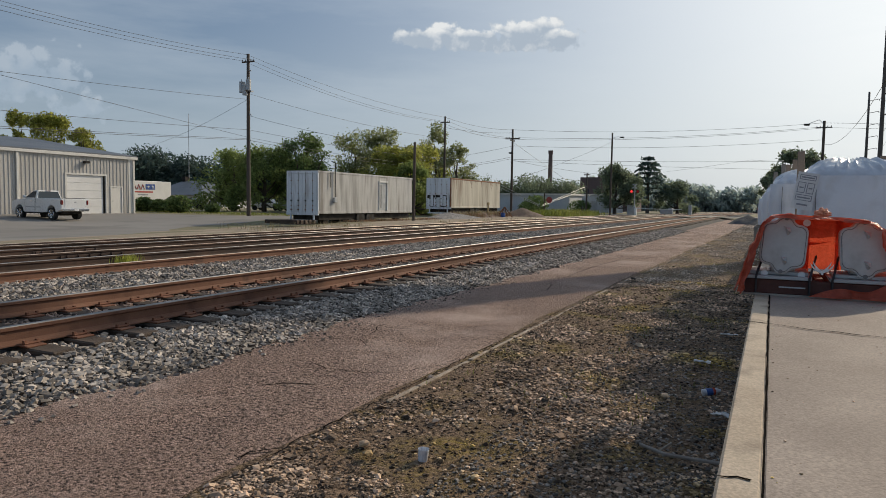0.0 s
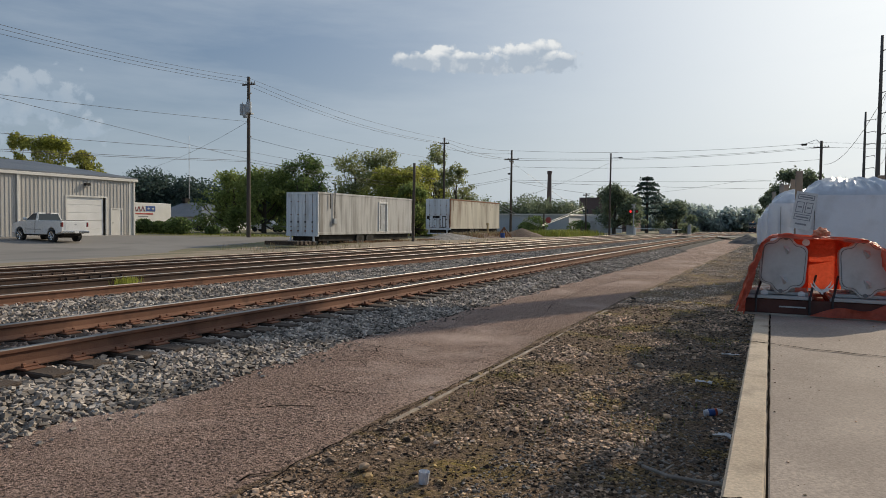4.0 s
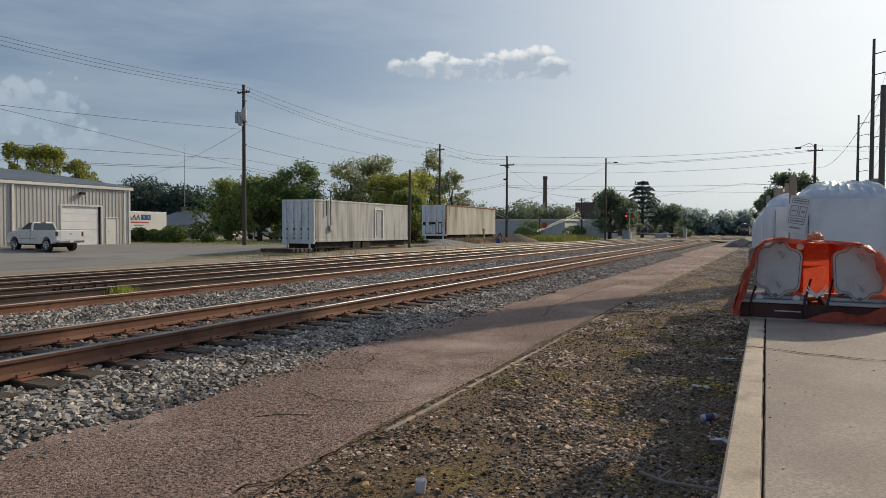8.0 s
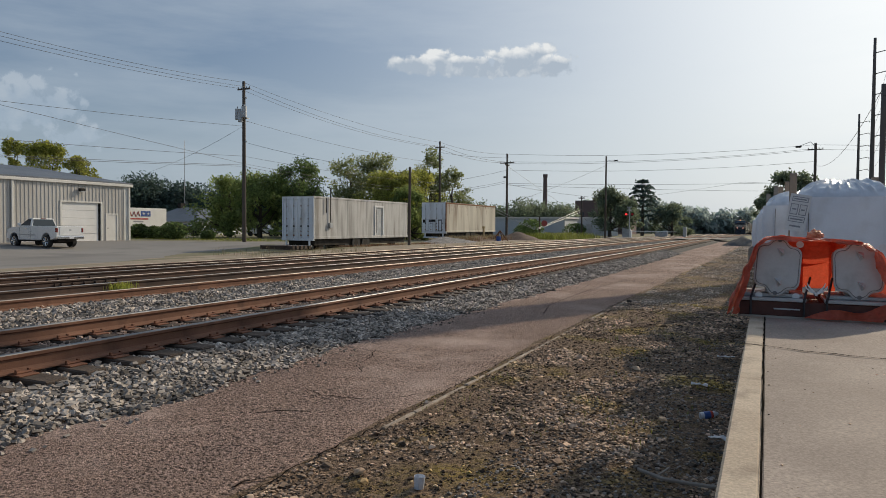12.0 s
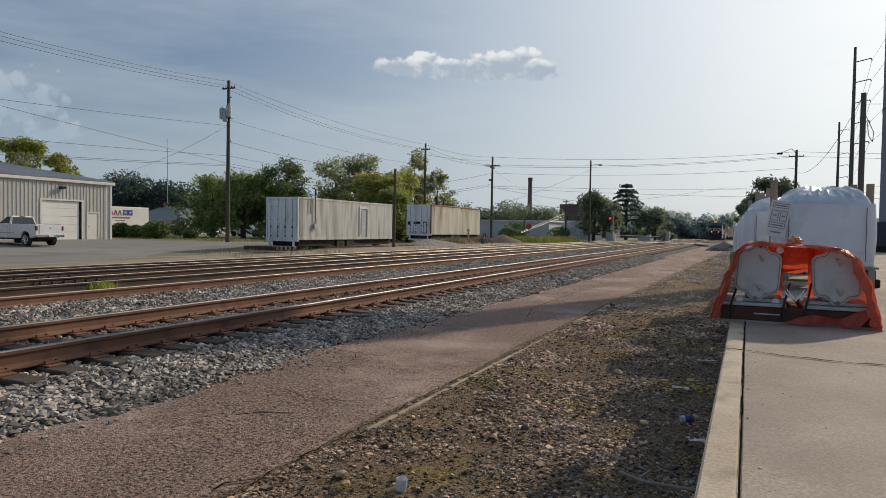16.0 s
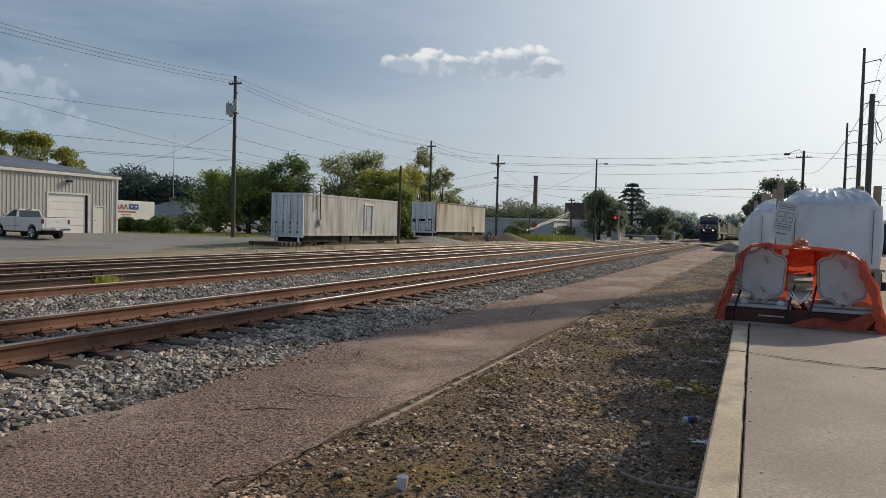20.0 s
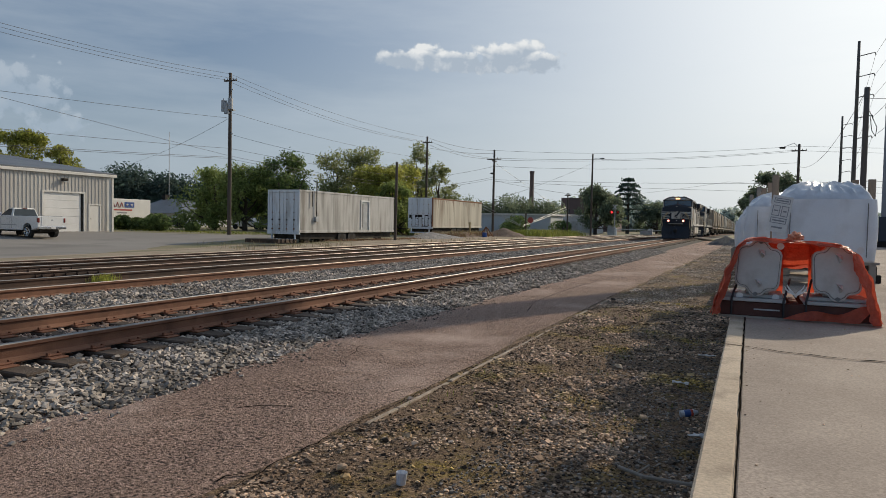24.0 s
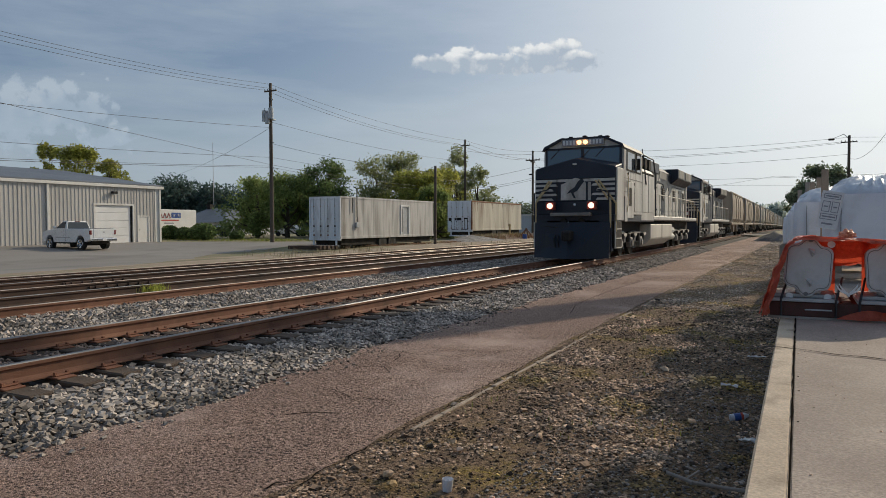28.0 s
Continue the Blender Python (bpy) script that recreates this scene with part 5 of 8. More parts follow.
def lobes_points(rng, lobes, n, shell=0.75):
    """n points spread over a set of ellipsoid lobes (x, y, z, rx, rz), mostly near their skins."""
    lobes = np.asarray(lobes, float)
    w = lobes[:, 3] ** 2
    pick = rng.choice(len(lobes), n, p=w / w.sum())
    d = rng.normal(size=(n, 3))
    d /= np.linalg.norm(d, axis=1, keepdims=True)
    r = shell + (1.12 - shell) * rng.random(n)
    r[rng.random(n) < 0.15] *= 0.6
    L = lobes[pick]
    return L[:, :3] + d * r[:, None] * np.column_stack([L[:, 3], L[:, 3], L[:, 4]])


def tree(x, y, top, rad, leaf, label, n=5200, size=0.26, trunk=0.3, bare=0.25, nl=14, seed=1, name="tree", group="", squash=0.75, mx=1.0):
    rng = np.random.default_rng(seed)
    z0 = ground_z(x, y) - 0.1
    h = top - z0
    t = thing(name, label, "tree", pose(x, y, z0), group)
    lobes = []
    nl, n = int(nl * 2.6), int(n * 1.6)
    for i in range(nl):
        a, k = rng.uniform(0, 2 * math.pi), rng.random()
        zz = h * (bare + (0.93 - bare) * k)
        wide = rad * 1.3 * (1.0 - 0.5 * abs(k - 0.35) ** 1.2 - 0.3 * k) * math.sqrt(rng.uniform(0.05, 1.0))
        lr = rad * rng.uniform(0.16, 0.38)
        lobes.append((math.cos(a) * wide * mx, math.sin(a) * wide, min(zz, h - lr * squash), lr, lr * squash))
    lobes.append((rng.uniform(-0.2, 0.2) * rad, 0, h - rad * 0.28, rad * 0.34, rad * 0.3))
    b = bmesh.new()
    k = 5
    pts = [Vector((0.05 * h * math.sin(i * 1.3 + seed) * i / k * 0.4, 0.04 * h * math.cos(i * 2.1) * i / k * 0.4, h * 0.72 * i / k)) for i in range(k + 1)]
    for i in range(k):
        tube(b, pts[i], pts[i + 1], trunk * (1 - 0.75 * i / k), trunk * (1 - 0.75 * (i + 1) / k), 8)
    part("trunk", b, M["bark"], t, smooth=True)
    for lx, ly, lz, lr, _ in lobes[:9]:
        b = bmesh.new()
        s = pts[min(k, max(1, int(lz / h * k * 0.75)))]
        mid = s.lerp(Vector((lx, ly, lz)), 0.5) + Vector((0, 0, -0.06 * h))
        tube(b, s, mid, trunk * 0.35, trunk * 0.24, 6)
        tube(b, mid, (lx, ly, lz), trunk * 0.24, trunk * 0.08, 6)
        part("limb", b, M["bark"], t)
    pts = lobes_points(rng, lobes, n, 0.5)
    pts += rng.normal(size=pts.shape) * 0.05 * rad
    ob = quads("crown", pts, 0.68 * size * rng.uniform(0.55, 1.25, n), rng, leaf, t)
    return t


def cedar(x, y, top, seed=3):
    """A dark conifer with flat tiers of drooping boughs."""
    rng = np.random.default_rng(seed)
    z0 = ground_z(x, y) - 0.1
    h = top - z0
    t = thing("cedar_tree", "dark cedar with flat spreading tiers of branches", "tree", pose(x, y, z0))
    b = bmesh.new()
    tube(b, (0, 0, 0), (0, 0, h * 0.95), 0.35, 0.06, 10)
    part("trunk", b, M["bark"], t)
    pts = []
    tiers = 8
    for k in range(tiers):
        z = h * (0.36 + 0.61 * k / (tiers - 1))
        r = (0.9 + 4.6 * ((tiers - 1 - k) / (tiers - 1)) ** 0.7) * rng.uniform(0.85, 1.1)
        for j in range(8):
            a = j * 0.785 + rng.uniform(-0.35, 0.35) + k
            rr = r * rng.uniform(0.65, 1.1)
            b = bmesh.new()
            c, s_ = math.cos(a), math.sin(a)
            mid, e = Vector((c * rr * 0.55, s_ * rr * 0.55, z + 0.25)), Vector((c * rr, s_ * rr, z - 0.20 * rr))
            tube(b, (0, 0, z - 0.15), mid, 0.08, 0.05, 5)
            tube(b, mid, e, 0.05, 0.02, 5)
            part("bough", b, M["bark"], t)
            m = 62
            u = rng.random(m) ** 0.55
            sp = rng.normal(size=m) * (0.18 + 0.42 * u)
            zc = np.where(u < 0.55, z - 0.15 + 0.43 * u / 0.55, z + 0.28 + (e.z - z - 0.28) * (u - 0.55) / 0.45)
            pts.append(np.column_stack([c * rr * u - s_ * sp, s_ * rr * u + c * sp, zc + rng.normal(size=m) * 0.05 - 0.05]))
    pts = np.concatenate(pts)
    quads("crown", pts, 0.25 * rng.uniform(0.5, 1.2, len(pts)), rng, M["hazed_wood"], t)
    return t


def wood_line(name, x0, y0, x1, y1, base, top, n, leaf, size, label, seed, depth=12.0, low=0.55):
    """A far wood: lobes along a line, one mesh."""
    rng = np.random.default_rng(seed)
    length = math.hypot(x1 - x0, y1 - y0)
    m = max(6, int(length / (top - base) * 7))
    lobes = []
    for i in range(m):
        k = rng.random()
        hh = (top - base) * rng.uniform(low, 1.0) * (0.85 + 0.15 * math.sin(7 * k) if low < 0.7 else 1.0)
        r = hh * rng.uniform(0.28, 0.42)
        lobes.append((x0 + (x1 - x0) * k + rng.normal() * depth * 0.3, y0 + (y1 - y0) * k + rng.normal() * depth * 0.3, base + hh - r, r, r))
        lobes.append((x0 + (x1 - x0) * k + rng.normal() * 2, y0 + (y1 - y0) * k + rng.normal() * 2, base + hh * 0.35, r * 1.2, hh * 0.35))
    pts = lobes_points(rng, lobes, n, 0.55)
    ob = quads(name, pts, size * rng.uniform(0.6, 1.3, n), rng, leaf)
    return tagged(ob, label, "woods", kind="stuff")


def build_trees():
    g = "trees behind the trailers"
    for k, (x, y, top, rad) in enumerate(((-90.0, 57.0, 12.9, 2.1), (-86.2, 59.0, 12.6, 3.2), (-82.2, 61.0, 10.7, 2.3))):
        tree(x, y, top, rad, M["leaf_light"], "tall airy yellow-green tree behind the shed", int(1500 * rad), 0.27, seed=11 + k, nl=13, bare=0.40, squash=0.85)
    tree(-53.6, 58.0, 7.0, 3.5, M["leaf_mid"], "broad green tree with low branches", 5200, 0.24, seed=22, group=g, nl=18, bare=0.12)
    tree(-49.8, 58.5, 7.4, 3.3, M["leaf_mid"], "broad green tree behind the trailer", 5000, 0.24, seed=23, group=g, nl=16, bare=0.12)
    tree(-46.3, 61.0, 9.1, 3.1, M["leaf_dark"], "dark green leafy tree behind the trailer", 6500, 0.22, seed=24, group=g, nl=16, bare=0.2)
    tree(-44.2, 68.0, 9.8, 3.4, M["leaf_dry"], "thin grey-green tree with sparse foliage", 4600, 0.22, seed=25, group=g, nl=14)
    tree(-41.0, 68.5, 10.2, 3.1, M["leaf_dry"], "thin grey-green tree with sparse foliage", 4200, 0.22, seed=26, group=g, nl=14)
    tree(-38.3, 65.0, 7.6, 3.2, M["leaf_light"], "bright green bushy tree behind the trailers", 6000, 0.22, seed=27, group=g, nl=16, bare=0.1)
    tree(-35.0, 62.5, 7.3, 2.8, M["leaf_light"], "bright green bushy tree behind the trailers", 5600, 0.22, seed=28, group=g, nl=14, bare=0.05)
    tree(-32.5, 60.5, 5.6, 2.3, M["leaf_mid"], "green bush between the trailers", 4200, 0.2, seed=29, group=g, nl=12, bare=0.02)
    tree(-40.0, 80.5, 12.1, 2.5, M["leaf_dry"], "tall airy tree with sparse grey-green leaves", 2600, 0.24, seed=30, group=g, nl=16, mx=0.8)
    tree(-37.5, 82.0, 9.5, 2.2, M["leaf_dry"], "tall airy tree with sparse grey-green leaves", 1900, 0.24, seed=31, group=g, nl=12)
    tree(-48.3, 63.5, 7.0, 3.4, M["leaf_dark"], "dark green leafy tree behind the trailer", 5200, 0.24, seed=33, group=g, nl=16, bare=0.08)
    tree(-36.3, 70.0, 8.2, 3.0, M["leaf_light"], "bright green bushy tree behind the trailers", 5200, 0.22, seed=34, group=g, nl=14, bare=0.08)
    tree(-20.9, 101.4, 7.7, 3.2, M["hazed_leaves"], "broad loose street tree beside the crossing", 4600, 0.28, seed=41, nl=13, bare=0.2)
    tree(-18.8, 103.0, 5.6, 2.0, M["hazed_leaves"], "round street tree beside the crossing", 3000, 0.28, seed=42, nl=12, bare=0.3)
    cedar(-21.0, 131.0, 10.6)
    tree(-15.8, 132.0, 6.2, 3.4, M["hazed_leaves"], "dark leafy tree beyond the crossing", 4200, 0.34, seed=45, nl=14, bare=0.05)
    tree(4.2, 134.0, 11.8, 4.4, M["hazed_leaves"], "large dark tree behind the bulk bags", 6000, 0.42, seed=43, nl=18, bare=0.2)
    tree(0.6, 138.0, 8.4, 3.2, M["hazed_leaves"], "dark tree at the end of the dock", 3600, 0.42, seed=44, nl=12, bare=0.2)
    wood_line("woods", -172, 118, -112, 147, 0, 14.9, 60000, M["hazed_wood"], 0.42, "dark wooded rise beyond the shed", 51, 10, 0.82)
    wood_line("woods", -130, 150, -60, 175, 0, 9.5, 22000, M["hazed_wood"], 0.8, "far dark line of trees", 52)
    wood_line("woods", -56, 119, -37, 134, 0, 7.8, 28000, M["hazed_leaves"], 0.22, "green trees behind the warehouse", 53, 5, 0.75)
    wood_line("woods", -70, 250, -40, 260, -1, 12.0, 5000, M["leaf_hazed"], 1.0, "far green trees", 54)
    wood_line("woods", -46, 300, -8, 330, -1.6, 15.0, 10000, M["leaf_hazed"], 1.0, "far green trees along the line", 55)
    wood_line("woods", -12, 430, 16, 440, -1.6, 15.0, 6000, M["leaf_hazed"], 1.2, "far hazy trees at the end of the tracks", 56)
    wood_line("woods", 16, 380, 120, 340, -1.6, 12.0, 7000, M["leaf_hazed"], 1.2, "far hazy trees", 57)
    wood_line("woods", -600, 500, 500, 900, -2, 16.0, 24000, M["leaf_hazed"], 3.0, "low wooded horizon", 58, 60)


def bush(x, y, r, h, leaf, label, seed):
    rng = np.random.default_rng(seed)
    z0 = ground_z(x, y)
    t = thing("bush", label, "bush", pose(x, y, z0), "clipped bushes by the yard")
    b = bmesh.new()
    for k in range(5):
        a = k * 1.26
        tube(b, (0, 0, -0.05), (math.cos(a) * r * 0.5, math.sin(a) * r * 0.5, h * 0.6), 0.03, 0.012, 5)
    part("stem", b, M["bark"], t)
    pts = lobes_points(rng, [(0, 0, h * 0.48, r, h * 0.5), (r * 0.3, 0.1, h * 0.55, r * 0.7, h * 0.42)], 1700, 0.8)
    pts[:, 2] = np.abs(pts[:, 2])
    quads("foliage", pts, 0.13 * rng.uniform(0.6, 1.3, len(pts)), rng, leaf, t)


def tufts(name, places, height, blades, material, label, seed, spread=0.25, width=0.012):
    """Grass and weeds: thin bent blades, one mesh a patch."""
    rng = np.random.default_rng(seed)
    verts, faces = [], []
    for x, y, z in places:
        for _ in range(blades):
            bx, by = x + rng.normal() * spread, y + rng.normal() * spread
            h = height * rng.uniform(0.45, 1.15)
            a = rng.uniform(0, 2 * math.pi)
            dx, dy = math.cos(a) * h * rng.uniform(0.1, 0.6), math.sin(a) * h * rng.uniform(0.1, 0.6)
            wx, wy = -math.sin(a) * width, math.cos(a) * width
            k = len(verts)
            verts += [(bx - wx, by - wy, z), (bx + wx, by + wy, z), (bx + dx * 0.4 + wx * 0.7, by + dy * 0.4 + wy * 0.7, z + h * 0.6), (bx + dx * 0.4 - wx * 0.7, by + dy * 0.4 - wy * 0.7, z + h * 0.6), (bx + dx, by + dy, z + h)]
            faces += [(k, k + 1, k + 2, k + 3), (k + 3, k + 2, k + 4)]
    return tagged(raw(name, verts, faces, material), label, "grass", kind="stuff")


build_trees()
for i, (x, y, r, h) in enumerate(((-48.9, 45.7, 1.15, 1.55), (-51.7, 47.0, 0.75, 1.1), (-53.3, 47.4, 0.75, 1.15), (-55.6, 47.6, 0.9, 1.35), (-46.6, 47.6, 0.6, 0.8))):
    bush(x, y, r, h, M["leaf_dark"], "clipped round green bush beside the shed", 60 + i)


for x, y, r, h in ((-29.7, 91.0, 1.7, 2.5), (-25.5, 98.7, 1.6, 2.0), (-31.5, 93.0, 1.3, 1.6)):
    bush(x, y, r, h, M["leaf_dark"], "dark green bush in front of the warehouse", int(90 + x))


def build_grass():
    rng = random.Random(8)
    tufts("grass_tuft", [(-12.25 + rng.uniform(-0.10, 0.10), 10.1 + rng.uniform(-0.17, 0.17), 0.22) for _ in range(8)], 0.20, 40, M["bright_grass"], "bright yellow-green grass tuft between old rails", 1, 0.09, 0.007)
    tufts("dry_weeds", [(-18.6 - rng.random() * 4.0, 22 + rng.random() * 9, 0.28) for _ in range(30)], 0.34, 14, M["weeds"], "tall dry weeds at the edge of the yard", 2, 0.22, 0.006)
    tufts("verge_grass", [(-20 - rng.random() * 5, 72 + rng.random() * 16, ground_z(-22, 80)) for _ in range(170)], 0.75, 22, M["grass"], "tall yellow-green grass beside the far siding", 3, 0.5, 0.03)
    tufts("dry_weeds", [(-24 - rng.random() * 3.0, 55 + rng.random() * 14, 0.3) for _ in range(110)], 0.6, 16, M["weeds"], "dry weeds in front of the cream trailer", 4, 0.4, 0.018)
    tufts("yard_verge", [(-52 + rng.random() * 18, 43.5 + rng.random() * 8, 0.34) for _ in range(260)], 0.10, 9, M["grass"], "short yellow-green lawn strip", 5, 0.5, 0.03)
    tufts("brown_weeds", [(-23.6 - rng.random() * 1.2, 37 + rng.random() * 14, 0.30) for _ in range(80)], 0.13, 12, M["brown_weeds"], "reddish-brown dead weeds along the white trailer", 8, 0.3, 0.016)
    tufts("brown_weeds", [(-24.0 - rng.random() * 1.8, 56 + rng.random() * 12, 0.36) for _ in range(100)], 0.42, 14, M["brown_weeds"], "reddish-brown dead weeds in front of the cream trailer", 9, 0.4, 0.02)
    tufts("path_grass", [(-2.7 + rng.random() * 2.2, 5 + rng.random() * 9, 0.02) for _ in range(40)], 0.06, 8, M["grass"], "small grass blades in the dirt", 6, 0.10, 0.003)
    tufts("dry_weeds", [(-18.6 - rng.random() * 2.0, 40 + rng.random() * 25, 0.3) for _ in range(34)], 0.22, 8, M["weeds"], "low dry weeds along the sidings", 7, 0.4, 0.014)


build_grass()


# ---- buildings and far things ----
def build_far():
    van = thing("storage_trailer", "white box trailer with red and blue lettering panel", "trailer")
    part("body", box(-66.4, -63.0, 48.0, 57.9, 0.85, 3.5, 0.05), M["white_paint"], van)
    part("undercarriage", box(-66.0, -63.4, 49.0, 57.0, 0.3, 0.85), M["under"], van)
    part("logo_panel", box(-63.0, -62.985, 54.3, 55.6, 2.55, 3.15), M["blue_print"], van, "blue panel")
    for k in range(2):
        b = bmesh.new()
        for i in range(5):
            a = i * 2 * math.pi / 5
            tube(b, (-62.98, 54.65 + k * 0.62, 2.85), (-62.975, 54.65 + k * 0.62 + 0.2 * math.sin(a), 2.85 + 0.2 * math.cos(a)), 0.05, 0.015, 5)
        part("star", b, M["label"], van)
    for k in range(3):
        y = 52.62 + k * 0.54
        b = bmesh.new()
        bar(b, [(-62.985, y, 2.55), (-62.985, y + 0.22, 3.1), (-62.985, y + 0.44, 2.55)], 0.045, 4)
        part("red_letter_bar", b, M["red_print"], van)
    part("print_bar", box(-63.0, -62.985, 52.6, 55.3, 2.2, 2.36), M["red_print"], van)
    part("print_bar", box(-63.0, -62.985, 53.3, 54.6, 1.9, 2.02), M["ink"], van)
    house = thing("house", "small house with a grey hipped roof behind bushes", "house")
    part("wall", box(-80, -70, 70, 80, 0.3, 2.2), M["trim"], house)
    b = bmesh.new()
    vs = [b.verts.new(p) for p in ((-80.6, 69.4, 2.1), (-69.9, 69.4, 2.1), (-69.4, 80.6, 2.1), (-80.6, 80.6, 2.1), (-79.0, 75, 4.25), (-75.3, 75, 4.25))]
    for f in ((0, 1, 5, 4), (1, 2, 5), (2, 3, 4, 5), (3, 0, 4), (0, 3, 2, 1)):
        b.faces.new([vs[i] for i in f])
    roof = part("roof", b, M["shed_roof"], house)
    part("chimney", box(-78.9, -78.3, 74.6, 75.4, 4.0, 4.85), M["under"], roof)
    wh = thing("warehouse", "low pale blue-grey warehouse with a flat roof", "warehouse")
    part("wall", box(-46.0, -29.5, 108, 116, 0.2, 3.1), M["pale_wall"], wh)
    part("wall", box(-31, -24.5, 118, 126, 0.0, 3.25), M["pale_wall"], wh)
    part("roof", box(-46.3, -29.2, 107.7, 116.3, 3.1, 3.35), M["trim"], wh)
    part("roof", box(-31.3, -24.2, 117.7, 126.3, 3.25, 3.5), M["trim"], wh)
    for x in (-28.5, -26.6):
        part("door", box(x, x + 1.2, 117.94, 118.0, 0.0, 2.3), M["galv"], wh)
    br = thing("brick_building", "old red-brown brick mill building", "building")
    part("wall", box(-42, -30, 163, 178, -0.2, 8.2), M["brick"], br)
    part("parapet", box(-37.7, -29.9, 162.8, 178.2, 8.2, 8.85), M["brick"], br)
    for k in range(4):
        w = part("window", box(-41.2 + k * 2.9, -39.9 + k * 2.9, 162.93, 163.0, 3.0, 5.4), M["glass"], br)
        part("sill", box(-41.3 + k * 2.9, -39.8 + k * 2.9, 162.85, 163.0, 2.85, 3.0), M["trim"], w)
    ch = thing("brick_chimney", "tall dark brick factory chimney", "chimney", pose(-88.4, 290.8, 0))
    b = bmesh.new()
    tube(b, (0, 0, -1), (0, 0, 24.4), 1.25, 0.82, 16)
    part("shaft", b, M["brick"], ch, smooth=False)
    b = bmesh.new()
    tube(b, (0, 0, 23.6), (0, 0, 25.0), 1.02, 1.05, 16)
    part("rim", b, M["brick"], ch)
    # grey tower with a navy base, at the dock's far end
    gb = thing("grey_tower", "tall plain grey tower with a navy-blue base", "tower")

    def block(name, x0, x1, y0, y1, z0, z1, mat, label=""):
        lean = 0.148 * (y1 - y0)
        return part(name, prism([(x0, y0), (x1, y0 - 0.2), (x1 + lean, y1), (x0 + lean, y1)], "z", z0, z1, 0.02), mat, gb, label)

    block("wall", 5.22, 6.6, 35.2, 36.6, 2.28, 19.0, M["grey_wall"])
    block("base", 5.14, 6.7, 35.12, 36.7, SLAB + 0.25, 2.28, M["blue_base"], "navy base band")
    block("skirting", 5.10, 6.75, 35.06, 36.75, SLAB - 0.05, SLAB + 0.24, M["under"])
    for z in (7.2, 11.4, 15.6):
        block("seam", 5.20, 6.62, 35.17, 36.62, z, z + 0.05, M["blue_base"])
    for i in range(5):
        part("bolt", box(5.3 + i * 0.35, 5.42 + i * 0.35, 34.92, 35.02, SLAB, SLAB + 0.2, 0.02), M["under"], gb)
    # crossing signals
    for x, y, label in ((-17.6, 98.6, "railway crossing signal with red lamps lit"),):
        z0 = ground_z(x, y)
        sg = thing("crossing_signal", label, "crossing signal", pose(x, y, z0), "crossing signals")
        b = bmesh.new()
        tube(b, (0, 0, 0), (0, 0, 4.4), 0.08, 0.07, 10)
        part("mast", b, M["galv"], sg)
        for s in (-1, 1):
            b = prism([(-0.45, -0.06), (0.45, -0.06), (0.45, 0.06), (-0.45, 0.06)], "y", -0.12, -0.09)
            bmesh.ops.rotate(b, verts=b.verts[:], cent=(0, 0, 0), matrix=Matrix.Rotation(radians(45 * s), 3, "Y"))
            bmesh.ops.translate(b, verts=b.verts[:], vec=(0, 0, 4.1))
            part("crossbuck", b, M["galv"], sg)
            b = bmesh.new()
            tube(b, (s * 0.42, -0.06, 3.35), (s * 0.42, -0.12, 3.35), 0.24, 0.24, 16)
            l = part("lamp_disc", b, M["under"], sg)
            b = bmesh.new()
            tube(b, (s * 0.42, -0.12, 3.35), (s * 0.42, -0.16, 3.35), 0.17, 0.15, 14)
            part("red_lens", b, M["red_on"] if s < 0 else M["red"], l, "glowing red lens" if s < 0 else "")
        part("lamp_bar", box(-0.5, 0.5, -0.05, 0.05, 3.3, 3.4), M["galv"], sg)
        part("gate_box", box(-0.22, 0.22, -0.2, 0.25, 0.6, 1.2, 0.03), M["galv"], sg)
    for x0, x1, y in ((-17.3, -11.5, 98.0),):
        b = tube(bmesh.new(), (x0, y, 1.2), (x1 + 0.4, y, 1.15), 0.06, 0.04, 6)
        box(x0 - 0.15, x0 + 0.15, y - 0.2, y + 0.2, 0.1, 1.3, 0.02, b)
        tagged(part("crossing_gate", b, M["white_paint"]), "lowered white crossing gate arm", "gate")
    cab = part("signal_cabinet", box(-18.9, -17.9, 100.2, 101.2, 0.1, 1.7, 0.04), M["galv"])
    tagged(cab, "silver railway signal cabinet", "cabinet")
    for x, y, w, h in ((-14.8, 112, 0.7, 1.3), (-16.3, 114, 1.3, 1.0), (-12.2, 116, 0.5, 1.9)):
        b = box(x, x + w, y, y + 0.8, dip(y), dip(y) + h, 0.05)
        tagged(part("signal_cabinet", b, M["galv"]), "small pale equipment cabinet near the crossing", "cabinet")
    st = thing("stop_sign", "red octagonal stop sign seen beside the grass", "sign", pose(-25.05, 82.3, ground_z(-25, 82)))
    part("post", tube(bmesh.new(), (0, 0, 0), (0, 0, 2.0), 0.035, 0.035, 8), M["galv"], st)
    part("plate", prism([(0.4 * math.cos(radians(22.5 + 45 * i)), 1.85 + 0.4 * math.sin(radians(22.5 + 45 * i))) for i in range(8)], "y", -0.06, -0.04), M["red_print"], st)
    for x, y, h in ((-22.6, 91.3, 3.9), (-26.2, 84.0, 3.0), (-21.4, 84.2, 1.3)):
        tagged(part("utility_post", tube(bmesh.new(), (x, y, ground_z(x, y)), (x, y, h), 0.11, 0.09, 8), M["pole"]), "short dark post near the crossing", "post")
    post = pole("utility_post", -23.35, 94.2, 6.05, 0.11, 0.09, M["pole"], "short dark pole with a small crossarm and pale guy wires", "utility pole")
    crossarm(post, 5.75, 0.45)
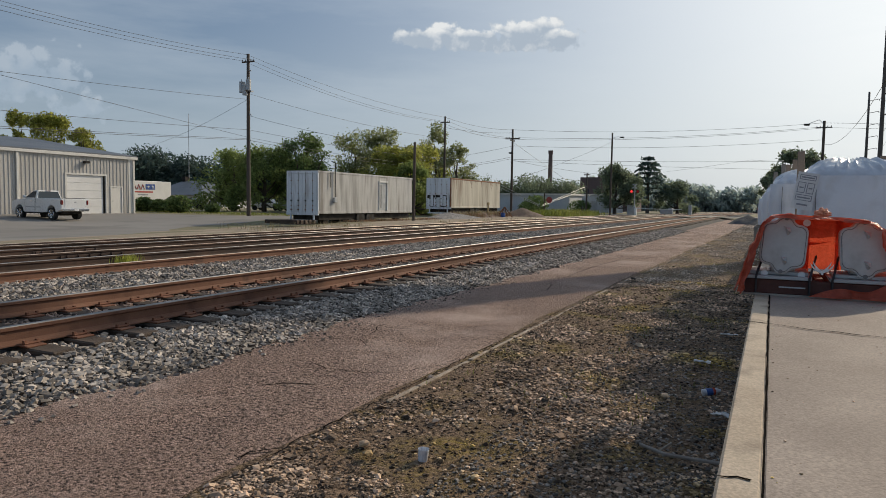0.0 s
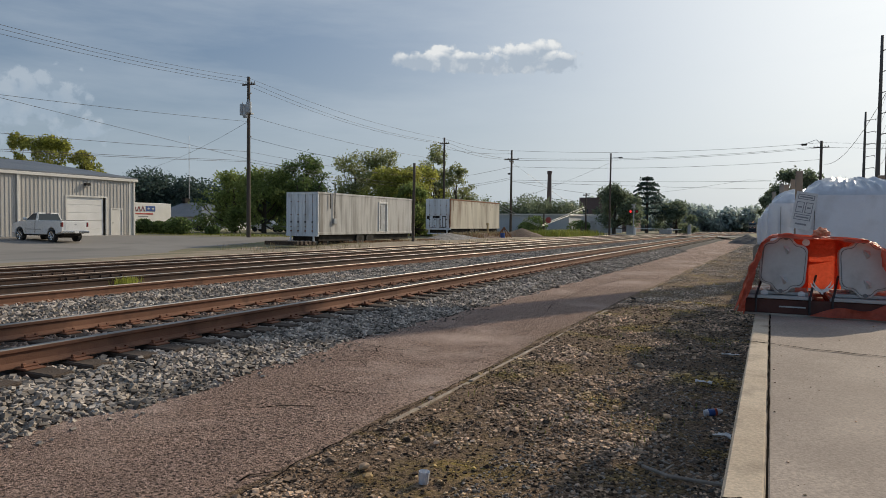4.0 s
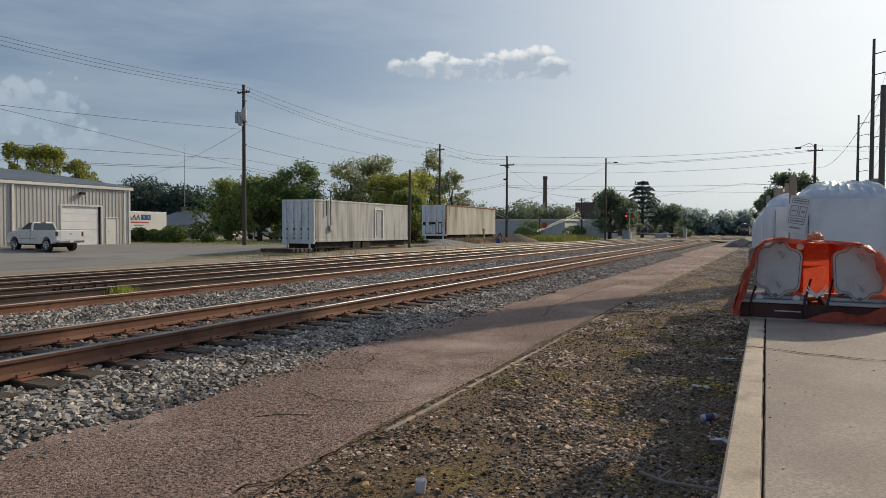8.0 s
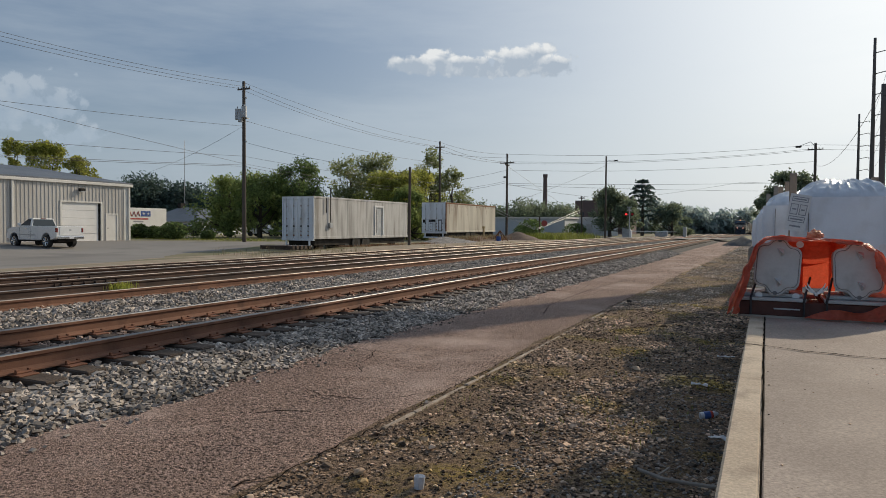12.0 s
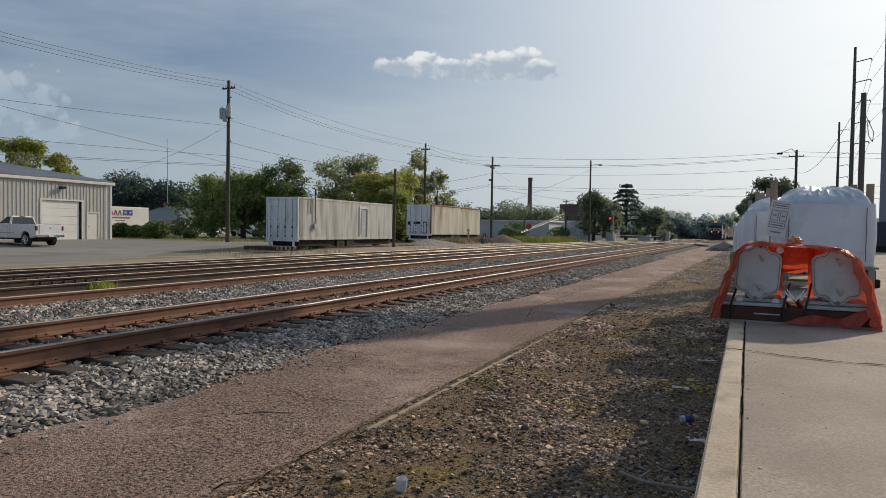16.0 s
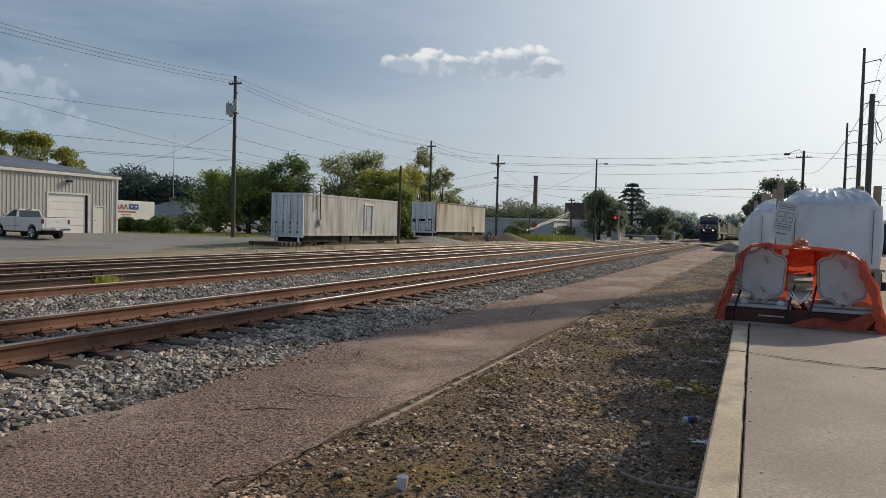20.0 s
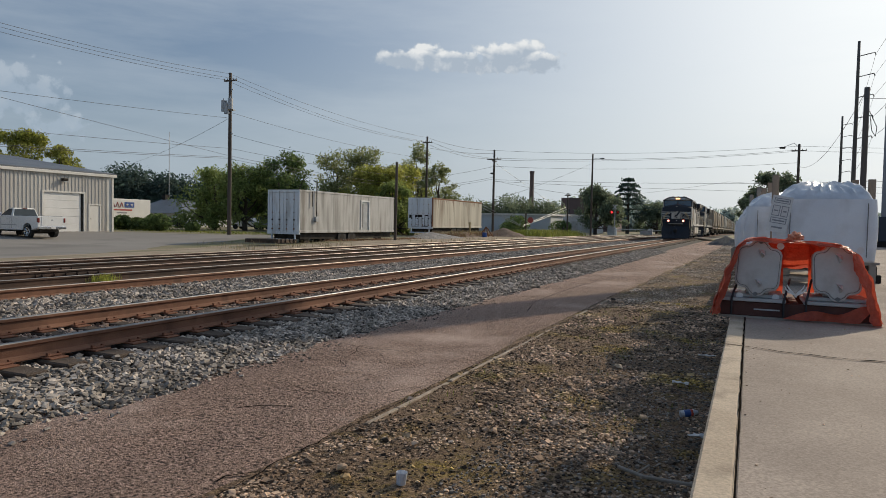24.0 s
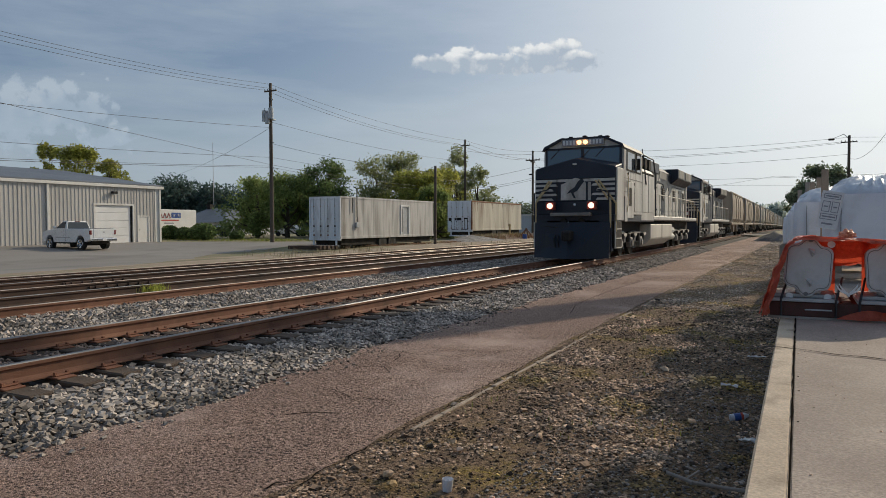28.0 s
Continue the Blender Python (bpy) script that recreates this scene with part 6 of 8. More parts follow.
    for k in (0, 0.35):
        part("guy_wire", tube(bmesh.new(), (0, 0, 4.2 - k), (-2.5, -12.4, 1.5 - k * 0.4), 0.022, 0.022, 5), M["galv"], post)
        part("guy_wire", tube(bmesh.new(), (-5.4, -19.2, 3.8 - k), (-2.8, -12.5, 1.5 - k * 0.4), 0.03, 0.03, 5), M["galv"], post)
    # heaps
    def heap(name, x, y, rx, ry, h, material, label, seed):
        verts, faces, n = [], [], 22
        for j in range(n + 1):
            for i in range(n + 1):
                u, v = 2 * i / n - 1, 2 * j / n - 1
                r = math.hypot(u, v)
                z = h * max(0.0, 1 - r) ** 0.85 + 0.10 * h * noise.noise((u * 3 + seed, v * 3, 0)) * max(0, 1.1 - r)
                px, py = x + u * rx, y + v * ry
                verts.append((px, py, ground_z(px, py) - 0.06 + max(0.0, z)))
        for j in range(n):
            for i in range(n):
                k = j * (n + 1) + i
                faces.append((k, k + 1, k + n + 2, k + n + 1))
        return tagged(raw(name, verts, faces, material, smooth=True), label, "heap")

    heap("gravel_mound", -2.1, 71.0, 2.0, 2.4, 1.15, M["pile"], "dark grey gravel heap at the path's edge", 2)
    heap("earth_mound", -23.6, 68.0, 2.6, 2.2, 0.95, M["earth"], "low heap of brown earth", 3)
    heap("rubble_mound", -24.6, 52.5, 2.2, 5.5, 0.55, M["rubble"], "low heap of grey rubble beside the trailer", 4)
    heap("earth_mound", -25.0, 60.5, 1.8, 5.0, 0.5, M["earth"], "low mound of reddish earth", 5)
    heap("earth_mound", -24.3, 43.5, 1.0, 7.0, 0.12, M["earth"], "low mound of reddish earth", 6)
    # sawhorse-like orange debris with a blue drum
    sh = thing("sawhorse", "rusty tripod frame over a blue drum", "frame", pose(-23.3, 62.0, ground_z(-23.3, 62)))
    for dx, dy in ((-0.75, 0), (0.75, 0.1), (0.1, 0.5), (-0.25, -0.4)):
        part("leg", tube(bmesh.new(), (0, 0, 1.0), (dx, dy, 0), 0.05, 0.05, 6), M["rust"], sh)
    drum = tube(bmesh.new(), (-23.3, 61.6, 0.25), (-23.3, 61.6, 0.75), 0.22, 0.22, 12)
    tagged(part("blue_drum", drum, M["blue_print"]), "small blue plastic drum", "drum")
    hyd = thing("hydrant_post", "yellowish standpipe in front of the cream trailer", "standpipe", pose(-24.8, 61.5, 0.25))
    part("pipe", tube(bmesh.new(), (0, 0, 0), (0, 0, 1.25), 0.09, 0.09, 10), M["brass"], hyd)
    part("cap", tube(bmesh.new(), (0, 0, 1.25), (0, 0, 1.45), 0.18, 0.12, 10), M["brass"], hyd)
    # stacked old ties in front of the white trailer
    for i in range(5):
        b = box(-26.2 + 0.06 * i, -23.9 + 0.06 * i, 30.8 + i * 0.30, 31.05 + i * 0.30, 0.28, 0.50, 0.02)
        tagged(part("old_tie", b, M["tie"]), "discarded dark railway tie on the ground", "railway tie", "discarded ties")


build_far()


# ---- road vehicles ----
def build_pickup(paint, label, crew, name="pickup_truck"):
    """A pickup; local x is its length, front at +x, wheels on z = 0, origin under its middle."""
    t = thing(name, label, "pickup truck")
    L, W = 5.6, 1.96
    h = L / 2
    c0 = -0.72 if crew else -0.02
    wx = (-1.68, 1.90)
    ch = 0.51 if crew else 0.60           # height of the cab above the belt line
    raised = 0.0 if crew else 0.09

    def arch(x):
        return [(x + 0.47 * math.cos(a), 0.42 + 0.47 * math.sin(a)) for a in [math.pi * k / 8 for k in range(9)]]

    # body side with real wheel openings, bed walls and bonnet in one outline
    low = [(h - 0.42, 0.42)] + arch(wx[1]) + [(wx[1] - 0.55, 0.40), (wx[0] + 0.55, 0.40)] + arch(wx[0]) + [(-h + 0.35, 0.50)]
    outline = [(-h, 0.62), (-h - 0.01, 1.33), (-h + 0.1, 1.36), (c0 - 0.06, 1.36), (1.10, 1.34), (h - 0.55, 1.25), (h - 0.10, 1.12), (h, 0.80), (h - 0.03, 0.48)] + low
    part("body", prism(outline, "y", -W / 2, W / 2, 0.03), paint, t)
    part("chassis", box(-h + 0.3, h - 0.4, -0.62, 0.62, 0.30, 0.75), M["under"], t)
    cab = bmesh.new()
    lo = [(c0, -0.95), (1.42, -0.95), (1.42, 0.95), (c0, 0.95)]
    hi = [(c0 + 0.16, -0.74), (0.52, -0.74), (0.52, 0.74), (c0 + 0.16, 0.74)]
    a = [cab.verts.new((x, y, 1.30)) for x, y in lo]
    b = [cab.verts.new((x, y, 1.30 + ch)) for x, y in hi]
    cab.faces.new(b)
    cab.faces.new(a[::-1])
    for i in range(4):
        cab.faces.new([a[i], a[(i + 1) % 4], b[(i + 1) % 4], b[i]])
    bmesh.ops.bevel(cab, geom=cab.edges[:], offset=0.05, segments=2, affect="EDGES")
    bmesh.ops.recalc_face_normals(cab, faces=cab.faces[:])
    part("cab", cab, paint, t)

    def pane(pts, nm, out):
        g = bmesh.new()
        o = Vector(out) * 0.014
        fr = [g.verts.new(Vector(p) + o) for p in pts]
        bk = [g.verts.new(Vector(p) - o) for p in pts]
        g.faces.new(fr)
        g.faces.new(bk[::-1])
        for i in range(len(pts)):
            g.faces.new([fr[i], bk[i], bk[(i + 1) % len(pts)], fr[(i + 1) % len(pts)]])
        bmesh.ops.recalc_face_normals(g, faces=g.faces[:])
        return part(nm, g, M["car_glass"], t)

    for s in (-1, 1):
        def side(x, z):
            return (x, s * (0.953 - 0.21 * (z - 1.30) / ch), z)
        out = (0, s, 0.4)
        if crew:
            pane([side(-0.50, 1.39), side(0.12, 1.39), side(0.12, 1.73), side(-0.42, 1.73)], "side_window", out)
        pane([side(0.20, 1.39), side(1.16, 1.39), side(0.58, 1.22 + ch), side(0.20, 1.22 + ch)], "side_window", out)
        b = bmesh.new()
        x0 = -0.58 if crew else 0.12
        bar(b, [side(x0, 1.36), side(x0 + 0.12, 1.75), side(0.56, 1.75), side(1.24, 1.36)], 0.014, 5)
        bmesh.ops.translate(b, verts=b.verts[:], vec=(0, s * 0.012, 0))
        part("window_trim", b, M["chrome"] if crew else M["under"], t)
        part("door_seam", box(c0 + 0.02, c0 + 0.035, s * W / 2 - 0.004, s * W / 2 + 0.004, 0.5, 1.34), M["under"], t)
        part("door_seam", box(0.155, 0.17, s * W / 2 - 0.004, s * W / 2 + 0.004, 0.5, 1.34), M["under"], t)
        part("door_seam", box(1.22, 1.235, s * W / 2 - 0.004, s * W / 2 + 0.004, 0.5, 1.30), M["under"], t)
    k, wt = 0.16 / ch, 1.30 + ch - 0.09
    pane([(c0 + k * 0.07, -0.80, 1.37), (c0 + k * 0.07, 0.80, 1.37), (c0 + k * (wt - 1.30), 0.68, wt), (c0 + k * (wt - 1.30), -0.68, wt)], "rear_window", (-1, 0, 0.3))
    k = 0.9 / ch
    pane([(1.42 - k * 0.12, -0.84, 1.42), (1.42 - k * 0.12, 0.84, 1.42), (1.42 - k * (wt - 1.30), 0.72, wt), (1.42 - k * (wt - 1.30), -0.72, wt)], "windscreen", (0.6, 0, 1))
    part("stop_lamp", box(c0 + 0.10, c0 + 0.18, -0.16, 0.16, 1.30 + ch - 0.05, 1.30 + ch - 0.015), M["lens_red"], t)
    # the body is solid; this dark sheet imitates the bed's shaded inside
    part("bed_cover", box(-h + 0.10, c0 - 0.08, -0.82, 0.82, 1.362, 1.378), M["under"], t, "dark sheet for the shaded inside of the open bed")
    part("tailgate", box(-h - 0.03, -h + 0.02, -0.74, 0.74, 0.72, 1.33, 0.02), paint, t)
    part("rear_bumper", box(-h - 0.16, -h + 0.08, -0.95, 0.95, 0.50, 0.68, 0.04), M["chrome"], t, "bright rear bumper")
    part("front_bumper", box(h - 0.12, h + 0.08, -0.94, 0.94, 0.45, 0.68, 0.05), M["chrome"], t)
    part("number_plate", box(-h - 0.175, -h - 0.16, -0.16, 0.16, 0.52, 0.66), M["label"], t)
    for s in (-1, 1):
        part("tail_lamp", box(-h - 0.03, -h + 0.12, s * 0.905 - 0.055, s * 0.905 + 0.080, 0.94, 1.24, 0.02), M["tail_on"] if crew else M["lens_red"], t, "red tail lamp")
        part("head_lamp", box(h - 0.30, h - 0.02, s * 0.88 - 0.1, s * 0.88 + 0.1, 0.88, 1.02, 0.03), M["label"], t)
        part("mirror", box(1.0, 1.14, 0.98 if s > 0 else -1.20, 1.20 if s > 0 else -0.98, 1.36, 1.56, 0.03), paint, t)
        for x in ((-0.25, 0.55) if crew else (0.35,)):
            part("door_handle", box(x, x + 0.2, s * W / 2 - 0.012, s * W / 2 + 0.022, 1.16, 1.20), M["chrome"], t)
        part("sill", box(-0.95, 1.15, s * 0.96 - 0.05, s * 0.96 + 0.05, 0.33, 0.40, 0.02), M["chrome"] if crew else M["under"], t)
        part("side_moulding", box(-0.55, 1.15, s * W / 2 - 0.004, s * W / 2 + 0.014, 0.72, 0.78, 0.005), M["chrome"] if crew else M["galv"], t)
    part("tailgate_recess", box(-h - 0.034, -h - 0.028, -0.60, 0.60, 0.84, 1.20, 0.0), paint, t)
    part("tailgate_badge", box(-h - 0.040, -h - 0.030, -0.07, 0.07, 1.05, 1.15, 0.01), M["galv"], t)
    part("axle_housing", tube(bmesh.new(), (wx[0], -0.8, 0.36), (wx[0], 0.8, 0.36), 0.09, 0.09, 8), M["under"], t)
    for o in t.children:
        o.location.z += raised if o.name.split(".")[0] != "axle_housing" else 0.0
    wheels = []
    for s in (-1, 1):
        for x in wx:
            w = new("wheel")
            w.parent, w.matrix_basis = t, pose(x, s * 0.85, 0.40)
            b = bmesh.new()
            tube(b, (0, -0.13, 0), (0, 0.13, 0), 0.40, 0.40, 26)
            bmesh.ops.bevel(b, geom=[e for e in b.edges if len(e.link_faces) == 2 and e.calc_face_angle() > 1.2], offset=0.035, segments=2, affect="EDGES")
            part("tyre", b, M["rubber"], w)
            b = bmesh.new()
            tube(b, (0, s * 0.10, 0), (0, s * 0.133, 0), 0.295, 0.295, 22)
            part("rim_dish", b, M["under"], w)
            b = bmesh.new()
            ring = [(0.275 * math.cos(q), s * 0.134, 0.275 * math.sin(q)) for q in [k * math.pi / 10 for k in range(21)]]
            bar(b, ring, 0.02, 5)
            part("rim", b, M["chrome"], w)
            for i in range(7):
                q = i * 2 * math.pi / 7
                tb = bmesh.new()
                tube(tb, (0.03 * math.cos(q), s * 0.138, 0.03 * math.sin(q)), (0.27 * math.cos(q), s * 0.138, 0.27 * math.sin(q)), 0.055, 0.045, 6)
                part("spoke", tb, M["chrome"], w)
            wheels.append((w, x, s))
    return t, wheels


white_truck, _ = build_pickup(M["car_white"], "white pickup truck parked in front of the shed", False)
white_truck.matrix_basis = pose(-42.3, 28.9, ground_z(-42.0, 28.9) + 0.02, 0, 0, 178) @ Matrix.Scale(0.93, 4)
dark_truck, dark_wheels = build_pickup(M["car_dark"], "dark blue crew-cab pickup truck driving past", True)


def far_car(x, y, turn, paint, label):
    t = thing("car", label, "car", pose(x, y, ground_z(x, y), 0, 0, turn), "cars parked behind the trees")
    part("body", prism([(-2.2, 0.3), (-2.2, 0.85), (-1.3, 0.95), (1.1, 0.92), (2.1, 0.75), (2.2, 0.35)], "y", -0.88, 0.88, 0.06), paint, t)
    part("cabin", prism([(-1.5, 0.92), (-0.9, 1.42), (0.4, 1.42), (1.1, 0.92)], "y", -0.76, 0.76, 0.05), M["glass"], t)
    for s in (-1, 1):
        for px in (-1.35, 1.35):
            part("wheel", tube(bmesh.new(), (px, s * 0.70, 0.32), (px, s * 0.90, 0.32), 0.32, 0.32, 14), M["rubber"], t)


far_car(-61.0, 64.0, 20, M["car_white"], "small white car parked behind the trees")
far_car(-56.0, 66.5, 15, M["car_white"], "small white car parked behind the trees")
far_car(-52.5, 67.0, 10, M["galv"], "silver car parked behind the trees")
far_car(-64.5, 62.0, 30, M["car_dark"], "dark car parked behind the trees")


# ---- loads on the dock ----
def plate_outline(cx, cz, w, h, turn):
    """A rounded square casting plate with an ear above and an ear below."""
    half = [(-0.5, 0.30), (-0.485, 0.38), (-0.44, 0.44), (-0.36, 0.47), (-0.27, 0.475), (-0.20, 0.52), (-0.155, 0.58), (-0.08, 0.625), (0.0, 0.635), (0.08, 0.62), (0.14, 0.57), (0.19, 0.50), (0.26, 0.45), (0.37, 0.44), (0.45, 0.40), (0.495, 0.32)]
    pts = half + [(-x, -z) for x, z in half]
    return [(cx + (x * w * math.cos(turn) - z * h * math.sin(turn)), cz + (x * w * math.sin(turn) + z * h * math.cos(turn))) for x, z in pts]


def casting(cx, cz, y, turn, w, h, label):
    """One grey cast housing, bolted to the skid; its flat cover faces -y."""
    t = thing("cast_housing", label, "machine part", pose(cx, y, cz), "cast housings on the skid")
    part("body", prism(plate_outline(0, 0, w * 0.86, h * 0.86, turn), "y", 0.045, 0.46, 0.012), M["cast"], t)
    part("gasket", prism(plate_outline(0, 0, w * 0.99, h * 0.99, turn), "y", 0.026, 0.046), M["cast_dark"], t, "dark gasket line")
    part("cover", prism(plate_outline(0, 0, w, h, turn), "y", 0.0, 0.027, 0.006), M["cast"], t, "smooth grey cover plate")
    # a dark plate edges the panel with a painted shadow line
    part("rim_line", prism(plate_outline(0, 0, w * 0.925, h * 0.915, turn), "y", -0.003, 0.001), M["cast_dark"], t, "dark outline painting the shadow round the panel")
    part("raised_panel", prism(plate_outline(0, 0, w * 0.90, h * 0.89, turn), "y", -0.008, 0.0005, 0.003), M["cast"], t)
    for dz in (0.31 * h, -0.33 * h):
        b = bmesh.new()
        x, z = -dz * math.sin(turn) + 0.012, dz * math.cos(turn)
        v = [b.verts.new(p) for p in ((x - 0.024, -0.006, z + 0.034), (x + 0.024, -0.006, z + 0.024), (x + 0.004, -0.006, z - 0.036), (x - 0.004, -0.060, z + 0.014), (x + 0.022, -0.052, z - 0.012))]
        for f in ((0, 1, 3), (1, 4, 3), (1, 2, 4), (2, 0, 3, 4)):
            b.faces.new([v[i] for i in f])
        bmesh.ops.recalc_face_normals(b, faces=b.faces[:])
        part("lug", b, M["cast"], t, "pointed cast lug")
    for dz in (0.565 * h, -0.565 * h):
        b = bmesh.new()
        tube(b, (-dz * math.sin(turn), -0.014, dz * math.cos(turn)), (-dz * math.sin(turn), 0.0, dz * math.cos(turn)), 0.016, 0.014, 12)
        part("bolt", b, M["cast_dark"], t)
    part("foot", box(-0.085, 0.085, 0.05, 0.42, -0.205 if h > 0.355 else -0.191, -0.15, 0.008), M["cast"], t)
    for dx, dz in ((-0.125, -0.225), (0.13, -0.225), (0.15, 0.17)):
        b = bmesh.new()
        tube(b, (dx, 0.03, dz), (dx, 0.05, dz), 0.026, 0.024, 14)
        part("rubber_cap", b, M["label"], t, "round white cap")
    return t


sheet_ends = []


def build_skid():
    y0 = 5.80
    t = thing("steel_skid", "dark red-brown skid with pale deck boards", "skid", pose(0, 0, SLAB))
    part("front_beam", box(-0.18, 0.85, y0, y0 + 0.07, 0.015, 0.125, 0.006), M["pallet"], t)
    part("back_beam", box(-0.18, 0.85, y0 + 0.9, y0 + 0.97, 0.015, 0.125, 0.006), M["pallet"], t)
    part("bottom_flange", box(-0.19, 0.86, y0 - 0.02, y0 + 0.09, 0.0, 0.016), M["grey_wood"], t)
    part("middle_beam", box(0.31, 0.37, y0 + 0.05, y0 + 0.92, 0.015, 0.125), M["pallet"], t)
    for a, b in ((-0.18, 0.28), (0.40, 0.85)):
        part("deck_plate", box(a, b, y0 - 0.015, y0 + 0.5, 0.127, 0.155, 0.004), M["galv"], t, "bright metal deck plate")
        part("deck_plate", box(a + 0.02, b - 0.02, y0 + 0.04, y0 + 0.45, 0.157, 0.185, 0.004), M["galv"], t)
    part("slot", box(0.06, 0.24, y0 - 0.004, y0 + 0.002, 0.065, 0.075), M["galv"], t)
    for x in (-0.10, 0.265, 0.415):
        b = bmesh.new()
        bar(b, [(x, y0 - 0.022, 0.02), (x, y0 - 0.022, 0.15), (x + 0.012, y0 + 0.0, 0.20), (x + 0.05, y0 + 0.25, 0.30)], 0.009, 5)
        part("strap", b, M["strap"], t, "black strap")
    casting(0.080, SLAB + 0.392, y0 - 0.005, radians(-4), 0.320, 0.358, "grey cast housing with a flat cover, leaning slightly")
    casting(0.612, SLAB + 0.378, y0 + 0.02, radians(3), 0.322, 0.350, "grey cast housing with a flat cover")
    # the orange sheet over both
    prof = [(-0.235, 0.02), (-0.215, 0.09), (-0.185, 0.19), (-0.150, 0.32), (-0.115, 0.45), (-0.075, 0.555), (-0.01, 0.612), (0.10, 0.628), (0.22, 0.62), (0.34, 0.612), (0.46, 0.61), (0.57, 0.60), (0.665, 0.575), (0.74, 0.52), (0.79, 0.42), (0.825, 0.30), (0.855, 0.17), (0.88, 0.08), (0.90, 0.012)]
    us, vs = np.linspace(0, 1, 84), np.linspace(0, 1, 26)
    px = np.interp(us, np.linspace(0, 1, len(prof)), [p[0] for p in prof])
    pz = np.interp(us, np.linspace(0, 1, len(prof)), [p[1] for p in prof])
    verts, faces = [], []
    for j, v in enumerate(vs):
        for i, u in enumerate(us):
            rag = 0.05 * noise.noise((u * 9, 2.0, 0)) + 0.03 * noise.noise((u * 31, 5.0, 0))
            y = y0 - 0.05 + rag * (1 - v) + v * 1.05
            fold = 0.022 * noise.noise((u * 14, v * 3.0, 1.0)) + 0.012 * noise.noise((u * 40, v * 7.0, 4.0))
            sag = -0.035 * math.sin(math.pi * min(1, max(0, (u - 0.33) / 0.34))) * (0.4 + 0.6 * v)
            out = 1 + 0.03 * (1 - v) * (1 if u > 0.8 or u < 0.2 else 0)
            verts.append(((px[i] - 0.33) * out + 0.33 + fold * (0.8 if u < 0.3 or u > 0.7 else 0.2), y + fold * 0.4, SLAB + max(0.006, pz[i] + (fold + sag) * (1.0 if 0.2 < u < 0.8 else 0.3))))
    n = len(us)
    for j in range(len(vs) - 1):
        for i in range(n - 1):
            faces.append((j * n + i, j * n + i + 1, (j + 1) * n + i + 1, (j + 1) * n + i))
    wrap = raw("orange_sheet", verts, faces, M["orange"], smooth=True)
    tagged(wrap, "torn bright orange plastic sheet draped over grey machine parts", "plastic sheet")
    # the torn front edge folds inwards round the openings
    lv, lf = [], []
    for i, u in enumerate(us):
        wide = 0.028 + 0.03 * noise.noise((u * 11, 7.0, 0)) + (0.035 if u > 0.72 else 0.012 if u < 0.25 else 0.0)
        cx, cz = 0.33, 0.22
        d = Vector((cx - px[i], 0, (cz - pz[i]) if 0.25 < u < 0.78 else 0.15 * (cz - pz[i]))).normalized()
        for k in range(4):
            f = noise.noise((u * 25, k * 0.7, 3.0)) * 0.022 + noise.noise((u * 60, k * 1.3, 8.0)) * 0.012
            lv.append((px[i] + d.x * wide * k / 3 + f, y0 - 0.055 + f - 0.012 * k, SLAB + max(0.006, pz[i] + d.z * wide * k / 3)))
    for i in range(n - 1):
        for k in range(3):
            lf.append((i * 4 + k, i * 4 + k + 1, i * 4 + k + 5, i * 4 + k + 4))
    raw("front_lip", lv, lf, M["orange"], wrap, smooth=True)
    # its back, hanging down with a gap, and the knotted crest
    def panel(name, fx, fz, nx=16, nz=12, y=6.55):
        vv, ff = [], []
        for j in range(nz):
            for i in range(nx):
                a, b = i / (nx - 1), j / (nz - 1)
                x, z = fx(a, b), fz(a, b)
                vv.append((x, y + 0.05 * noise.noise((x * 6, z * 6, 2)), SLAB + z))
        for j in range(nz - 1):
            for i in range(nx - 1):
                ff.append((j * nx + i, j * nx + i + 1, (j + 1) * nx + i + 1, (j + 1) * nx + i))
        return raw(name, vv, ff, M["orange"], wrap, smooth=True)

    panel("back_panel", lambda a, b: 0.04 + 0.58 * a, lambda a, b: 0.575 - b * (0.19 + 0.03 * math.sin(a * 5)))

    def swinging(name, at, fx, fz, fy, nx=14, nz=12):
        """A loose end of the sheet, with its hinge at the origin."""
        vv, ff = [], []
        for j in range(nz):
            for i in range(nx):
                a, b = i / (nx - 1), j / (nz - 1)
                x, z = fx(a, b), fz(a, b)
                vv.append((x + 0.012 * noise.noise((x * 30, z * 30, 1)), fy(a, b) + 0.018 * noise.noise((x * 14, z * 14, 5)), z))
        for j in range(nz - 1):
            for i in range(nx - 1):
                ff.append((j * nx + i, j * nx + i + 1, (j + 1) * nx + i + 1, (j + 1) * nx + i))
        ob = raw(name, vv, ff, M["orange"], wrap, smooth=True)
        ob.location = at
        return ob

    sheet_ends.append(swinging("back_flap", (0.35, 6.56, SLAB + 0.40), lambda a, b: -0.17 + 0.34 * a, lambda a, b: -0.24 * b, lambda a, b: 0.0))
    sheet_ends.append(swinging("corner_flap", (-0.150, y0 - 0.02, SLAB + 0.34), lambda a, b: -0.070 * b - 0.004 + 0.012 * math.sin(a * 5) * b, lambda a, b: -b * (0.30 + 0.04 * math.sin(a * 4 + 1)), lambda a, b: -0.03 + 0.22 * a, 10, 12))
    panel("side_strip", lambda a, b: 0.235 + 0.05 * a, lambda a, b: 0.58 - b * 0.5, 5)
    panel("side_strip", lambda a, b: 0.475 + 0.05 * a, lambda a, b: 0.58 - b * 0.5, 5)
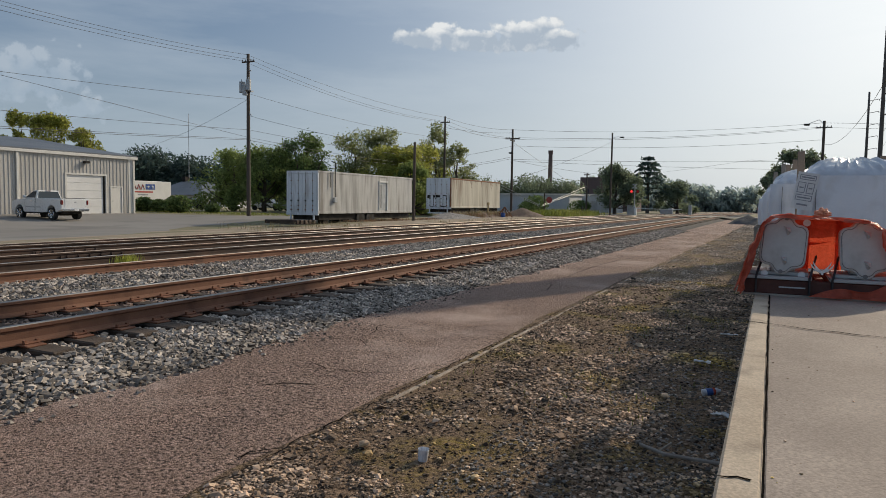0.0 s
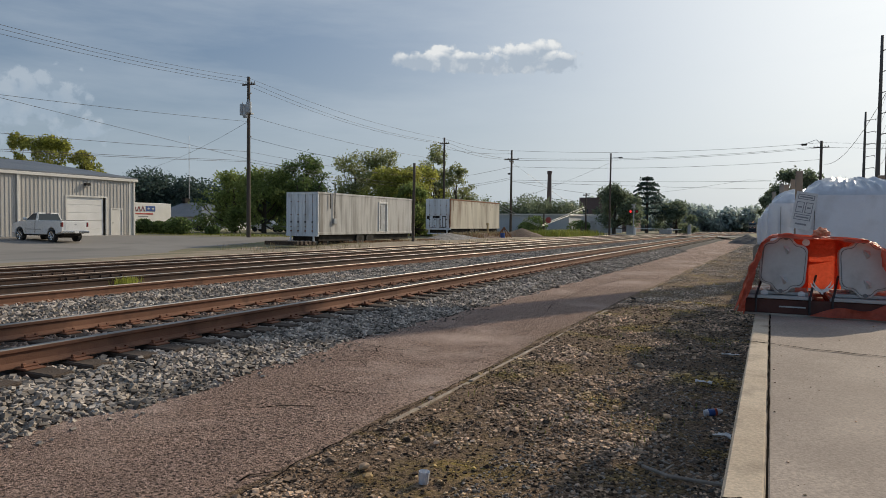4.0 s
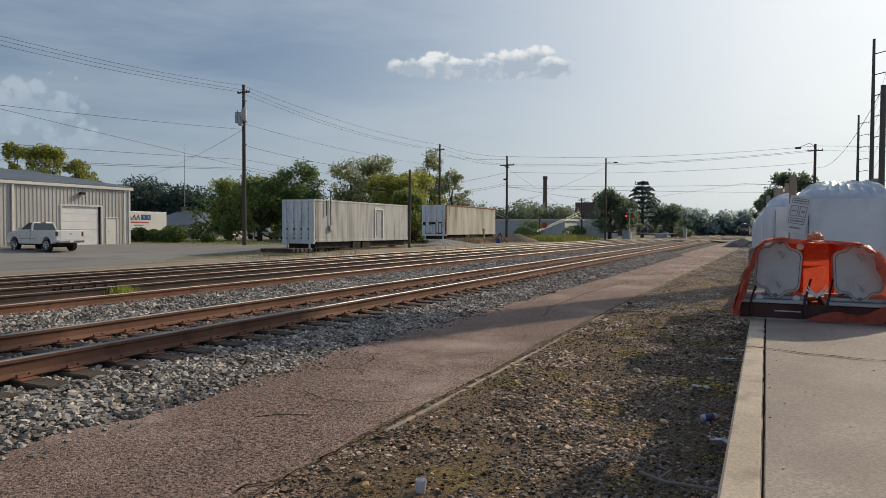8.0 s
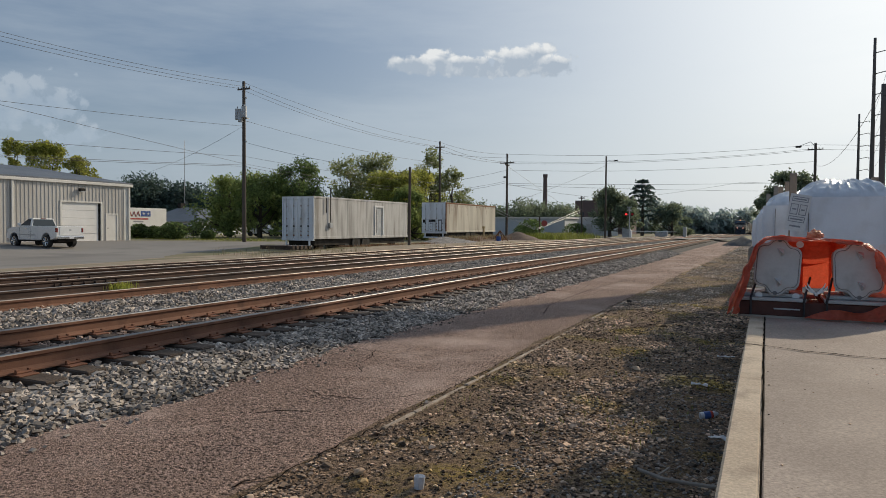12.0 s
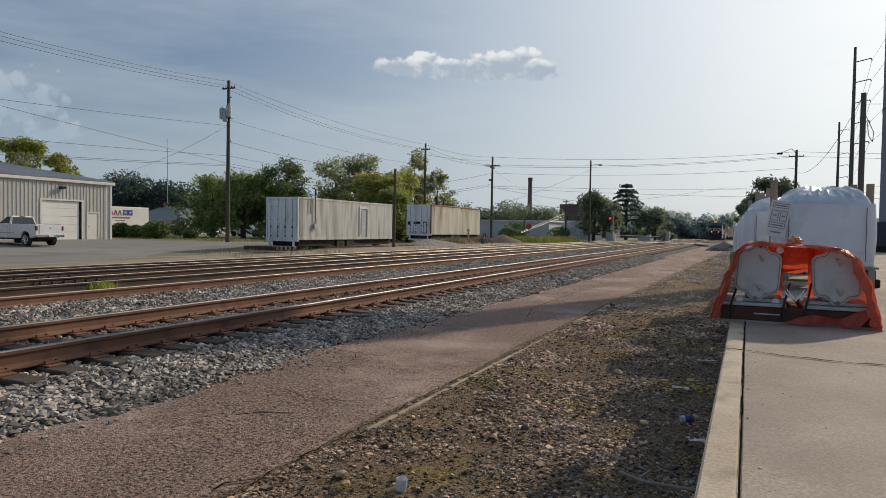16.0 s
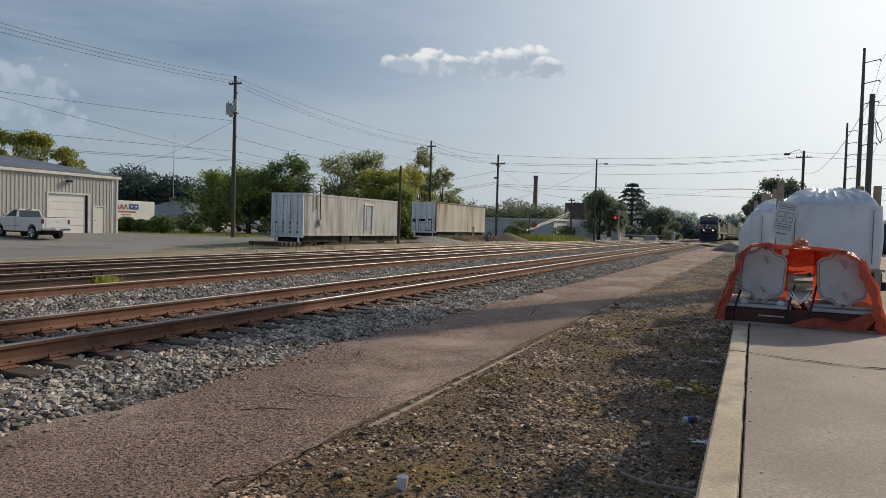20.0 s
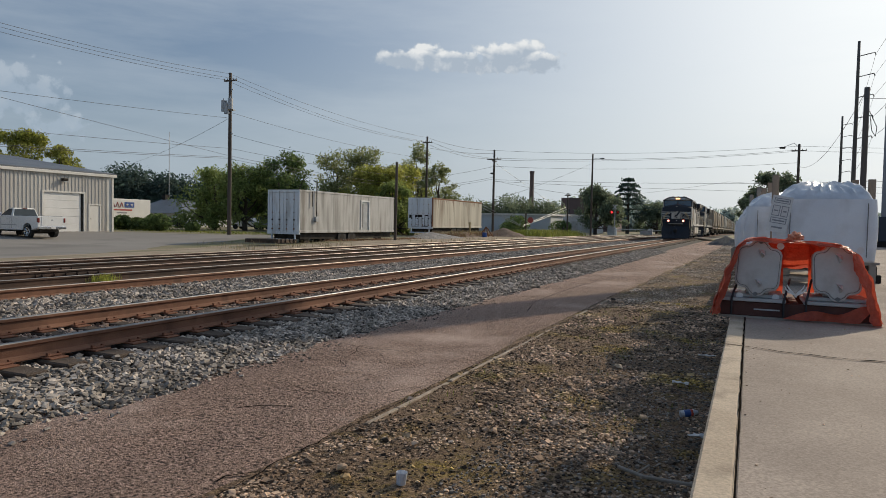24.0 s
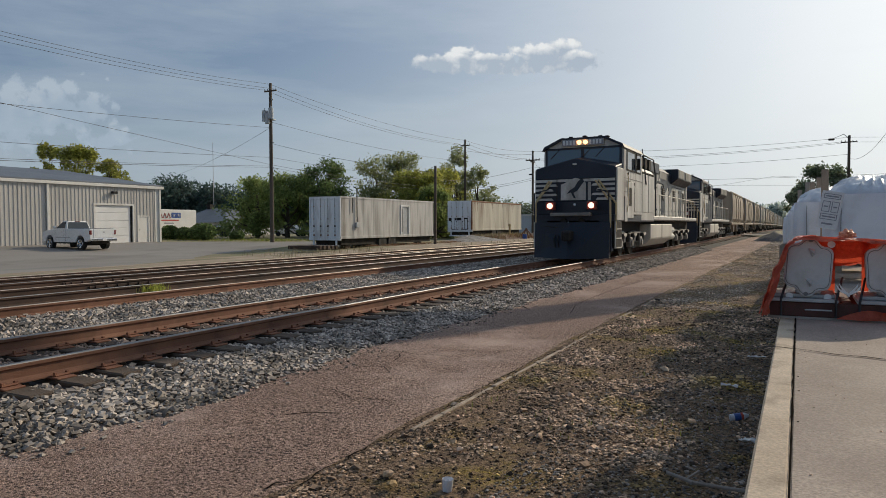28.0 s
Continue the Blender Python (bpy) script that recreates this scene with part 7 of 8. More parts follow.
    panel("front_flap", lambda a, b: 0.36 + 0.50 * a - 0.1 * b, lambda a, b: 0.015 + (0.11 + 0.03 * math.sin(a * 9)) * (1 - b) * (0.4 + 0.6 * a), 16, 6, y0 - 0.055)
    crest = bmesh.new()
    bmesh.ops.create_icosphere(crest, subdivisions=4, radius=1.0)
    for v in crest.verts:
        k = 1 + 0.55 * noise.noise(v.co * 2.3) + 0.30 * noise.noise(v.co * 6.0)
        v.co = Vector((0.33 + v.co.x * 0.050 * k, y0 + 0.06 + v.co.y * 0.045 * k, SLAB + 0.628 + v.co.z * 0.028 * k + 0.016 * max(0, v.co.z)))
    part("gathered_crest", crest, M["orange_pale"], wrap, smooth=True)
    # crumpled clear film caught between the castings: two bent wings and a tail
    b = bmesh.new()
    for g in (-1, 1):
        for k, (lean, long) in enumerate(((0.0, 1.0), (0.016, 0.8), (-0.012, 0.6))):
            wing = [(0.0, 0.200), (0.022 * long, 0.212 + lean * 0.4), (0.050 * long, 0.226 + lean), (0.078 * long, 0.262 + lean), (0.070 * long, 0.232 + lean), (0.042 * long, 0.206 + lean * 0.7), (0.012, 0.190)]
            prism([(0.345 + g * x, SLAB + z) for x, z in wing], "y", y0 + 0.02 + 0.012 * k, y0 + 0.028 + 0.012 * k, 0.0, b)
    prism([(0.333, SLAB + 0.204), (0.357, SLAB + 0.204), (0.352, SLAB + 0.176), (0.338, SLAB + 0.180)], "y", y0 + 0.01, y0 + 0.018, 0.0, b)
    # opaque white takes the place of sun glinting on the clear film
    tagged(part("film_scrap", b, M["white_paint"]), "crumpled scrap of clear film, its sunlit glint painted white", "plastic scrap")


build_skid()


def bulk_bag(cx, y, w, d, zb, zt, label, seed):
    """A square woven bulk bag with bulging sides and a gathered, film-covered top."""
    t = thing("bulk_bag", label, "bulk bag", pose(cx, y, zb), "bulk bags on the dock")
    h = zt - zb
    nu, nv = 160, 22
    verts, faces = [], []
    for j in range(nv + 1):
        k = j / nv
        for i in range(nu):
            a = 2 * math.pi * i / nu
            q = (abs(math.cos(a)) ** 14 + abs(math.sin(a)) ** 14) ** (-1 / 14)
            bulge = 1 + 0.035 * math.sin(math.pi * k) + 0.008 * noise.noise((math.cos(a) * 4 + seed, math.sin(a) * 4, k * 5))
            verts.append((math.cos(a) * q * w / 2 * bulge, d / 2 + math.sin(a) * q * d / 2 * bulge, h * k))
    for j in range(nv):
        for i in range(nu):
            faces.append((j * nu + i, j * nu + (i + 1) % nu, (j + 1) * nu + (i + 1) % nu, (j + 1) * nu + i))
    faces.append(tuple(range(nu))[::-1])
    raw("sack", verts, faces, M["bag"], t, smooth=True)
    verts, faces = [], []
    nr = 22
    for j in range(nr + 1):
        k = j / nr
        for i in range(nu):
            a = 2 * math.pi * i / nu
            q = (abs(math.cos(a)) ** 6 + abs(math.sin(a)) ** 6) ** (-1 / 6)
            q = q * (1 - k) + (1 - k) * 0
            r = (1 - k ** 1.4) * 0.955
            ridge = 1 - abs(math.sin(a * 13 + 2.4 * noise.noise((math.cos(a) * 2.2, math.sin(a) * 2.2, seed)) + 1.2 * k))
            pleat = (0.050 * ridge ** 2.2 - 0.012) * (0.25 + 0.75 * math.sin(math.pi * min(1.0, k * 1.05))) + 0.018 * noise.noise((math.cos(a) * r * 9, math.sin(a) * r * 9, seed + 4.0))
            q0 = (abs(math.cos(a)) ** 9 + abs(math.sin(a)) ** 9) ** (-1 / 9)
            z = 0.23 * (1 - (1 - k) ** 2.6) + pleat + 0.02 * noise.noise((math.cos(a) * r * 5, math.sin(a) * r * 5, seed))
            verts.append((math.cos(a) * q0 * w / 2 * r, d / 2 + math.sin(a) * q0 * d / 2 * r, h - 0.015 + z))
    for j in range(nr):
        for i in range(nu):
            faces.append((j * nu + i, j * nu + (i + 1) % nu, (j + 1) * nu + (i + 1) % nu, (j + 1) * nu + i))
    raw("top_cover", verts, faces, M["film"], t, smooth=True)
    for x in (-w * 0.36, w * 0.40):
        part("seam", box(x - 0.004, x + 0.004, -0.035 - 0.012, -0.03, 0.06, h - 0.05), M["cast_dark"], t)
    return t


def crate(cx, y, w, d, zb, zt, seed, tag=False):
    """The timber base and corner posts that hold a bag."""
    t = thing("timber_crate", "grey timber pallet with tall corner posts", "pallet", pose(cx, y, SLAB), "timber crates on the dock")
    if seed == 0:
        for x in (-w / 2 + 0.03, w / 2 - 0.03):
            for yy in (0.02, d - 0.08):
                part("leg", box(x - 0.035, x + 0.035, yy, yy + 0.07, 0.0, zb - SLAB - 0.03, 0.004), M["grey_wood"], t)
    for x in (-w / 2 - 0.02, 0, w / 2 + 0.02) if seed else ():
        part("bearer", box(x - 0.05, x + 0.05, 0.0, d, 0.0, zb - SLAB - 0.03, 0.006), M["grey_wood"], t)
    for k in range(6):
        part("deck_board", box(-w / 2 - 0.04, w / 2 + 0.04, k * d / 6 + 0.01, (k + 1) * d / 6 - 0.02, zb - SLAB - 0.03, zb - SLAB - 0.002, 0.003), M["grey_wood"], t)
    for x in (-w / 2 - 0.065, w / 2 + 0.065):
        for yy in (0.03, d - 0.05):
            if x < 0 and (yy < 0.1 or seed == 0) or x > 0 and seed == 0 and yy < 0.1:
                continue
            e = -0.10 if x > 0 and seed == 0 else 0.24 if x < 0 else 0.0
            yy = yy + 0.12 if e else yy
            part("post", box(x + e - 0.035, x + e + 0.035, yy, yy + 0.07, 0.0, zt - SLAB + (0.10 if x > 0 else 0.24) + 0.06 * ((seed + (x > 0)) % 3), 0.006), M["grey_wood"], t, "grey timber post")


POSTS = [(0.23, 14.6, 2.44), (0.30, 12.7, 2.42), (0.32, 10.72, 2.41), (1.49, 10.75, 2.34), (1.53, 12.7, 2.46)]


def build_bags():
    for i, (cx, y, w, d, zt) in enumerate(((0.845, 9.45, 1.08, 1.1, 2.02), (0.52, 11.35, 1.14, 1.1, 1.98), (0.40, 13.3, 1.12, 1.1, 1.88), (0.30, 15.2, 1.12, 1.1, 1.80))):
        crate(cx, y, w, d, 1.27, zt + 0.06, i)
        bulk_bag(cx, y, w, d, 1.27, zt, "full white woven bulk bag with a film-covered top" if i == 0 else "white woven bulk bag farther along the dock", i + 1)
    for x, y, z in POSTS:
        p = part("timber_post", box(x - 0.045, x + 0.045, y, y + 0.06, SLAB, z, 0.006), M["post_wood"])
        tagged(p, "pale rough timber post standing behind a bulk bag", "post", "timber posts on the dock")
    # printed tag on the first bag
    tag = thing("printed_tag", "white printed paper tag hanging on the bag", "tag", pose(0.37, 9.375, 2.02, 0, 10, 0))
    part("paper", box(-0.115, 0.115, -0.004, 0.0, -0.42, 0.03), M["label"], tag)
    for a, b, c, d in ((-0.09, 0.09, -0.06, -0.0), (-0.09, -0.005, -0.22, -0.09), (0.01, 0.09, -0.22, -0.09), (-0.09, 0.09, -0.31, -0.24)):
        part("print_frame", prism([(a, c), (b, c), (b, d), (a, d), (a, c + 0.008), (a + 0.008, c + 0.008), (a + 0.008, d - 0.008), (b - 0.008, d - 0.008), (b - 0.008, c + 0.008), (a, c + 0.008)], "y", -0.007, -0.004), M["ink"], tag)
        part("print_bar", box(a + 0.02, b - 0.02, -0.007, -0.004, (c + d) / 2 - 0.008, (c + d) / 2 + 0.008), M["ink"], tag)
    part("print_bar", box(-0.06, 0.06, -0.007, -0.004, -0.37, -0.35), M["ink"], tag)
    # dark channel lying on the slab behind the skid
    b = box(1.0, 1.62, 10.6, 10.75, SLAB, SLAB + 0.11, 0.01)
    box(1.05, 1.56, 10.56, 10.60, SLAB + 0.11, SLAB + 0.23, 0.006, b)
    tagged(part("steel_channel", b, M["under"]), "dark steel channel lying on the dock", "steel beam")


build_bags()


# ---- cracks, edging and litter ----
def groove(name, pts, width, seed, parent, z=None, wander=0.014):
    """A crack: a thin dark ragged strip let into the asphalt."""
    rng = random.Random(seed)
    fine = []
    for (x0, y0), (x1, y1) in zip(pts[:-1], pts[1:]):
        n = max(2, int(math.hypot(x1 - x0, y1 - y0) / 0.07))
        fine += [(x0 + (x1 - x0) * i / n + rng.uniform(-wander, wander), y0 + (y1 - y0) * i / n + rng.uniform(-wander, wander) * 1.3) for i in range(n)]
    verts, faces = [], []
    for i, (x, y) in enumerate(fine):
        a, b = fine[max(0, i - 1)], fine[min(len(fine) - 1, i + 1)]
        d = Vector((b[0] - a[0], b[1] - a[1], 0)).normalized()
        w = width * rng.uniform(0.35, 1.2) * (0.4 + 0.6 * math.sin(math.pi * min(1, max(0.05, i / len(fine)))))
        for s in (-1, 1):
            px, py = x - d.y * w * s, y + d.x * w * s
            verts.append((px, py, 0.034 + 0.012 * noise.noise((px * 0.9, py * 0.6, 0)) if z is None else z))
    for i in range(len(fine) - 1):
        faces.append((2 * i, 2 * i + 1, 2 * i + 3, 2 * i + 2))
    raw(name, verts, faces, M["crack"], parent)


CRACK_LINES = [[(-5.07, 7.46), (-4.74, 7.5), (-4.26, 7.39), (-3.91, 7.49), (-3.55, 7.55), (-3.24, 7.55)], [(-5.02, 6.25), (-4.68, 6.43), (-4.22, 6.63), (-3.92, 6.31)], [(-4.24, 6.66), (-4.32, 7.08), (-4.54, 7.6)],
               [(-4.3, 5.44), (-4.05, 5.43), (-3.75, 5.28), (-3.38, 5.35), (-3.1, 5.49), (-2.94, 5.87), (-2.79, 6.07)], [(-4.02, 5.39), (-3.7, 5.12)],
               [(-3.99, 12.88), (-4.02, 13.99), (-4.06, 15.28), (-4.1, 17.68), (-3.99, 20.0), (-3.51, 22.0)], [(-3.68, 12.07), (-3.98, 13.43)], [(-3.49, 4.8), (-3.75, 4.67), (-3.93, 4.44)], [(-2.79, 3.42), (-2.91, 3.29), (-2.93, 3.11)]]
for i, pts in enumerate(CRACK_LINES):
    groove("crack", pts, 0.007 if i < 5 else 0.012, i, path)


groove("crack", [(-0.102, 4.37), (-0.02, 4.36), (0.2, 4.26), (0.56, 4.2), (1.0, 4.27), (2.2, 4.2)], 0.013, 31, dock, SLAB + 0.006, 0.008)
groove("crack", [(-0.103, 1.80), (-0.06, 1.815), (0.0, 1.81)], 0.006, 33, dock, SLAB + 0.0065, 0.004)
groove("crack", [(0.0, 0.9), (0.002, 2.5), (-0.002, 4.0), (0.001, 6.5), (0.0, 12.0)], 0.0055, 32, dock, SLAB + 0.0065, 0.0018)


def build_edging():
    """A worn concrete edging along the path, broken and half buried in places."""
    rng = random.Random(6)
    ed = thing("path_edging", "broken pale concrete edging strip along the path", "edging", kind="structure")
    y = 3.55
    while y < 17.0:
        b = y + rng.uniform(0.25, 1.3)
        if rng.random() < (0.92 if 4.2 < y < 8.6 else 0.4):
            x0, x1 = lerp(y, ASPHALT_RIGHT) + 0.045, lerp(b, ASPHALT_RIGHT) + 0.045
            q = prism([(x0 - 0.024, y + 0.01), (x0 + rng.uniform(0.012, 0.026), y + rng.uniform(-0.02, 0.03)), (x1 + rng.uniform(0.012, 0.026), b), (x1 - 0.02, b + rng.uniform(-0.03, 0.02))], "z", -0.05, rng.uniform(0.020, 0.034), 0.008)
            part("edging_stone", q, M["edging"], ed)
        y = b + rng.uniform(0.0, 0.05)
    for k, (a, b) in enumerate(((2.4, 5.2), (5.0, 8.1), (7.9, 12.5), (12.3, 18.5))):
        n = 7
        groove("crack", [(lerp(a + (b - a) * i / n, ASPHALT_RIGHT) - 0.02 + 0.045 * noise.noise((a + i * 0.9, 3.0, 0)), a + (b - a) * i / n) for i in range(n + 1)], 0.008, 40 + k, path, wander=0.022)


build_edging()


def build_litter():
    cup = bmesh.new()
    tube(cup, (-1.90, 3.70, 0.02), (-1.895, 3.70, 0.095), 0.030, 0.036, 14, caps=False)
    tube(cup, (-1.90, 3.70, 0.022), (-1.90, 3.70, 0.026), 0.030, 0.030, 14)
    tagged(part("plastic_cup", cup, M["film"]), "small crushed clear plastic cup on dirt", "cup")
    bt = thing("bottle", "crushed plastic bottle with blue and orange label", "bottle", pose(-0.42, 6.14, 0.055, 0, 82, 25) @ Matrix.Scale(0.7, 4))
    part("shell", tube(bmesh.new(), (0, 0, -0.09), (0, 0, 0.08), 0.042, 0.040, 12), M["film"], bt)
    part("label_band", tube(bmesh.new(), (0, 0, -0.045), (0, 0, 0.03), 0.045, 0.044, 12), M["blue_print"], bt, "blue label")
    part("label_band", tube(bmesh.new(), (0, 0, 0.032), (0, 0, 0.06), 0.044, 0.043, 12), M["orange"], bt, "orange band")
    part("neck", tube(bmesh.new(), (0, 0, 0.08), (0, 0, 0.13), 0.035, 0.015, 10), M["film"], bt)
    rng = random.Random(3)
    for x, y, w, d, lab in ((-0.58, 7.28, 0.16, 0.05, "flattened white paper scrap"), (-0.30, 5.46, 0.13, 0.09, "torn white plastic scrap"), (-0.42, 9.0, 0.20, 0.07, "white strip of packaging")):
        vv, ff, n = [], [], 7
        for j in range(n):
            for i in range(n):
                vv.append((x + (i / (n - 1) - 0.5) * w, y + (j / (n - 1) - 0.5) * d, 0.05 + rng.uniform(0, 0.03)))
        for j in range(n - 1):
            for i in range(n - 1):
                ff.append((j * n + i, j * n + i + 1, (j + 1) * n + i + 1, (j + 1) * n + i))
        ob = raw("paper_scrap", vv, ff, M["label"], smooth=True)
        tagged(ob, lab + " on the gravel", "litter", "litter by the dock")
    b = bmesh.new()
    bar(b, [(-0.72, 4.50, 0.07), (-0.55, 4.42, 0.06), (-0.40, 4.43, 0.055), (-0.20, 4.42, 0.06)], 0.012, 7)
    bar(b, [(-0.60, 4.44, 0.06), (-0.54, 4.62, 0.07)], 0.007, 6)
    tagged(part("stick", b, M["grey_wood"]), "bare pale stick on the gravel", "stick")
    places = [(-1.30, 7.88, 0.06), (-2.15, 4.4, 0.045), (-1.75, 4.95, 0.04), (-1.2, 6.0, 0.035), (-2.35, 3.75, 0.05), (-2.25, 3.6, 0.045), (-0.75, 5.9, 0.04), (-1.9, 6.3, 0.05), (-2.0, 8.3, 0.05), (-1.5, 3.6, 0.03)]
    for i, (x, y, s) in enumerate(places):
        b = bmesh.new()
        bmesh.ops.create_icosphere(b, subdivisions=1, radius=s * 0.8)
        for v in b.verts:
            v.co *= 1 + 0.9 * noise.noise(v.co * 22 + Vector((i, 0, 0)))
            v.co.z = v.co.z * 0.55 + s * 0.4 + 0.02
            v.co += Vector((x, y, 0))
        tagged(part("stone", b, M["chips"] if i else M["kerb"]), "pale loose stone lying on dirt", "stone", "loose stones")


build_litter()


# ---- the train ----
# local axes: x across, y back from the nose at 0, z up from the rail top
def railing(t, pts, h, spacing=1.1, r=0.02, mat=None):
    """A handrail on stanchions along a walkway."""
    mat = mat or M["tank"]
    b = bmesh.new()
    bar(b, [(x, y, z + h) for x, y, z in pts], r, 6)
    part("handrail", b, mat, t)
    for (x0, y0, z0), (x1, y1, z1) in zip(pts[:-1], pts[1:]):
        n = max(1, int(abs(y1 - y0) / spacing))
        for i in range(n + 1):
            k = i / n
            x, y, z = x0 + (x1 - x0) * k, y0 + (y1 - y0) * k, z0 + (z1 - z0) * k
            part("stanchion", tube(bmesh.new(), (x, y, z), (x, y, z + h), r, r, 6), mat, t)


def bogie(t, y0, axles, gap, frame_mat, r=0.53, heavy=True):
    """One truck: side frames with boxes and springs, wheelsets that turn."""
    sets = []
    span = gap * (axles - 1)
    for s in (-1, 1):
        fr = prism([(y0 - 0.75, 0.62), (y0 - 0.55, 0.95), (y0 + span * 0.25, 1.0), (y0 + span * 0.5, 0.86), (y0 + span * 0.75, 1.0), (y0 + span + 0.55, 0.95), (y0 + span + 0.75, 0.62), (y0 + span + 0.35, 0.52), (y0 + span * 0.6, 0.56), (y0 + span * 0.4, 0.56), (y0 - 0.35, 0.52)], "x", s * 1.10 - 0.07, s * 1.10 + 0.07, 0.02)
        f = part("side_frame", fr, frame_mat, t)
        for i in range(axles):
            y = y0 + i * gap
            part("axle_box", box(s * 1.19 - 0.10, s * 1.19 + 0.10, y - 0.22, y + 0.22, 0.36, 0.74, 0.03), frame_mat, f)
            b = bmesh.new()
            tube(b, (s * 1.20, y, 0.53), (s * 1.34, y, 0.53), 0.16, 0.13, 12)
            part("axle_cap", b, M["loco_grey"] if heavy else frame_mat, f)
            if heavy:
                for d in (-0.42, 0.42):
                    b = bmesh.new()
                    tube(b, (s * 1.2, y + d, 0.58), (s * 1.2, y + d, 0.90), 0.10, 0.10, 8)
                    part("spring", b, M["under"], f)
                part("brake_cylinder", tube(bmesh.new(), (s * 1.22, y + 0.55, 0.78), (s * 1.22, y + 0.95, 0.86), 0.09, 0.09, 8), frame_mat, f)
    for i in range(axles):
        w = new("wheelset")
        w.parent, w.matrix_basis = t, pose(0, y0 + i * gap, r)
        for s in (-1, 1):
            b = bmesh.new()
            tube(b, (s * 0.70, 0, 0), (s * 0.83, 0, 0), r, r, 24)
            tube(b, (s * 0.68, 0, 0), (s * 0.70, 0, 0), r + 0.03, r + 0.03, 24)
            wh = part("wheel", b, M["under"], w)
            b = bmesh.new()
            for k in range(4):
                a = k * math.pi / 2
                tube(b, (s * 0.835, 0.22 * math.cos(a), 0.22 * math.sin(a)), (s * 0.845, 0.22 * math.cos(a), 0.22 * math.sin(a)), 0.08, 0.07, 8)
            part("web_hole", b, M["black"], wh)
        part("axle", tube(bmesh.new(), (-1.0, 0, 0), (1.0, 0, 0), 0.09, 0.09, 10), M["under"], w)
        sets.append((w, y0 + i * gap, r))
    return sets


def grid_vent(t, x, y0, y1, z0, z1, s, n=6):
    v = part("vent", box(min(x, x + s * 0.02), max(x, x + s * 0.02), y0, y1, z0, z1), M["under"], t, "dark louvred vent")
    for i in range(n):
        z = z0 + (z1 - z0) * (i + 0.5) / n
        part("louvre", box(min(x + s * 0.02, x + s * 0.05), max(x + s * 0.02, x + s * 0.05), y0, y1, z - 0.018, z + 0.018), M["loco_grey"], v)


def build_locomotive(lead):
    t = thing("locomotive", "black and white diesel freight locomotive with lit headlights" if lead else "black and white diesel freight locomotive, second in the train", "locomotive", group="cars of the freight train")
    L = 22.3
    W, B, G, U = M["loco_white"], M["loco_black"], M["loco_grey"], M["under"]
    H = W if lead else B            # the second one is mostly black
    # frame and deck
    part("deck", box(-1.50, 1.50, 7.9, L - 0.4, 1.42, 1.62, 0.02), W, t, "white-edged walkway deck")
    part("front_deck", box(-1.49, 1.49, 0.70, 7.9, 1.36, 1.615, 0.02), B, t, "black front deck")
    part("frame", box(-0.95, 0.95, 0.6, L - 0.5, 0.95, 1.40), U, t)
    # pilot and plow
    plow = bmesh.new()
    pts = [(-1.36, 0.42, 0.08), (0, -0.10, 0.06), (1.36, 0.42, 0.08), (-1.36, 0.54, 1.34), (0, 0.36, 1.34), (1.36, 0.54, 1.34)]
    front = [plow.verts.new(p) for p in pts]
    back = [plow.verts.new((p[0], p[1] + 0.10, p[2])) for p in pts]
    for a, q in ((front, 1), (back, -1)):
        for f in ((0, 1, 4, 3), (1, 2, 5, 4)):
            plow.faces.new([a[i] for i in (f if q > 0 else f[::-1])])
    for a, b_ in ((0, 1), (1, 2), (2, 5), (5, 4), (4, 3), (3, 0)):
        plow.faces.new([front[a], back[a], back[b_], front[b_]])
    part("plow", plow, B, t, "black steel snow plow")
    part("pilot", box(-1.40, 1.40, 0.60, 0.76, 0.30, 1.62, 0.02), B, t)
    for x in (-0.30, 0.34):
        part("pilot_fitting", tube(bmesh.new(), (x, 0.60, 1.36), (x, 0.50, 1.36), 0.13, 0.12, 12), U, t)
    part("pilot_plate", box(-0.30, -0.12, 0.585, 0.60, 1.30, 1.36), M["galv"], t)
    part("anticlimber", box(-0.72, 0.72, 0.28, 0.60, 1.56, 1.68, 0.02), G, t, "grey anticlimber step")
    cp = part("coupler", box(-0.16, 0.16, -0.25, 0.6, 0.70, 1.05, 0.05), U, t)
    part("knuckle", box(-0.05, 0.20, -0.36, -0.18, 0.68, 1.02, 0.04), U, cp)
    for x in (-0.55, -0.42, 0.42, 0.55):
        b = bmesh.new()
        bar(b, [(x, 0.5, 1.0), (x, 0.22, 0.75), (x + 0.06, 0.18, 0.45)], 0.025)
        part("air_hose", b, M["rubber"], t)
    b = bmesh.new()
    bar(b, [(-1.15, 0.52, 1.22), (-0.5, 0.42, 1.15), (0.5, 0.42, 1.15), (1.15, 0.52, 1.22)], 0.022)
    part("uncoupling_lever", b, U, t)
    for s in (-1, 1):
        d = part("ditch_light", box(s * 0.75 - 0.16, s * 0.75 + 0.16, 0.36, 0.60, 1.78, 2.08, 0.02), M["halo_case"], t, "ditch-light case, coloured red for the lamp's halo")
        b = bmesh.new()
        # lens widened to take in part of the halo
        tube(b, (s * 0.75, 0.36, 1.93), (s * 0.75, 0.30, 1.93), 0.105, 0.095, 14)
        part("lens", b, M["ditch_on"] if lead else M["label"], d, "glowing ditch light" if lead else "")
        # corner steps and grab rails
        st = part("step_well", box(s * 1.50 - 0.22 if s > 0 else -1.50, 1.50 if s > 0 else -1.50 + 0.22, 0.82, 1.75, 0.42, 1.38, 0.01), U, t)
        part("step_edge", box(min(s * 1.47, s * 1.51), max(s * 1.47, s * 1.51), 0.78, 0.82, 0.42, 1.38), W, st, "white step edge")
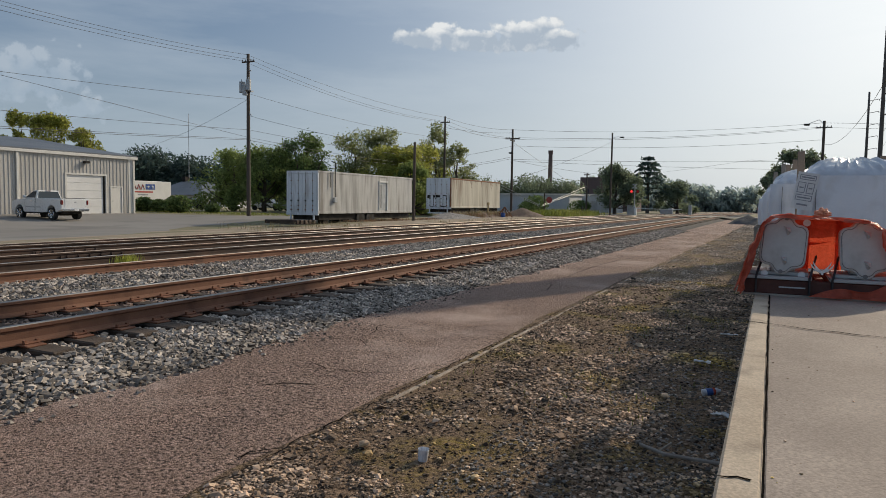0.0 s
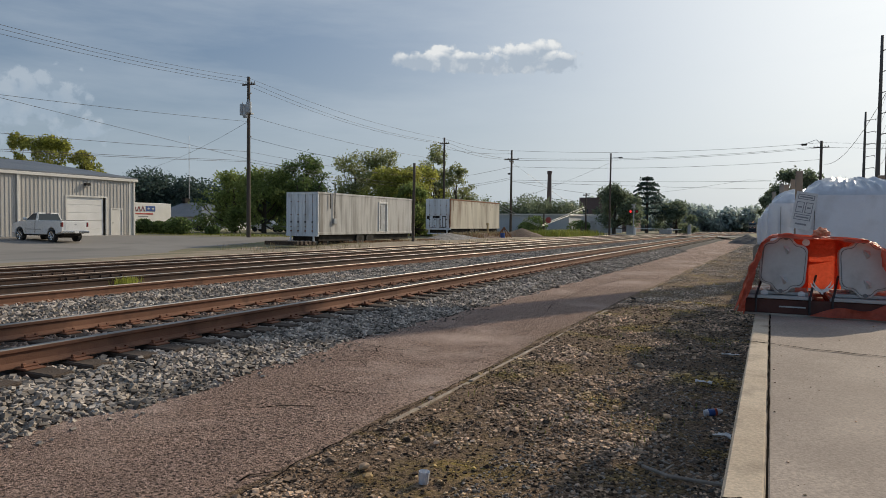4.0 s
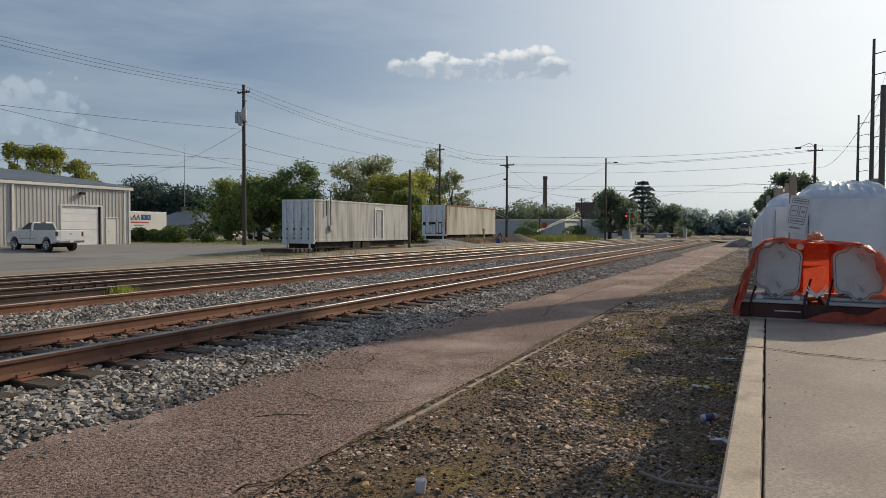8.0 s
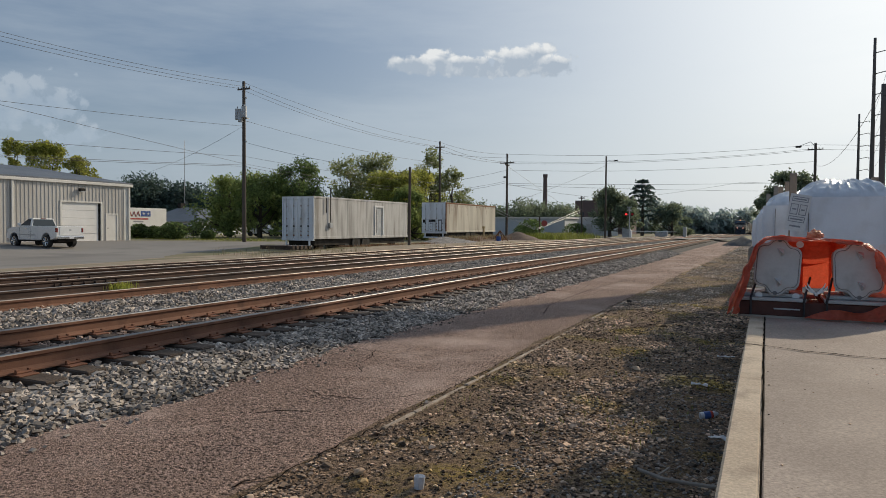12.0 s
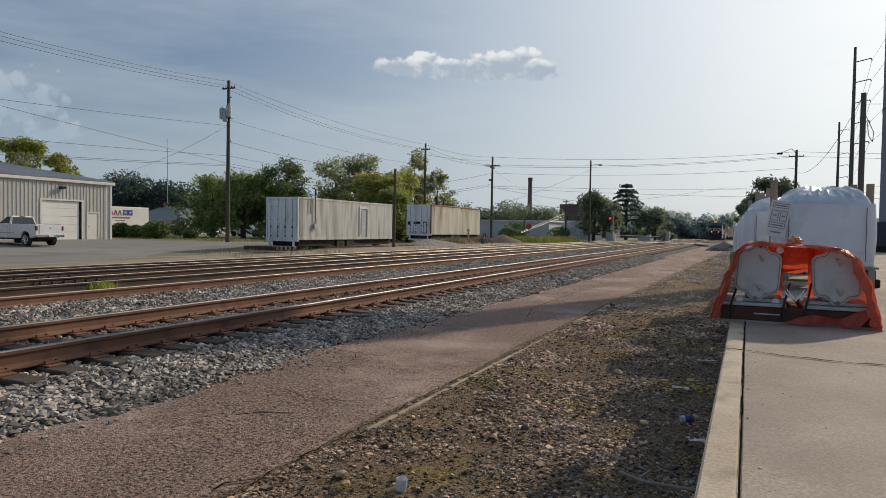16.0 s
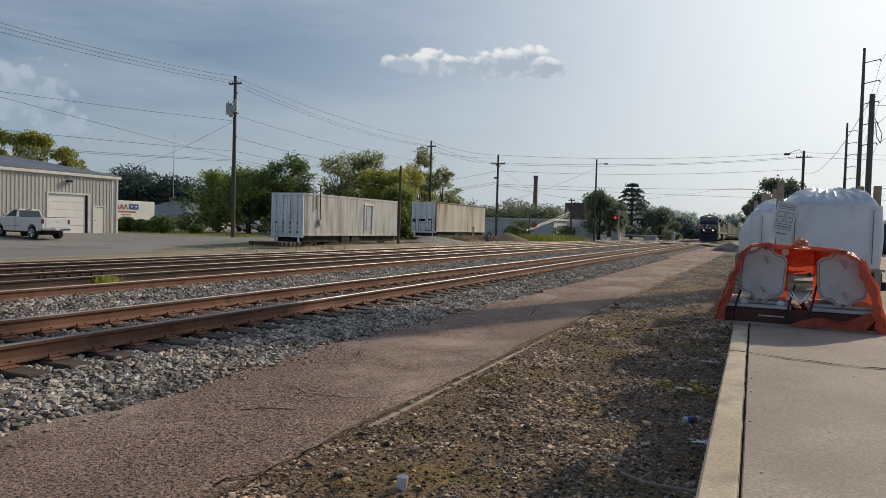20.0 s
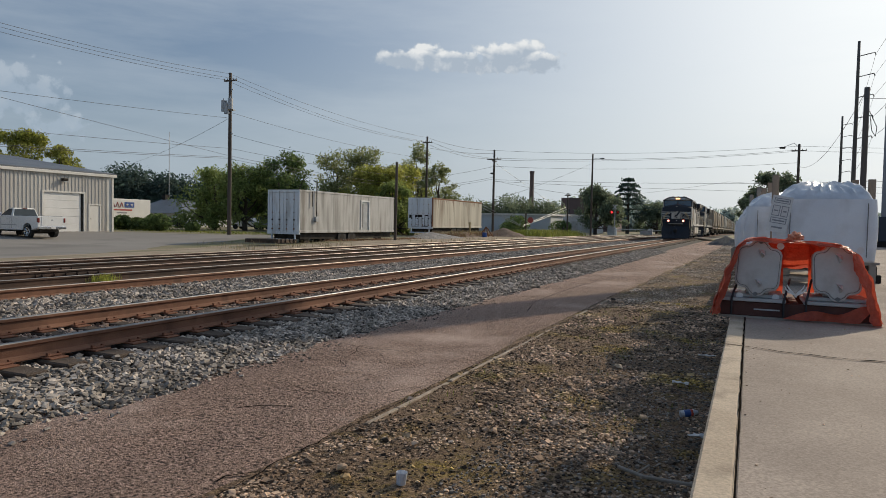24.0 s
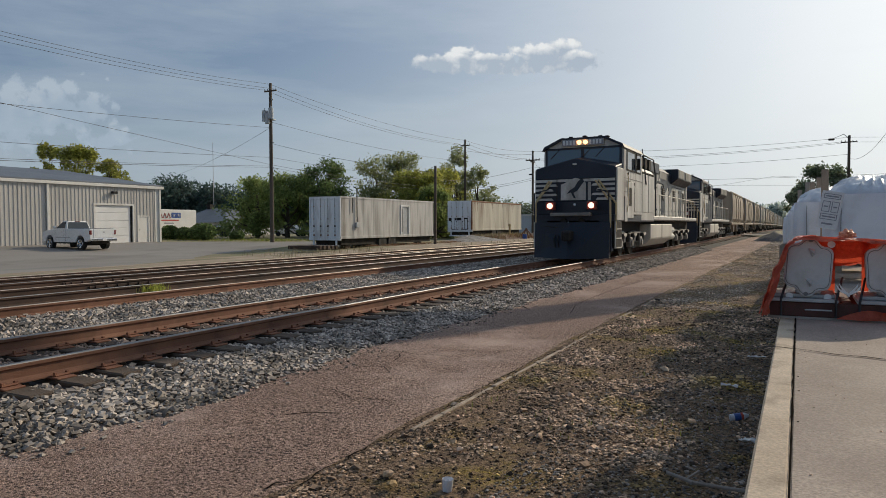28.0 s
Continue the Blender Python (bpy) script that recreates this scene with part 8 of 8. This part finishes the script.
        for z in (0.42, 0.75, 1.08):
            part("tread", box(s * 1.36 - 0.14, s * 1.36 + 0.16, 0.86, 1.66, z, z + 0.04), W, st, "white step edge")
        b = bmesh.new()
        bar(b, [(s * 1.36, 0.62, 1.15), (s * 1.36, 0.60, 2.05), (s * 0.80, 0.72, 2.82)], 0.034)
        part("grab_rail", b, M["brass"], t, "pale yellow grab rail")
        b = bmesh.new()
        bar(b, [(s * 1.50, 0.84, 1.0), (s * 1.50, 0.84, 2.0), (s * 0.90, 0.74, 2.84)], 0.034)
        part("grab_rail", b, M["brass"], t)
    b = bmesh.new()
    bar(b, [(-1.35, 0.42, 1.62), (-1.35, 0.42, 2.40), (-0.8, 0.40, 2.52)], 0.022)
    bar(b, [(1.35, 0.42, 1.62), (1.35, 0.42, 2.40), (0.8, 0.40, 2.52)], 0.022)
    part("end_rail", b, B, t)
    # nose: lower black, band of pale stripes on black, black peaked top
    part("nose_lower", box(-1.47, 1.47, 0.86, 2.2, 1.62, 2.10, 0.02), B, t)
    nose_band = part("nose_band", box(-1.47, 1.47, 0.86, 2.2, 2.10, 2.90, 0.02), B, t, "black band with pale stripes")
    part("stripe", box(-1.46, 1.46, 0.845, 0.86, 2.80, 2.895), W, nose_band)
    for s in (-1, 1):
        for i, z in enumerate((2.13, 2.30, 2.47, 2.64)):
            a, e = (0.62 if i % 2 else 0.78), 1.45
            b = prism([(s * a, z), (s * e, z), (s * e, z + 0.085), (s * (a + 0.06), z + 0.085)], "y", 0.848, 0.86)
            part("stripe", b, W, nose_band)
        if s > 0:
            part("stripe_hook", box(0.50, 0.60, 0.847, 0.86, 2.12, 2.78), W, nose_band)
    # plain emblem: a pale rounded plate and a dark slanted shape
    em = part("emblem_plate", prism([(-0.50, 2.14), (0.42, 2.14), (0.42, 2.74), (0.26, 2.88), (0.02, 2.94), (-0.30, 2.78), (-0.50, 2.70)], "y", 0.842, 0.858), W, nose_band)
    b = prism([(0.30, 2.92), (0.36, 2.80), (0.22, 2.62), (0.12, 2.48), (-0.02, 2.40), (0.06, 2.20), (-0.02, 2.22), (-0.12, 2.42), (-0.28, 2.36), (-0.16, 2.50), (0.02, 2.60), (0.12, 2.78), (0.20, 2.86)], "y", 0.826, 0.842)
    part("emblem", b, B, em)
    part("nose_door_line", box(-0.66, -0.63, 0.842, 0.86, 2.10, 2.90), U, nose_band)
    part("nose_fitting", tube(bmesh.new(), (0.02, 0.86, 1.98), (0.02, 0.82, 1.98), 0.045, 0.045, 10), M["label"], t)
    peak = bmesh.new()
    lo = [peak.verts.new(p) for p in ((-1.47, 0.85, 2.90), (1.47, 0.85, 2.90), (1.47, 2.2, 2.90), (-1.47, 2.2, 2.90))]
    hi = [peak.verts.new(p) for p in ((-1.47, 0.90, 3.30), (0, 0.92, 3.64), (1.47, 0.90, 3.30), (1.47, 2.2, 3.52), (0, 2.2, 3.80), (-1.47, 2.2, 3.52))]
    for f in ([lo[0], lo[1], hi[2], hi[1], hi[0]], [lo[1], lo[2], hi[3], hi[2]], [lo[2], lo[3], hi[5], hi[4], hi[3]], [lo[3], lo[0], hi[0], hi[5]], [hi[0], hi[1], hi[4], hi[5]], [hi[1], hi[2], hi[3], hi[4]], lo[::-1]):
        peak.faces.new(f)
    bmesh.ops.bevel(peak, geom=peak.edges[:], offset=0.025, segments=1, affect="EDGES")
    part("nose_top", peak, B, t, "black peaked nose top")
    part("nose_lamp", box(-0.07, 0.07, 0.86, 0.92, 3.40, 3.46), W, t)
    # cab
    cab = bmesh.new()
    y0, y1 = 1.95, 5.15
    prof = [(-1.52, 1.62), (1.52, 1.62), (1.52, 3.98), (1.44, 4.16), (0.80, 4.46), (-0.80, 4.46), (-1.44, 4.16), (-1.52, 3.98)]
    prism(prof, "y", y0, y1, 0.03, cab)
    cabp = part("cab", cab, W, t, "white operator's cab")
    part("cab_roof", prism([(1.56, 4.05), (1.48, 4.20), (0.83, 4.50), (-0.83, 4.50), (-1.48, 4.20), (-1.56, 4.05), (-1.42, 4.13), (-0.78, 4.435), (0.78, 4.435), (1.42, 4.13)], "y", y0 - 0.12, y1 + 0.05), B, cabp)
    for i in range(7):
        part("roof_fitting", box(-0.9 + i * 0.28, -0.75 + i * 0.28, y0 + 0.1 + 0.1 * (i % 3), y0 + 0.3, 4.48, 4.54 + 0.05 * (i % 2), 0.02), U, cabp)
    # windscreen band
    part("windscreen_frame", box(-1.45, 1.45, y0 - 0.03, y0 + 0.02, 3.26, 4.14, 0.01), B, cabp)
    for a, b_ in ((-1.36, -0.06), (0.06, 1.36)):
        part("windscreen", box(a, b_, y0 - 0.045, y0 - 0.03, 3.40, 4.06), M["screen_glass"], cabp)
    for x in (-0.9, 0.3, 0.8):
        b = bmesh.new()
        bar(b, [(x, y0 - 0.06, 4.08), (x - 0.32, y0 - 0.06, 3.75)], 0.012, 5)
        part("wiper", b, U, cabp)
    brow = part("number_board", box(-0.80, 0.80, y0 - 0.10, y0 - 0.02, 4.19, 4.44, 0.02), W, cabp, "pale brow with number boards")
    for a in (-0.78, 0.22):
        part("board_face", box(a, a + 0.56, y0 - 0.115, y0 - 0.10, 4.205, 4.425), M["ink"], brow)
        for k in range(4):
            part("digit_bar", box(a + 0.05 + k * 0.125, a + 0.125 + k * 0.125, y0 - 0.125, y0 - 0.115, 4.235, 4.395), M["label"], brow)
    for x in (-0.12, 0.12):
        h = bmesh.new()
        tube(h, (x, y0 - 0.10, 4.315), (x, y0 - 0.17, 4.315), 0.085, 0.075, 14)
        part("headlight", h, M["lamp_on"] if lead else M["label"], brow, "glowing headlight" if lead else "")
    for s in (-1, 1):
        xo = s * 1.52
        for a, b_ in ((y0 + 0.45, y0 + 1.75), (y0 + 2.05, y0 + 2.85)):
            w = part("side_window", box(min(xo, xo + s * 0.02), max(xo, xo + s * 0.02), a, b_, 3.30, 3.95), M["glass"], cabp)
            part("window_frame", prism([(a - 0.05, 3.25), (b_ + 0.05, 3.25), (b_ + 0.05, 4.0), (a - 0.05, 4.0), (a - 0.05, 3.30), (a, 3.30), (a, 3.95), (b_, 3.95), (b_, 3.30), (a - 0.05, 3.30)], "x", min(xo, xo + s * 0.03), max(xo, xo + s * 0.03)), U, w)
        part("cab_door", box(min(xo, xo + s * 0.025), max(xo, xo + s * 0.025), 2.45, 3.55, 1.50, 2.85, 0.008), W, cabp)
        part("door_window", box(min(xo + s * 0.025, xo + s * 0.04), max(xo + s * 0.025, xo + s * 0.04), 2.75, 3.10, 1.95, 2.62), U, cabp)
        part("nose_side", box(min(s * 1.435, xo), max(s * 1.435, xo), 0.95, 2.02, 1.40, 3.28, 0.02), W, cabp)
        part("cab_lower", box(min(xo, xo + s * 0.03), max(xo, xo + s * 0.03), 2.0, 2.43, 1.36, 2.3, 0.01), W, cabp)
        for z in (2.45, 2.95):
            part("seam", box(min(xo, xo + s * 0.012), max(xo, xo + s * 0.012), 2.0, 5.12, z, z + 0.02), G, cabp)
        for k, (a, z) in enumerate(((2.6, 3.1), (3.6, 2.75))):
            part("bolt_plate", box(min(xo, xo + s * 0.02), max(xo, xo + s * 0.02), a, a + 0.10, z, z + 0.10), U, cabp)
        part("mirror", box(s * 1.64 - 0.06, s * 1.64 + 0.06, y0 + 1.92, y0 + 1.96, 3.35, 3.8, 0.01), U, cabp)
        # road number and emblem letters as bars
        for k in range(4):
            part("number_bar", box(min(xo, xo + s * 0.012), max(xo, xo + s * 0.012), 2.25 + k * 0.20, 2.38 + k * 0.20, 2.62, 2.88), G, cabp)
    cabinet = part("equipment_cabinet", prism([(-1.50, 1.40), (1.50, 1.40), (1.50, 3.42), (1.30, 3.62), (-1.30, 3.62), (-1.50, 3.42)], "y", 5.16, 7.85, 0.03), H, t, "equipment cabinet behind the cab")
    for s in (-1, 1):
        xo = s * 1.50
        for a in (5.25, 6.55):
            part("cabinet_door", box(min(xo, xo + s * 0.02), max(xo, xo + s * 0.02), a, a + 1.2, 1.75, 3.30, 0.008), H, cabinet)
        b = bmesh.new()
        bar(b, [(s * 1.46, 5.2, 4.12), (s * 1.46, 7.9, 4.08), (s * 1.48, 8.3, 3.3), (s * 1.48, 8.4, 1.62)], 0.03)
        part("conduit", b, B, cabinet, "black conduit along the cabinet")
        for y in (5.45, 6.3, 7.1):
            part("vent_box", box(min(s * 0.9, s * 1.42), max(s * 0.9, s * 1.42), y, y + 0.42, 3.60, 4.05, 0.02), U, cabinet)
    # hood, with the black mane along its top
    hood0, hood1 = 7.85, 20.9
    part("hood_lower", box(-0.92, 0.92, hood0, hood1, 1.62, 3.30, 0.02), H, t)
    part("hood_top", prism([(-0.94, 3.30), (0.94, 3.30), (0.94, 3.95), (0.62, 4.20), (-0.62, 4.20), (-0.94, 3.95)], "y", hood0 + 0.9, hood1, 0.02), B, t, "black upper hood")
    part("hood_neck", prism([(-0.93, 3.30), (0.93, 3.30), (0.93, 3.90), (0.6, 4.15), (-0.6, 4.15), (-0.93, 3.90)], "y", hood0 - 2.6, hood0 + 0.9), H, t)
    for i in range(11):
        y = hood0 + 0.5 + i * 1.12
        for s in (-1, 1):
            part("hood_door", box(min(s * 0.92, s * 0.95), max(s * 0.92, s * 0.95), y, y + 1.04, 1.75, 3.22, 0.01), (W if i not in (4, 9) else B) if lead else (W if i in (0, 1, 5) else B), t)
            if i % 3 == 1:
                grid_vent(t, s * 0.95, y + 0.15, y + 0.85, 2.5, 3.1, s)
    for s in (-1, 1):
        for i in range(11):
            y = hood0 + 0.5 + i * 1.12
            for z in (1.95, 3.02):
                part("latch", box(min(s * 0.95, s * 0.972), max(s * 0.95, s * 0.972), y + 0.90, y + 0.98, z, z + 0.07), U, t)
        for y in (2.3,):
            b = bmesh.new()
            bar(b, [(s * 1.56, y, 1.72), (s * 1.60, y, 2.0), (s * 1.60, y, 3.0), (s * 1.56, y, 3.15)], 0.016, 5)
            part("grab_iron", b, M["brass"], t)
        b = bmesh.new()
        bar(b, [(s * 1.50, 5.25, 4.30), (s * 1.54, 5.5, 3.7), (s * 1.54, 5.9, 2.9)], 0.022)
        part("drain_pipe", b, B, t, "black pipe down the cabinet's side")
        for k in range(5):
            y = 5.3 + k * 0.5
            part("louvre", box(min(s * 1.50, s * 1.53), max(s * 1.50, s * 1.53), y, y + 0.34, 3.32, 3.40), U, t)
        part("sill_band", box(min(s * 1.50, s * 1.512), max(s * 1.50, s * 1.512), 8.0, L - 0.5, 1.42, 1.47), U, t, "dark dirty lower edge of the deck")
        part("cab_panel", box(min(s * 1.52, s * 1.534), max(s * 1.52, s * 1.534), 3.75, 5.0, 1.75, 2.7, 0.008), H if lead else B, t)
    # mane: slanted black tongues down the white side
    for s in (-1, 1):
        for y in (8.6, 10.0, 13.2, 14.6):
            b = prism([(y, 3.34), (y + 1.7, 3.34), (y + 0.9, 2.95), (y + 0.2, 2.70), (y + 0.45, 3.0)], "x", min(s * 0.953, s * 0.965), max(s * 0.953, s * 0.965))
            part("mane_stripe", b, B, t)
        for k in range(2):
            part("letter_bar", box(min(s * 0.945, s * 0.958), max(s * 0.945, s * 0.958), 11.6 + k * 0.5, 11.95 + k * 0.5, 3.4, 3.75), W, t)
    # dynamic brake and radiator overhang
    part("brake_housing", box(-0.99, 0.99, 9.4, 12.0, 3.70, 4.26, 0.05), B, t, "black dynamic-brake housing")
    part("exhaust_stack", box(-0.45, 0.45, 12.8, 13.8, 4.15, 4.42, 0.03), U, t)
    rad = prism([(-1.0, 3.45), (-1.34, 3.72), (-1.34, 4.24), (1.34, 4.24), (1.34, 3.72), (1.0, 3.45)], "y", 15.6, 20.8, 0.03)
    part("radiator", rad, B, t, "black radiator with flared sides")
    for s in (-1, 1):
        part("radiator_grille", box(min(s * 1.34, s * 1.36), max(s * 1.34, s * 1.36), 15.8, 17.6, 3.78, 4.20), G, t, "pale grille")
        part("radiator_grille", box(min(s * 1.34, s * 1.36), max(s * 1.34, s * 1.36), 18.2, 20.5, 3.78, 4.20), G, t)
        part("radiator_grille", box(min(s * 0.95, s * 0.97), max(s * 0.95, s * 0.97), 12.2, 14.2, 3.55, 3.90), G, t)
    part("rear_body", box(-1.0, 1.0, hood1, 21.3, 1.62, 4.1, 0.03), W, t)
    # fuel tank and gear below
    part("fuel_tank", prism([(-1.42, 1.27), (1.42, 1.27), (1.42, 0.62), (1.05, 0.28), (-1.05, 0.28), (-1.42, 0.62)], "y", 7.6, 13.2, 0.04), M["tank"], t, "beige fuel tank")
    part("tank_seam", box(1.42, 1.435, 10.3, 10.36, 0.6, 1.27), G, t)
    for s in (-1, 1):
        for y, z in ((13.6, 0.95), (13.6, 0.62)):
            b = bmesh.new()
            tube(b, (s * 1.15, y, z), (s * 1.15, y + 1.2, z), 0.17, 0.17, 10)
            part("air_tank", b, W, t)
        railing(t, [(s * 1.45, 8.4, 1.62), (s * 1.45, 21.2, 1.62)], 1.0, 1.15)
        railing(t, [(s * 1.42, 21.4, 1.62), (s * 0.4, 21.9, 1.62)], 1.0, 2.0)
    sets = bogie(t, 2.55, 3, 1.85, G) + bogie(t, 15.6, 3, 1.85, G)
    return t, sets


def build_hopper(skin, label):
    """A covered hopper: bowed ribbed side, roof hatches, three bays, end ladders."""
    t = thing("hopper_car", label, "hopper car", group="cars of the freight train")
    L = 17.6
    half = [(1.22, 1.35), (1.50, 1.75), (1.56, 2.6), (1.52, 3.6), (1.38, 4.25), (0.9, 4.52)]
    outline = half + [(-x, z) for x, z in half[::-1]]
    part("shell", prism(outline, "y", 1.5, L - 1.5, 0.02), skin, t)
    part("side_sill", box(-1.56, 1.56, 0.9, L - 0.9, 1.18, 1.38, 0.02), skin, t)
    part("top_chord", box(-1.46, -1.34, 1.3, L - 1.3, 4.18, 4.34, 0.02), skin, t)
    part("top_chord", box(1.34, 1.46, 1.3, L - 1.3, 4.18, 4.34, 0.02), skin, t)
    for s in (-1, 1):
        for y in (1.55, 6.2, 8.8, 11.4, 16.05):
            b = bmesh.new()
            for (x0, z0), (x1, z1) in zip(half[:-2], half[1:-1]):
                tube(b, (s * (x0 + 0.015), y, z0), (s * (x1 + 0.015), y, z1), 0.04, 0.04, 5)
            part("rib", b, skin, t)
    for k in range(3):
        y = 2.6 + k * 4.4
        part("hopper_bay", prism([(y, 1.30), (y + 3.6, 1.30), (y + 2.2, 0.45), (y + 1.4, 0.45)], "x", -1.1, 1.1), skin, t)
    part("roof_walk", box(-0.35, 0.35, 1.2, L - 1.2, 4.62, 4.68), M["galv"], t)
    for k in range(4):
        part("hatch", box(-0.5, 0.5, 2.2 + k * 3.5, 4.6 + k * 3.5, 4.50, 4.60, 0.03), skin, t)
    for y in (0.25, L - 1.1):
        part("end_platform", box(-1.45, 1.45, y, y + 0.85, 1.15, 1.28), M["under"], t)
    for y, e in ((1.5, -1), (L - 1.5, 1)):
        part("end_sheet", prism([(y - 0.03, 1.4), (y + 0.03, 1.4), (y + 0.03, 4.3), (y - 0.03, 4.3)], "x", -1.35, 1.35), skin, t)
        for s in (-1, 1):
            b = bmesh.new()
            for q in (0.0, 0.45):
                tube(b, (s * 1.5, y - e * q, 1.2), (s * 1.5, y - e * q, 4.3), 0.02, 0.02, 5)
            for z in np.arange(1.5, 4.3, 0.4):
                tube(b, (s * 1.5, y, z), (s * 1.5, y - e * 0.45, z), 0.015, 0.015, 5)
            part("ladder", b, M["galv"], t)
    part("centre_sill", box(-0.25, 0.25, -0.25, L + 0.25, 0.75, 1.15), M["under"], t)
    bogie(t, 1.4, 2, 1.78, M["under"], 0.42, False)
    bogie(t, L - 3.2, 2, 1.78, M["under"], 0.42, False)
    return t


locomotive, lead_sets = build_locomotive(True)


def build_train():
    """The cars in their order, each with its distance back from the nose."""
    cars = [(locomotive, 0.0)]
    trailing, more = build_locomotive(False)
    lead_sets.extend(more)
    cars.append((trailing, 22.7))
    tan = build_hopper(M["hopper"], "tan covered hopper car streaked with dirt")
    grey = build_hopper(M["hopper_grey"], "pale grey covered hopper car")
    back = 45.6
    for i in range(18):
        if i == 0:
            c = tan
        elif i == 3:
            c = grey
        else:
            c = copy_thing(grey if i % 4 == 3 or i in (9, 10) else tan, pose(TRACK_X, 100, RAIL_TOP))
        cars.append((c, back))
        back += 18.2
    return cars


train = build_train()


# ---- what moves ----
NOSE_AT = [(0, 349.6), (3, 320.5), (6, 290.5), (8, 266.5), (10, 243.0), (12, 218.7), (14.5, 190.6), (16, 173.2), (18, 149.2), (19, 136.9), (20, 124.5), (21, 112.0),
           (23.5, 80.8), (24.5, 68.0), (25, 61.7), (26, 48.9), (27, 35.9), (27.5, 29.4), (28, 22.9)]


def motions():
    # the dark pickup comes along the yard and turns off behind the trailers
    rows = [(0, -31.0, -85, 0), (12, -31.0, -80, 0), (19.6, -31.4, 4.6, 1), (20.0, -31.6, 9.7, 2), (20.6, -32.0, 17.3, 3), (21.0, -32.3, 22.4, 4), (21.4, -32.8, 27.5, 5), (21.9, -33.5, 33.2, 6),
            (22.4, -34.2, 38.4, 6), (23.0, -34.8, 43.8, 3), (23.6, -35.0, 47.6, 1), (24.4, -35.0, 50.2, 0), (25, -35.0, 50.6, 0), (28, -35.0, 50.6, 0)]
    walk(dark_truck, [(t, pose(x, y, ground_z(x, y) + 0.03, 0, 0, 90 + a)) for t, x, y, a in rows])
    for w, x, s in dark_wheels:
        w_rows = []
        for k in range(121):
            t = 19.0 + k * 0.05
            gone = np.interp(t, [r[0] for r in rows], [r[2] for r in rows]) - np.interp(19.0, [r[0] for r in rows], [r[2] for r in rows])
            w_rows.append((t, pose(x, s * 0.85, 0.40) @ Matrix.Rotation(float(gone) / 0.40, 4, "Y")))
        walk(w, [(0, w_rows[0][1])] + w_rows + [(28, w_rows[-1][1])])
    # the wind lifts the loose ends of the orange sheet
    back, corner = sheet_ends
    at, side_at = tuple(back.location), tuple(corner.location)
    walk(back, [(t, pose(*at, a, 0, 0)) for t, a in ((0, 4), (3, 0), (6, 3), (9, 0), (11.3, 4), (12.0, 22), (12.6, 46), (14.5, 74), (17, 80), (21, 82), (25, 78), (28, 82))])
    walk(corner, [(t, pose(*side_at, 0, a, 0)) for t, a in ((0, -2), (3, -6), (6, -3), (7.5, 0), (9, 5), (11, 8), (12.5, 8), (14.5, 1), (15.5, 3), (17, 9), (19, 3), (21, 6), (23.5, 4), (25, 2), (26.5, 5), (28, 2))])
    # the train rolls towards the camera
    coef = np.polyfit([p[0] for p in NOSE_AT], [p[1] for p in NOSE_AT], 4)
    nose = lambda t: float(np.polyval(coef, t)) + 0.6
    for car, back in train:
        path_rows = []
        for k in range(57):
            t = k * 0.5
            y = nose(t) + back
            fall = (dip(y + 18) - dip(y)) / 18
            path_rows.append((t, pose(TRACK_X, y, RAIL_TOP + dip(y), math.degrees(math.atan(fall)), 0, 0)))
        walk(car, path_rows)
    # the leading wheels turn
    for w, y0, r in lead_sets:
        w_rows = []
        for k in range(281):
            t = k * 0.1
            turned = (nose(0) - nose(t)) / r
            w_rows.append((t, pose(0, y0, r) @ Matrix.Rotation(turned, 4, "X")))
        walk(w, w_rows)


motions()
